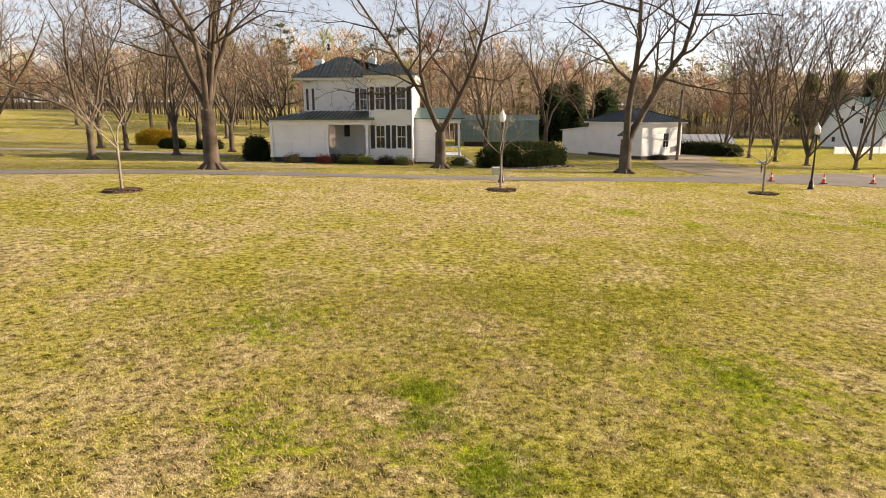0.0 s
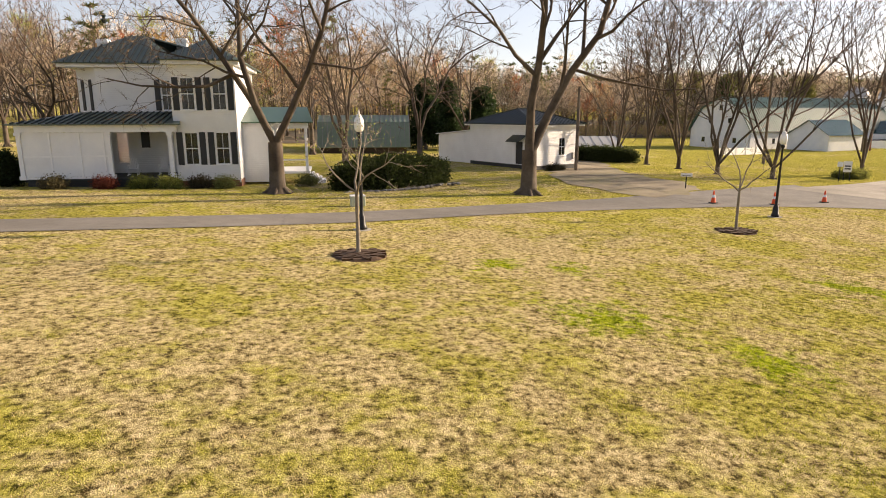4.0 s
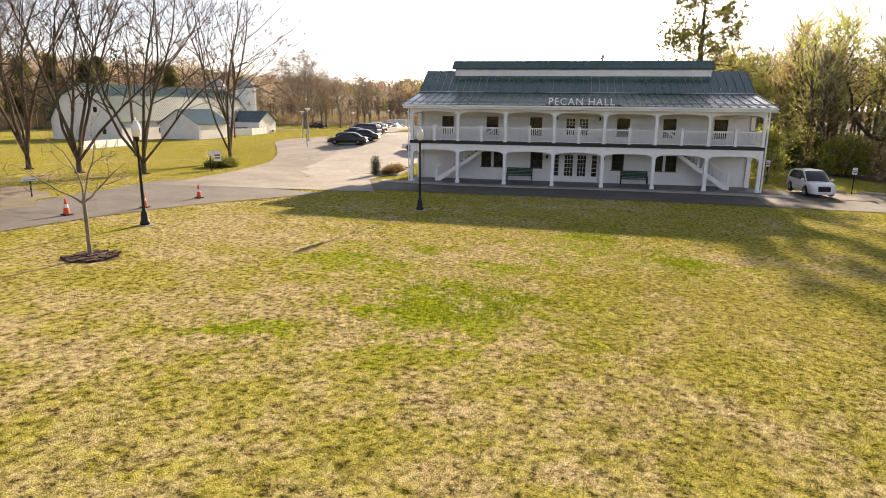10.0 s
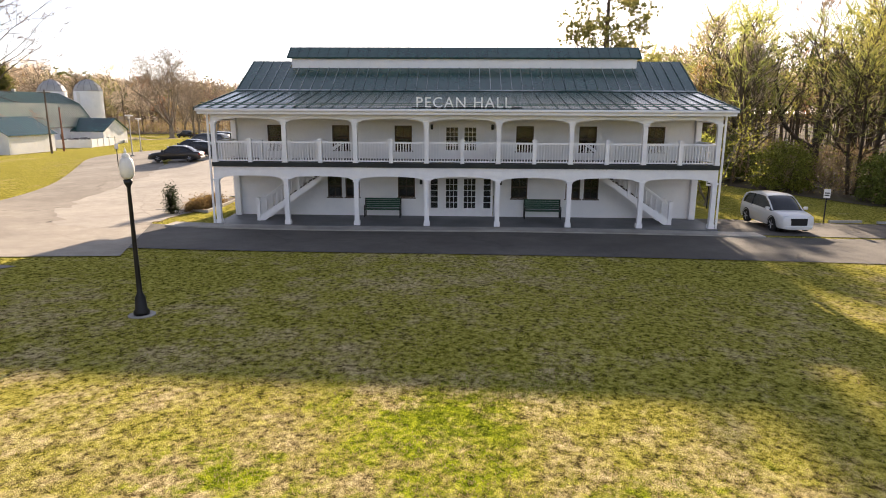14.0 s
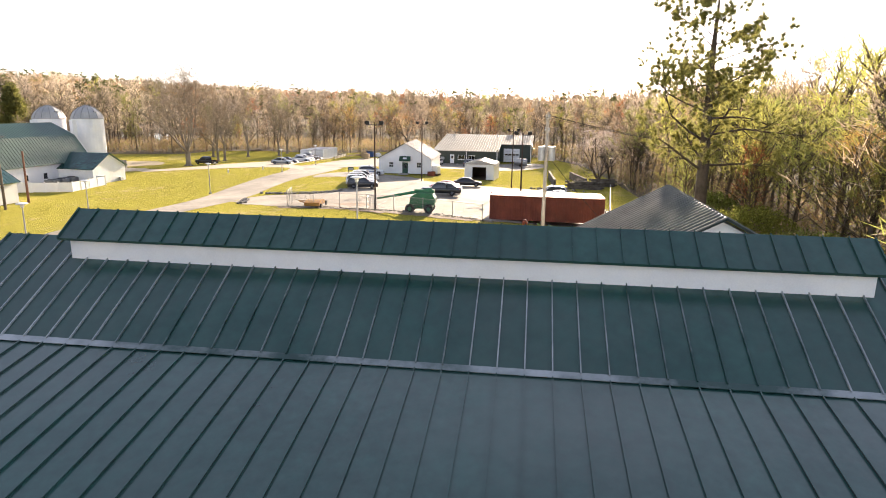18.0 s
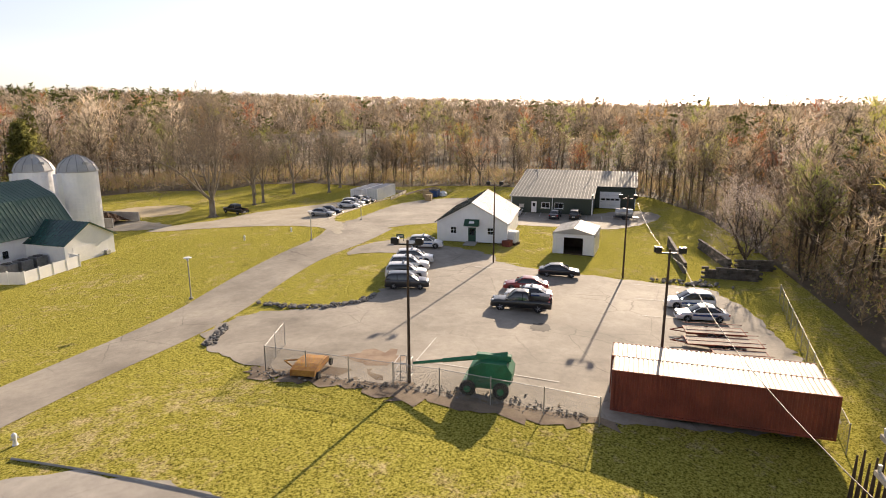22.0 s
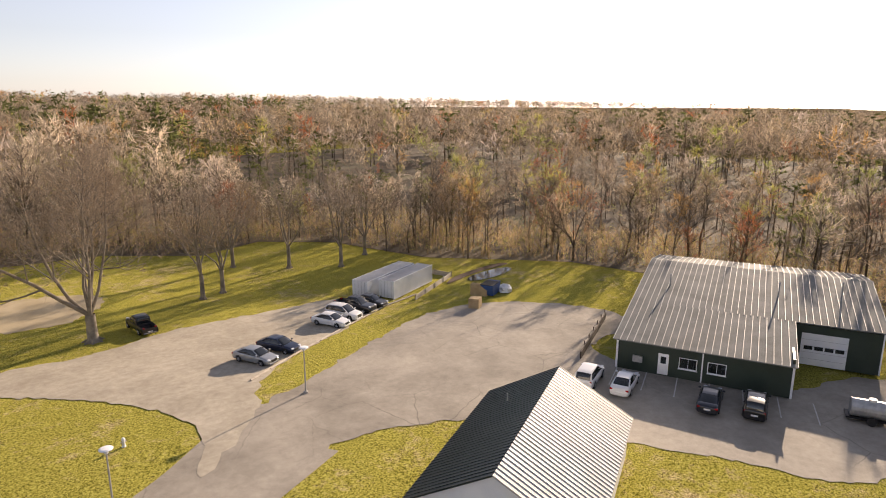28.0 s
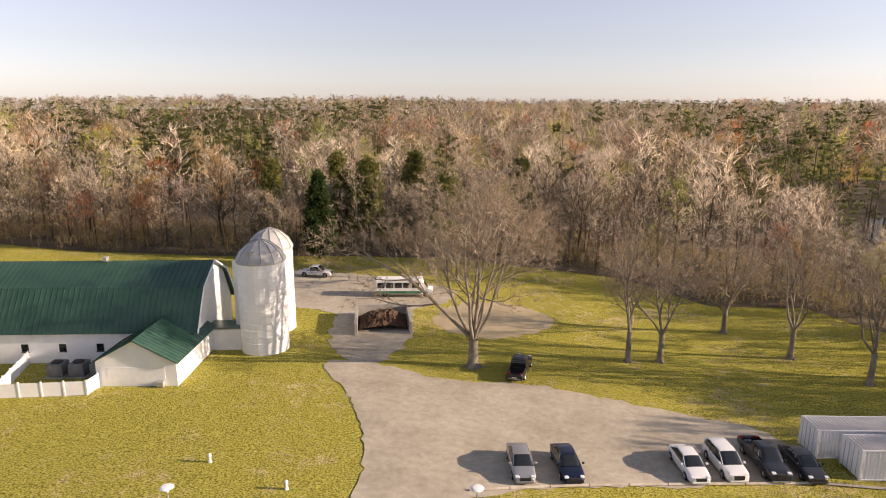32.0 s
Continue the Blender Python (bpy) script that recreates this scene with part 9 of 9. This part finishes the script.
def hydrant(x, y, h=0.75):
    t = thing("fire_hydrant", pose(x, y, 0), "small pale fire hydrant on the grass", "hydrant", "hydrants and bollards")
    part("barrel", lathe(bmesh.new(), [(0.16, 0), (0.16, 0.06), (0.11, 0.08), (0.11, h * 0.7), (0.15, h * 0.72), (0.13, h * 0.88), (0.03, h)], 12), SIGN_WHITE, t)
    part("nozzle", tube(bmesh.new(), (-0.2, 0, h * 0.55), (0.2, 0, h * 0.55), 0.06, n=10), GALV, t)


for x, y in ((142.2, 110.3), (150.0, 108.0), (91.6, 75.2), (89.5, 76.4)):
    hydrant(x, y)


# ---- hall front: benches, planter, rocking chair ----
def bench(u, v):
    t = thing("park_bench", HALL @ pose(u, v, 0.12), "green slatted bench against the hall wall", "bench", "porch benches", fixed=True)
    for k in range(4):
        part("seat_slat", boxes((-1.0, -0.5 + 0.12 * k, 0.42, 1.0, -0.4 + 0.12 * k, 0.46)), BENCH_GREEN, t)
    for k in range(5):
        part("back_slat", boxes((-1.0, -0.02, 0.5 + 0.11 * k, 1.0, 0.02, 0.59 + 0.11 * k)), BENCH_GREEN, t)
    for s in (-0.98, 0.98):
        part("end_frame", boxes((s - 0.03, -0.52, 0, s + 0.03, -0.46, 0.62), (s - 0.03, -0.04, 0, s + 0.03, 0.03, 1.02), (s - 0.03, -0.46, 0.6, s + 0.03, -0.04, 0.66)), BLACK, t)


bench(8.2, 2.75)
bench(17.0, 2.75)


def rocker(m, mat, label):
    t = thing("rocking_chair", m, label, "chair", fixed=True)
    part("seat", boxes((-0.27, -0.25, 0.4, 0.27, 0.25, 0.44)), mat, t)
    for k in range(5):
        part("back_slat", boxes((-0.22 + 0.1 * k, 0.22, 0.45, -0.17 + 0.1 * k, 0.25, 1.1)), mat, t)
    for s in (-0.28, 0.28):
        part("rocker", boxes((s - 0.02, -0.45, 0.0, s + 0.02, 0.5, 0.05)), mat, t)
        part("arm", boxes((s - 0.03, -0.25, 0.62, s + 0.03, 0.25, 0.65)), mat, t)
        for y in (-0.23, 0.22):
            part("leg", boxes((s - 0.02, y - 0.02, 0.05, s + 0.02, y + 0.02, 0.62)), mat, t)


rocker(HALL @ pose(14.3, 2.3, 3.31, 0, 0, 10), TRIM, "white wooden rocking chair on the balcony")
hz = placed(pose(-10.6, 57.3, -0.05, 0, 0, -2))
for x in (1.0, 2.9):
    rocker(hz @ pose(x, 1.2, 0.63, 0, 0, 5), TRIM, "white wooden rocking chair on the farmhouse porch")

pl = thing("planter_bed", HALL @ pose(-4.4, 3.6, -0.1), "raised concrete-kerbed planter beside the hall", "planter", fixed=True)
part("kerb", boxes((-0.6, -0.15, 0, 2.2, 0.0, 0.35), (-0.6, 6.0, 0, 2.2, 6.15, 0.35), (-0.75, -0.15, 0, -0.6, 6.15, 0.35), (2.2, -0.15, 0, 2.35, 6.15, 0.35)), CONCRETE, pl)
part("soil", boxes((-0.6, 0.0, 0.0, 2.2, 6.0, 0.28)), MULCH, pl)
part("side_walk", boxes((2.36, -1.5, -0.1, 4.1, 9.0, 0.14)), CONCRETE, pl)

# yellow-green shrub tree and ivy-clad trees beside the hall
bare_tree("crepe_tree", 67.2, 15.6, 6.0, 0.09, 6, 301, "multi-stemmed small tree with fresh yellow-green leaves", BARK_PALE, 0.06, (8, 28), (0, 4, 3, 2), 3, 3, PALETWIG, ratio=0.5, tw_w=0.008, tw_size=0.5, leaves=(16, 0.3, 0.06, (0.34, 0.34, 0.06)))
for i, (x, y, h) in enumerate(((84, -4, 13), (92, 3, 14), (78, -16, 13), (99, 10, 14), (88, -14, 15))):
    bare_tree("ivy_tree", x, y, h, 0.4, 4, 310 + i, "old tree with broken crown thickly clad in dark ivy", BARK, 0.25, (10, 35), (0, 5, 3), 2, 3, GREYTWIG, ratio=0.5, tw_w=0.012, leaves=(70, 0.9, 0.11, (0.10, 0.115, 0.04)), group="ivy-clad trees")
for i, (x, y, lx, h) in enumerate(((74, 2, 6, 3.6), (81, 8, 6, 4.0), (90, 12, 7, 4.2), (71, -8, 6, 3.6), (100, 16, 7, 4.5), (112, 19.5, 8, 4.5), (122, 23, 7, 4.6))):
    bush("thicket", x, y, lx, lx * 0.7, h, 330 + i, "sunlit yellow-green thicket at the wood's edge", (0.27, 0.28, 0.06) if i % 2 else (0.18, 0.21, 0.05), 20 * i, 40, 0.09, "thickets")
# flowering cherry and redbud by the ruins
bare_tree("cherry_tree", 167.5, 42.5, 9.5, 0.22, 6, 341, "spreading cherry in pale pink blossom", BARK, 0.08, (15, 55), (0, 6, 5, 3), 3, 3, PALETWIG, ratio=0.55, tw_w=0.01, leaves=(46, 0.34, 0.042, (0.62, 0.53, 0.49)))
bare_tree("cherry_tree", 176, 41.5, 8.5, 0.2, 6, 342, "spreading cherry in pale pink blossom", BARK, 0.08, (15, 55), (0, 6, 4, 3), 3, 3, PALETWIG, ratio=0.55, tw_w=0.01, leaves=(46, 0.34, 0.042, (0.60, 0.51, 0.47)))
bare_tree("maple_tree", 229, 112, 13, 0.18, 4, 343, "maple in red-orange spring flower at the wood's edge", BARK, 0.2, (12, 34), (0, 6, 4, 3), 3, 3, PALETWIG, ratio=0.55, leaves=(6, 0.4, 0.09, (0.50, 0.14, 0.05)))


# ---- markings, kerbs and wheel stops ----
def line(a, b, w=0.1):
    pa, pb = Vector((*site(*a), 0)), Vector((*site(*b), 0))
    d = (pb - pa).normalized()
    s = Vector((-d.y, d.x, 0)) * w / 2
    n = max(1, int((pb - pa).length / 2))
    bm = bmesh.new()
    rows = []
    for k in range(n + 1):
        p = pa.lerp(pb, k / n)
        rows.append([bm.verts.new((q.x, q.y, float(ground_z(q.x, q.y)) + 0.085)) for q in (p - s, p + s)])
    for r0, r1 in zip(rows, rows[1:]):
        bm.faces.new((r0[0], r0[1], r1[1], r1[0]))
    tagged(part("parking_line", bm, PAINT_LINE), "faded white parking line", "marking", "parking lines", kind="structure")


for k in (5, 6):
    line((127.5 + 3.4 * k, 67.6 + 0.9 * k), (128.8 + 3.4 * k, 62.4 + 0.9 * k))
for k in (0, 2, 4):
    line((136.5 + 2.9 * k, 50.2 + 0.8 * k), (138.3 + 2.9 * k, 45.0 + 0.8 * k))
line((113.5, 62), (116.2, 51.5))
line((113.5, 62), (119, 63.4))
for k in range(8):
    line((184.2 + 0.75 * k, 87.6 - 2.9 * k * 0.97), (188.8 + 0.75 * k * 0.9, 88.8 - 2.9 * k * 0.97))


def stop_block(m):
    t = thing("wheel_stop", m, "concrete wheel stop at the parking edge", "wheel stop", "wheel stops")
    part("block", prism(bmesh.new(), [(-0.09, 0), (0.09, 0), (0.06, 0.13), (-0.06, 0.13)], 0, -0.9, 0.9), CONCRETE, t)


for x, y in ((61.3, 11.6), (61.9, 8.9), (62.5, 6.2)):
    stop_block(pose(x, y, 0.04, 0, 0, 105))
kerb = thing("lot_kerb", pose(94.6, 53.2, 0), "pale concrete kerb round the lot's corner", "kerb")
ko = kerb.matrix_basis.translation
for a, b in (((94.6, 53.0), (90.6, 73.6)), ((83.0, 49.6), (94.6, 53.0))):
    for k in range(8):
        p, q = Vector((*site(a[0] + (b[0] - a[0]) * k / 8, a[1] + (b[1] - a[1]) * k / 8), 0)), Vector((*site(a[0] + (b[0] - a[0]) * (k + 1) / 8, a[1] + (b[1] - a[1]) * (k + 1) / 8), 0))
        p.z, q.z = float(ground_z(p.x, p.y)), float(ground_z(q.x, q.y))
        part("kerbstone", tube(bmesh.new(), p - ko + Vector((0, 0, 0.04)), q - ko + Vector((0, 0, 0.04)), 0.08, n=4), CONCRETE, kerb)
edge = thing("timber_edging", pose(163.0, 111.5, 0), "low timber edging between gravel lot and bank", "edging")
eo = edge.matrix_basis.translation
path = [(163.2, 111.2), (172, 114.4), (181, 117.2), (190, 119.8), (197, 120.4)]
for a, b in zip(path, path[1:]):
    for k in range(3):
        p, q = Vector((*site(a[0] + (b[0] - a[0]) * k / 3, a[1] + (b[1] - a[1]) * k / 3), 0)), Vector((*site(a[0] + (b[0] - a[0]) * (k + 0.97) / 3, a[1] + (b[1] - a[1]) * (k + 0.97) / 3), 0))
        p.z, q.z = float(ground_z(p.x, p.y)), float(ground_z(q.x, q.y))
        part("timber", tube(bmesh.new(), p - eo + Vector((0, 0, 0.1)), q - eo + Vector((0, 0, 0.1)), 0.13, n=4), POLE_GREY, edge)


# timber retaining wall beside the white containers, board fence beside the workshop
def board_wall(points, h, name, label, category, mat, step):
    t = thing(name, pose(points[0][0], points[0][1], 0), label, category)
    o = t.matrix_basis.translation
    for a, b in zip(points, points[1:]):
        pa, pb = Vector((*site(*a), 0)), Vector((*site(*b), 0))
        n = max(1, round((pb - pa).length / step))
        ang = math.degrees(math.atan2(pb.y - pa.y, pb.x - pa.x))
        for k in range(n):
            p = pa.lerp(pb, k / n)
            for r in range(int(h / 0.2)):
                part("board", boxes((0, -0.07, 0.2 * r - 0.15, (pb - pa).length / n - 0.02, 0.07, 0.2 * r + 0.04), bevel=0.015), mat, t, "", Matrix.Translation((p.x - o.x, p.y - o.y, float(ground_z(p.x, p.y)) - o.z)) @ pose(0, 0, 0, 0, 0, ang))
            part("post", boxes((-0.08, -0.15, -0.3, 0.08, -0.071, h)), mat, t, "", Matrix.Translation((p.x - o.x, p.y - o.y, float(ground_z(p.x, p.y)) - o.z)) @ pose(0, 0, 0, 0, 0, ang))


board_wall([(195.0, 118.7), (208.2, 122.9), (207.5, 129.5)], 0.9, "retaining_wall", "low timber retaining wall beside the white containers", "wall", POLE_GREY, 3.0)
board_wall([(203.3, 93.8), (189.0, 89.9)], 1.2, "board_fence", "dark wooden board fence beside the workshop", "fence", DARK_WOOD, 2.4)


# ---- lawn grass: tufts over the near lawn ----
def tufts():
    rng = np.random.default_rng(77)
    n = 92000
    # denser along the lawn's middle
    px, py = rng.uniform(-16, 44, n), rng.uniform(3.0, 40, n)
    m = n * 7 // 10
    q = rng.uniform(-0.3, 1.25, m)
    px[:m], py[:m] = 4 + 26 * q + rng.normal(0, 6, m), 14 + 10 * q + rng.normal(0, 5, m)
    m = n * 2 // 10
    px[:m], py[:m] = rng.normal(0, 4.5, m), rng.uniform(4, 14, m)
    keep = -(px - 49.92) * math.sin(radians(-74.7)) + (py - 42.81) * math.cos(radians(-74.7)) < -7.6
    keep &= py < 32.5 + 0.10 * (px + 24) + 0.012 * np.clip(px, 0, 60) ** 1.45
    px, py = px[keep], py[keep]
    n = len(px)
    g = np.array([noise.noise(Vector((x * 0.16, y * 0.16, 3.1))) + 0.6 * noise.noise(Vector((x * 0.6, y * 0.6, 7.7))) for x, y in zip(px, py)])
    green = g + rng.normal(0, 0.2, n) > 0.04
    lush = np.zeros(n, bool)
    for x, y, r in LUSH:
        lush |= np.hypot(px - x, py - y) < r * (0.75 + 2.2 * g) * rng.uniform(0.6, 1.2, n)
    b = 6
    h = np.where(lush, rng.uniform(0.04, 0.08, n), rng.uniform(0.02, 0.05, n))
    base = np.repeat(np.stack([px, py, ground_z(px, py) - 0.004], 1), b, 0)
    k = len(base)
    base[:, :2] += rng.normal(0, 0.06, (k, 2))
    a = rng.uniform(0, 6.283, k)
    hh = np.repeat(h, b) * rng.uniform(0.6, 1.3, k)
    lean = rng.uniform(0.3, 1.6, k) * hh
    side = np.stack([-np.sin(a), np.cos(a), np.zeros(k)], 1) * 0.0065
    tip = base + np.stack([np.cos(a) * lean, np.sin(a) * lean, hh], 1)
    vs = np.stack([base - side, base + side, tip], 1).reshape(-1, 3)
    tint = np.where(np.repeat(green, b)[:, None], (0.33, 0.325, 0.025), (0.52, 0.41, 0.19))
    tint = np.where(np.repeat(lush, b)[:, None], (0.26, 0.31, 0.02), tint) * rng.uniform(0.5, 1.3, (k, 1))
    me = raw_mesh("grass", vs, np.arange(3 * k).reshape(-1, 3), np.repeat(tint, 3, 0))
    tagged(link(me, "lawn_grass", GRASS_BLADE), "short straw and green grass tufts of the lawn", "grass", kind="stuff")


tufts()
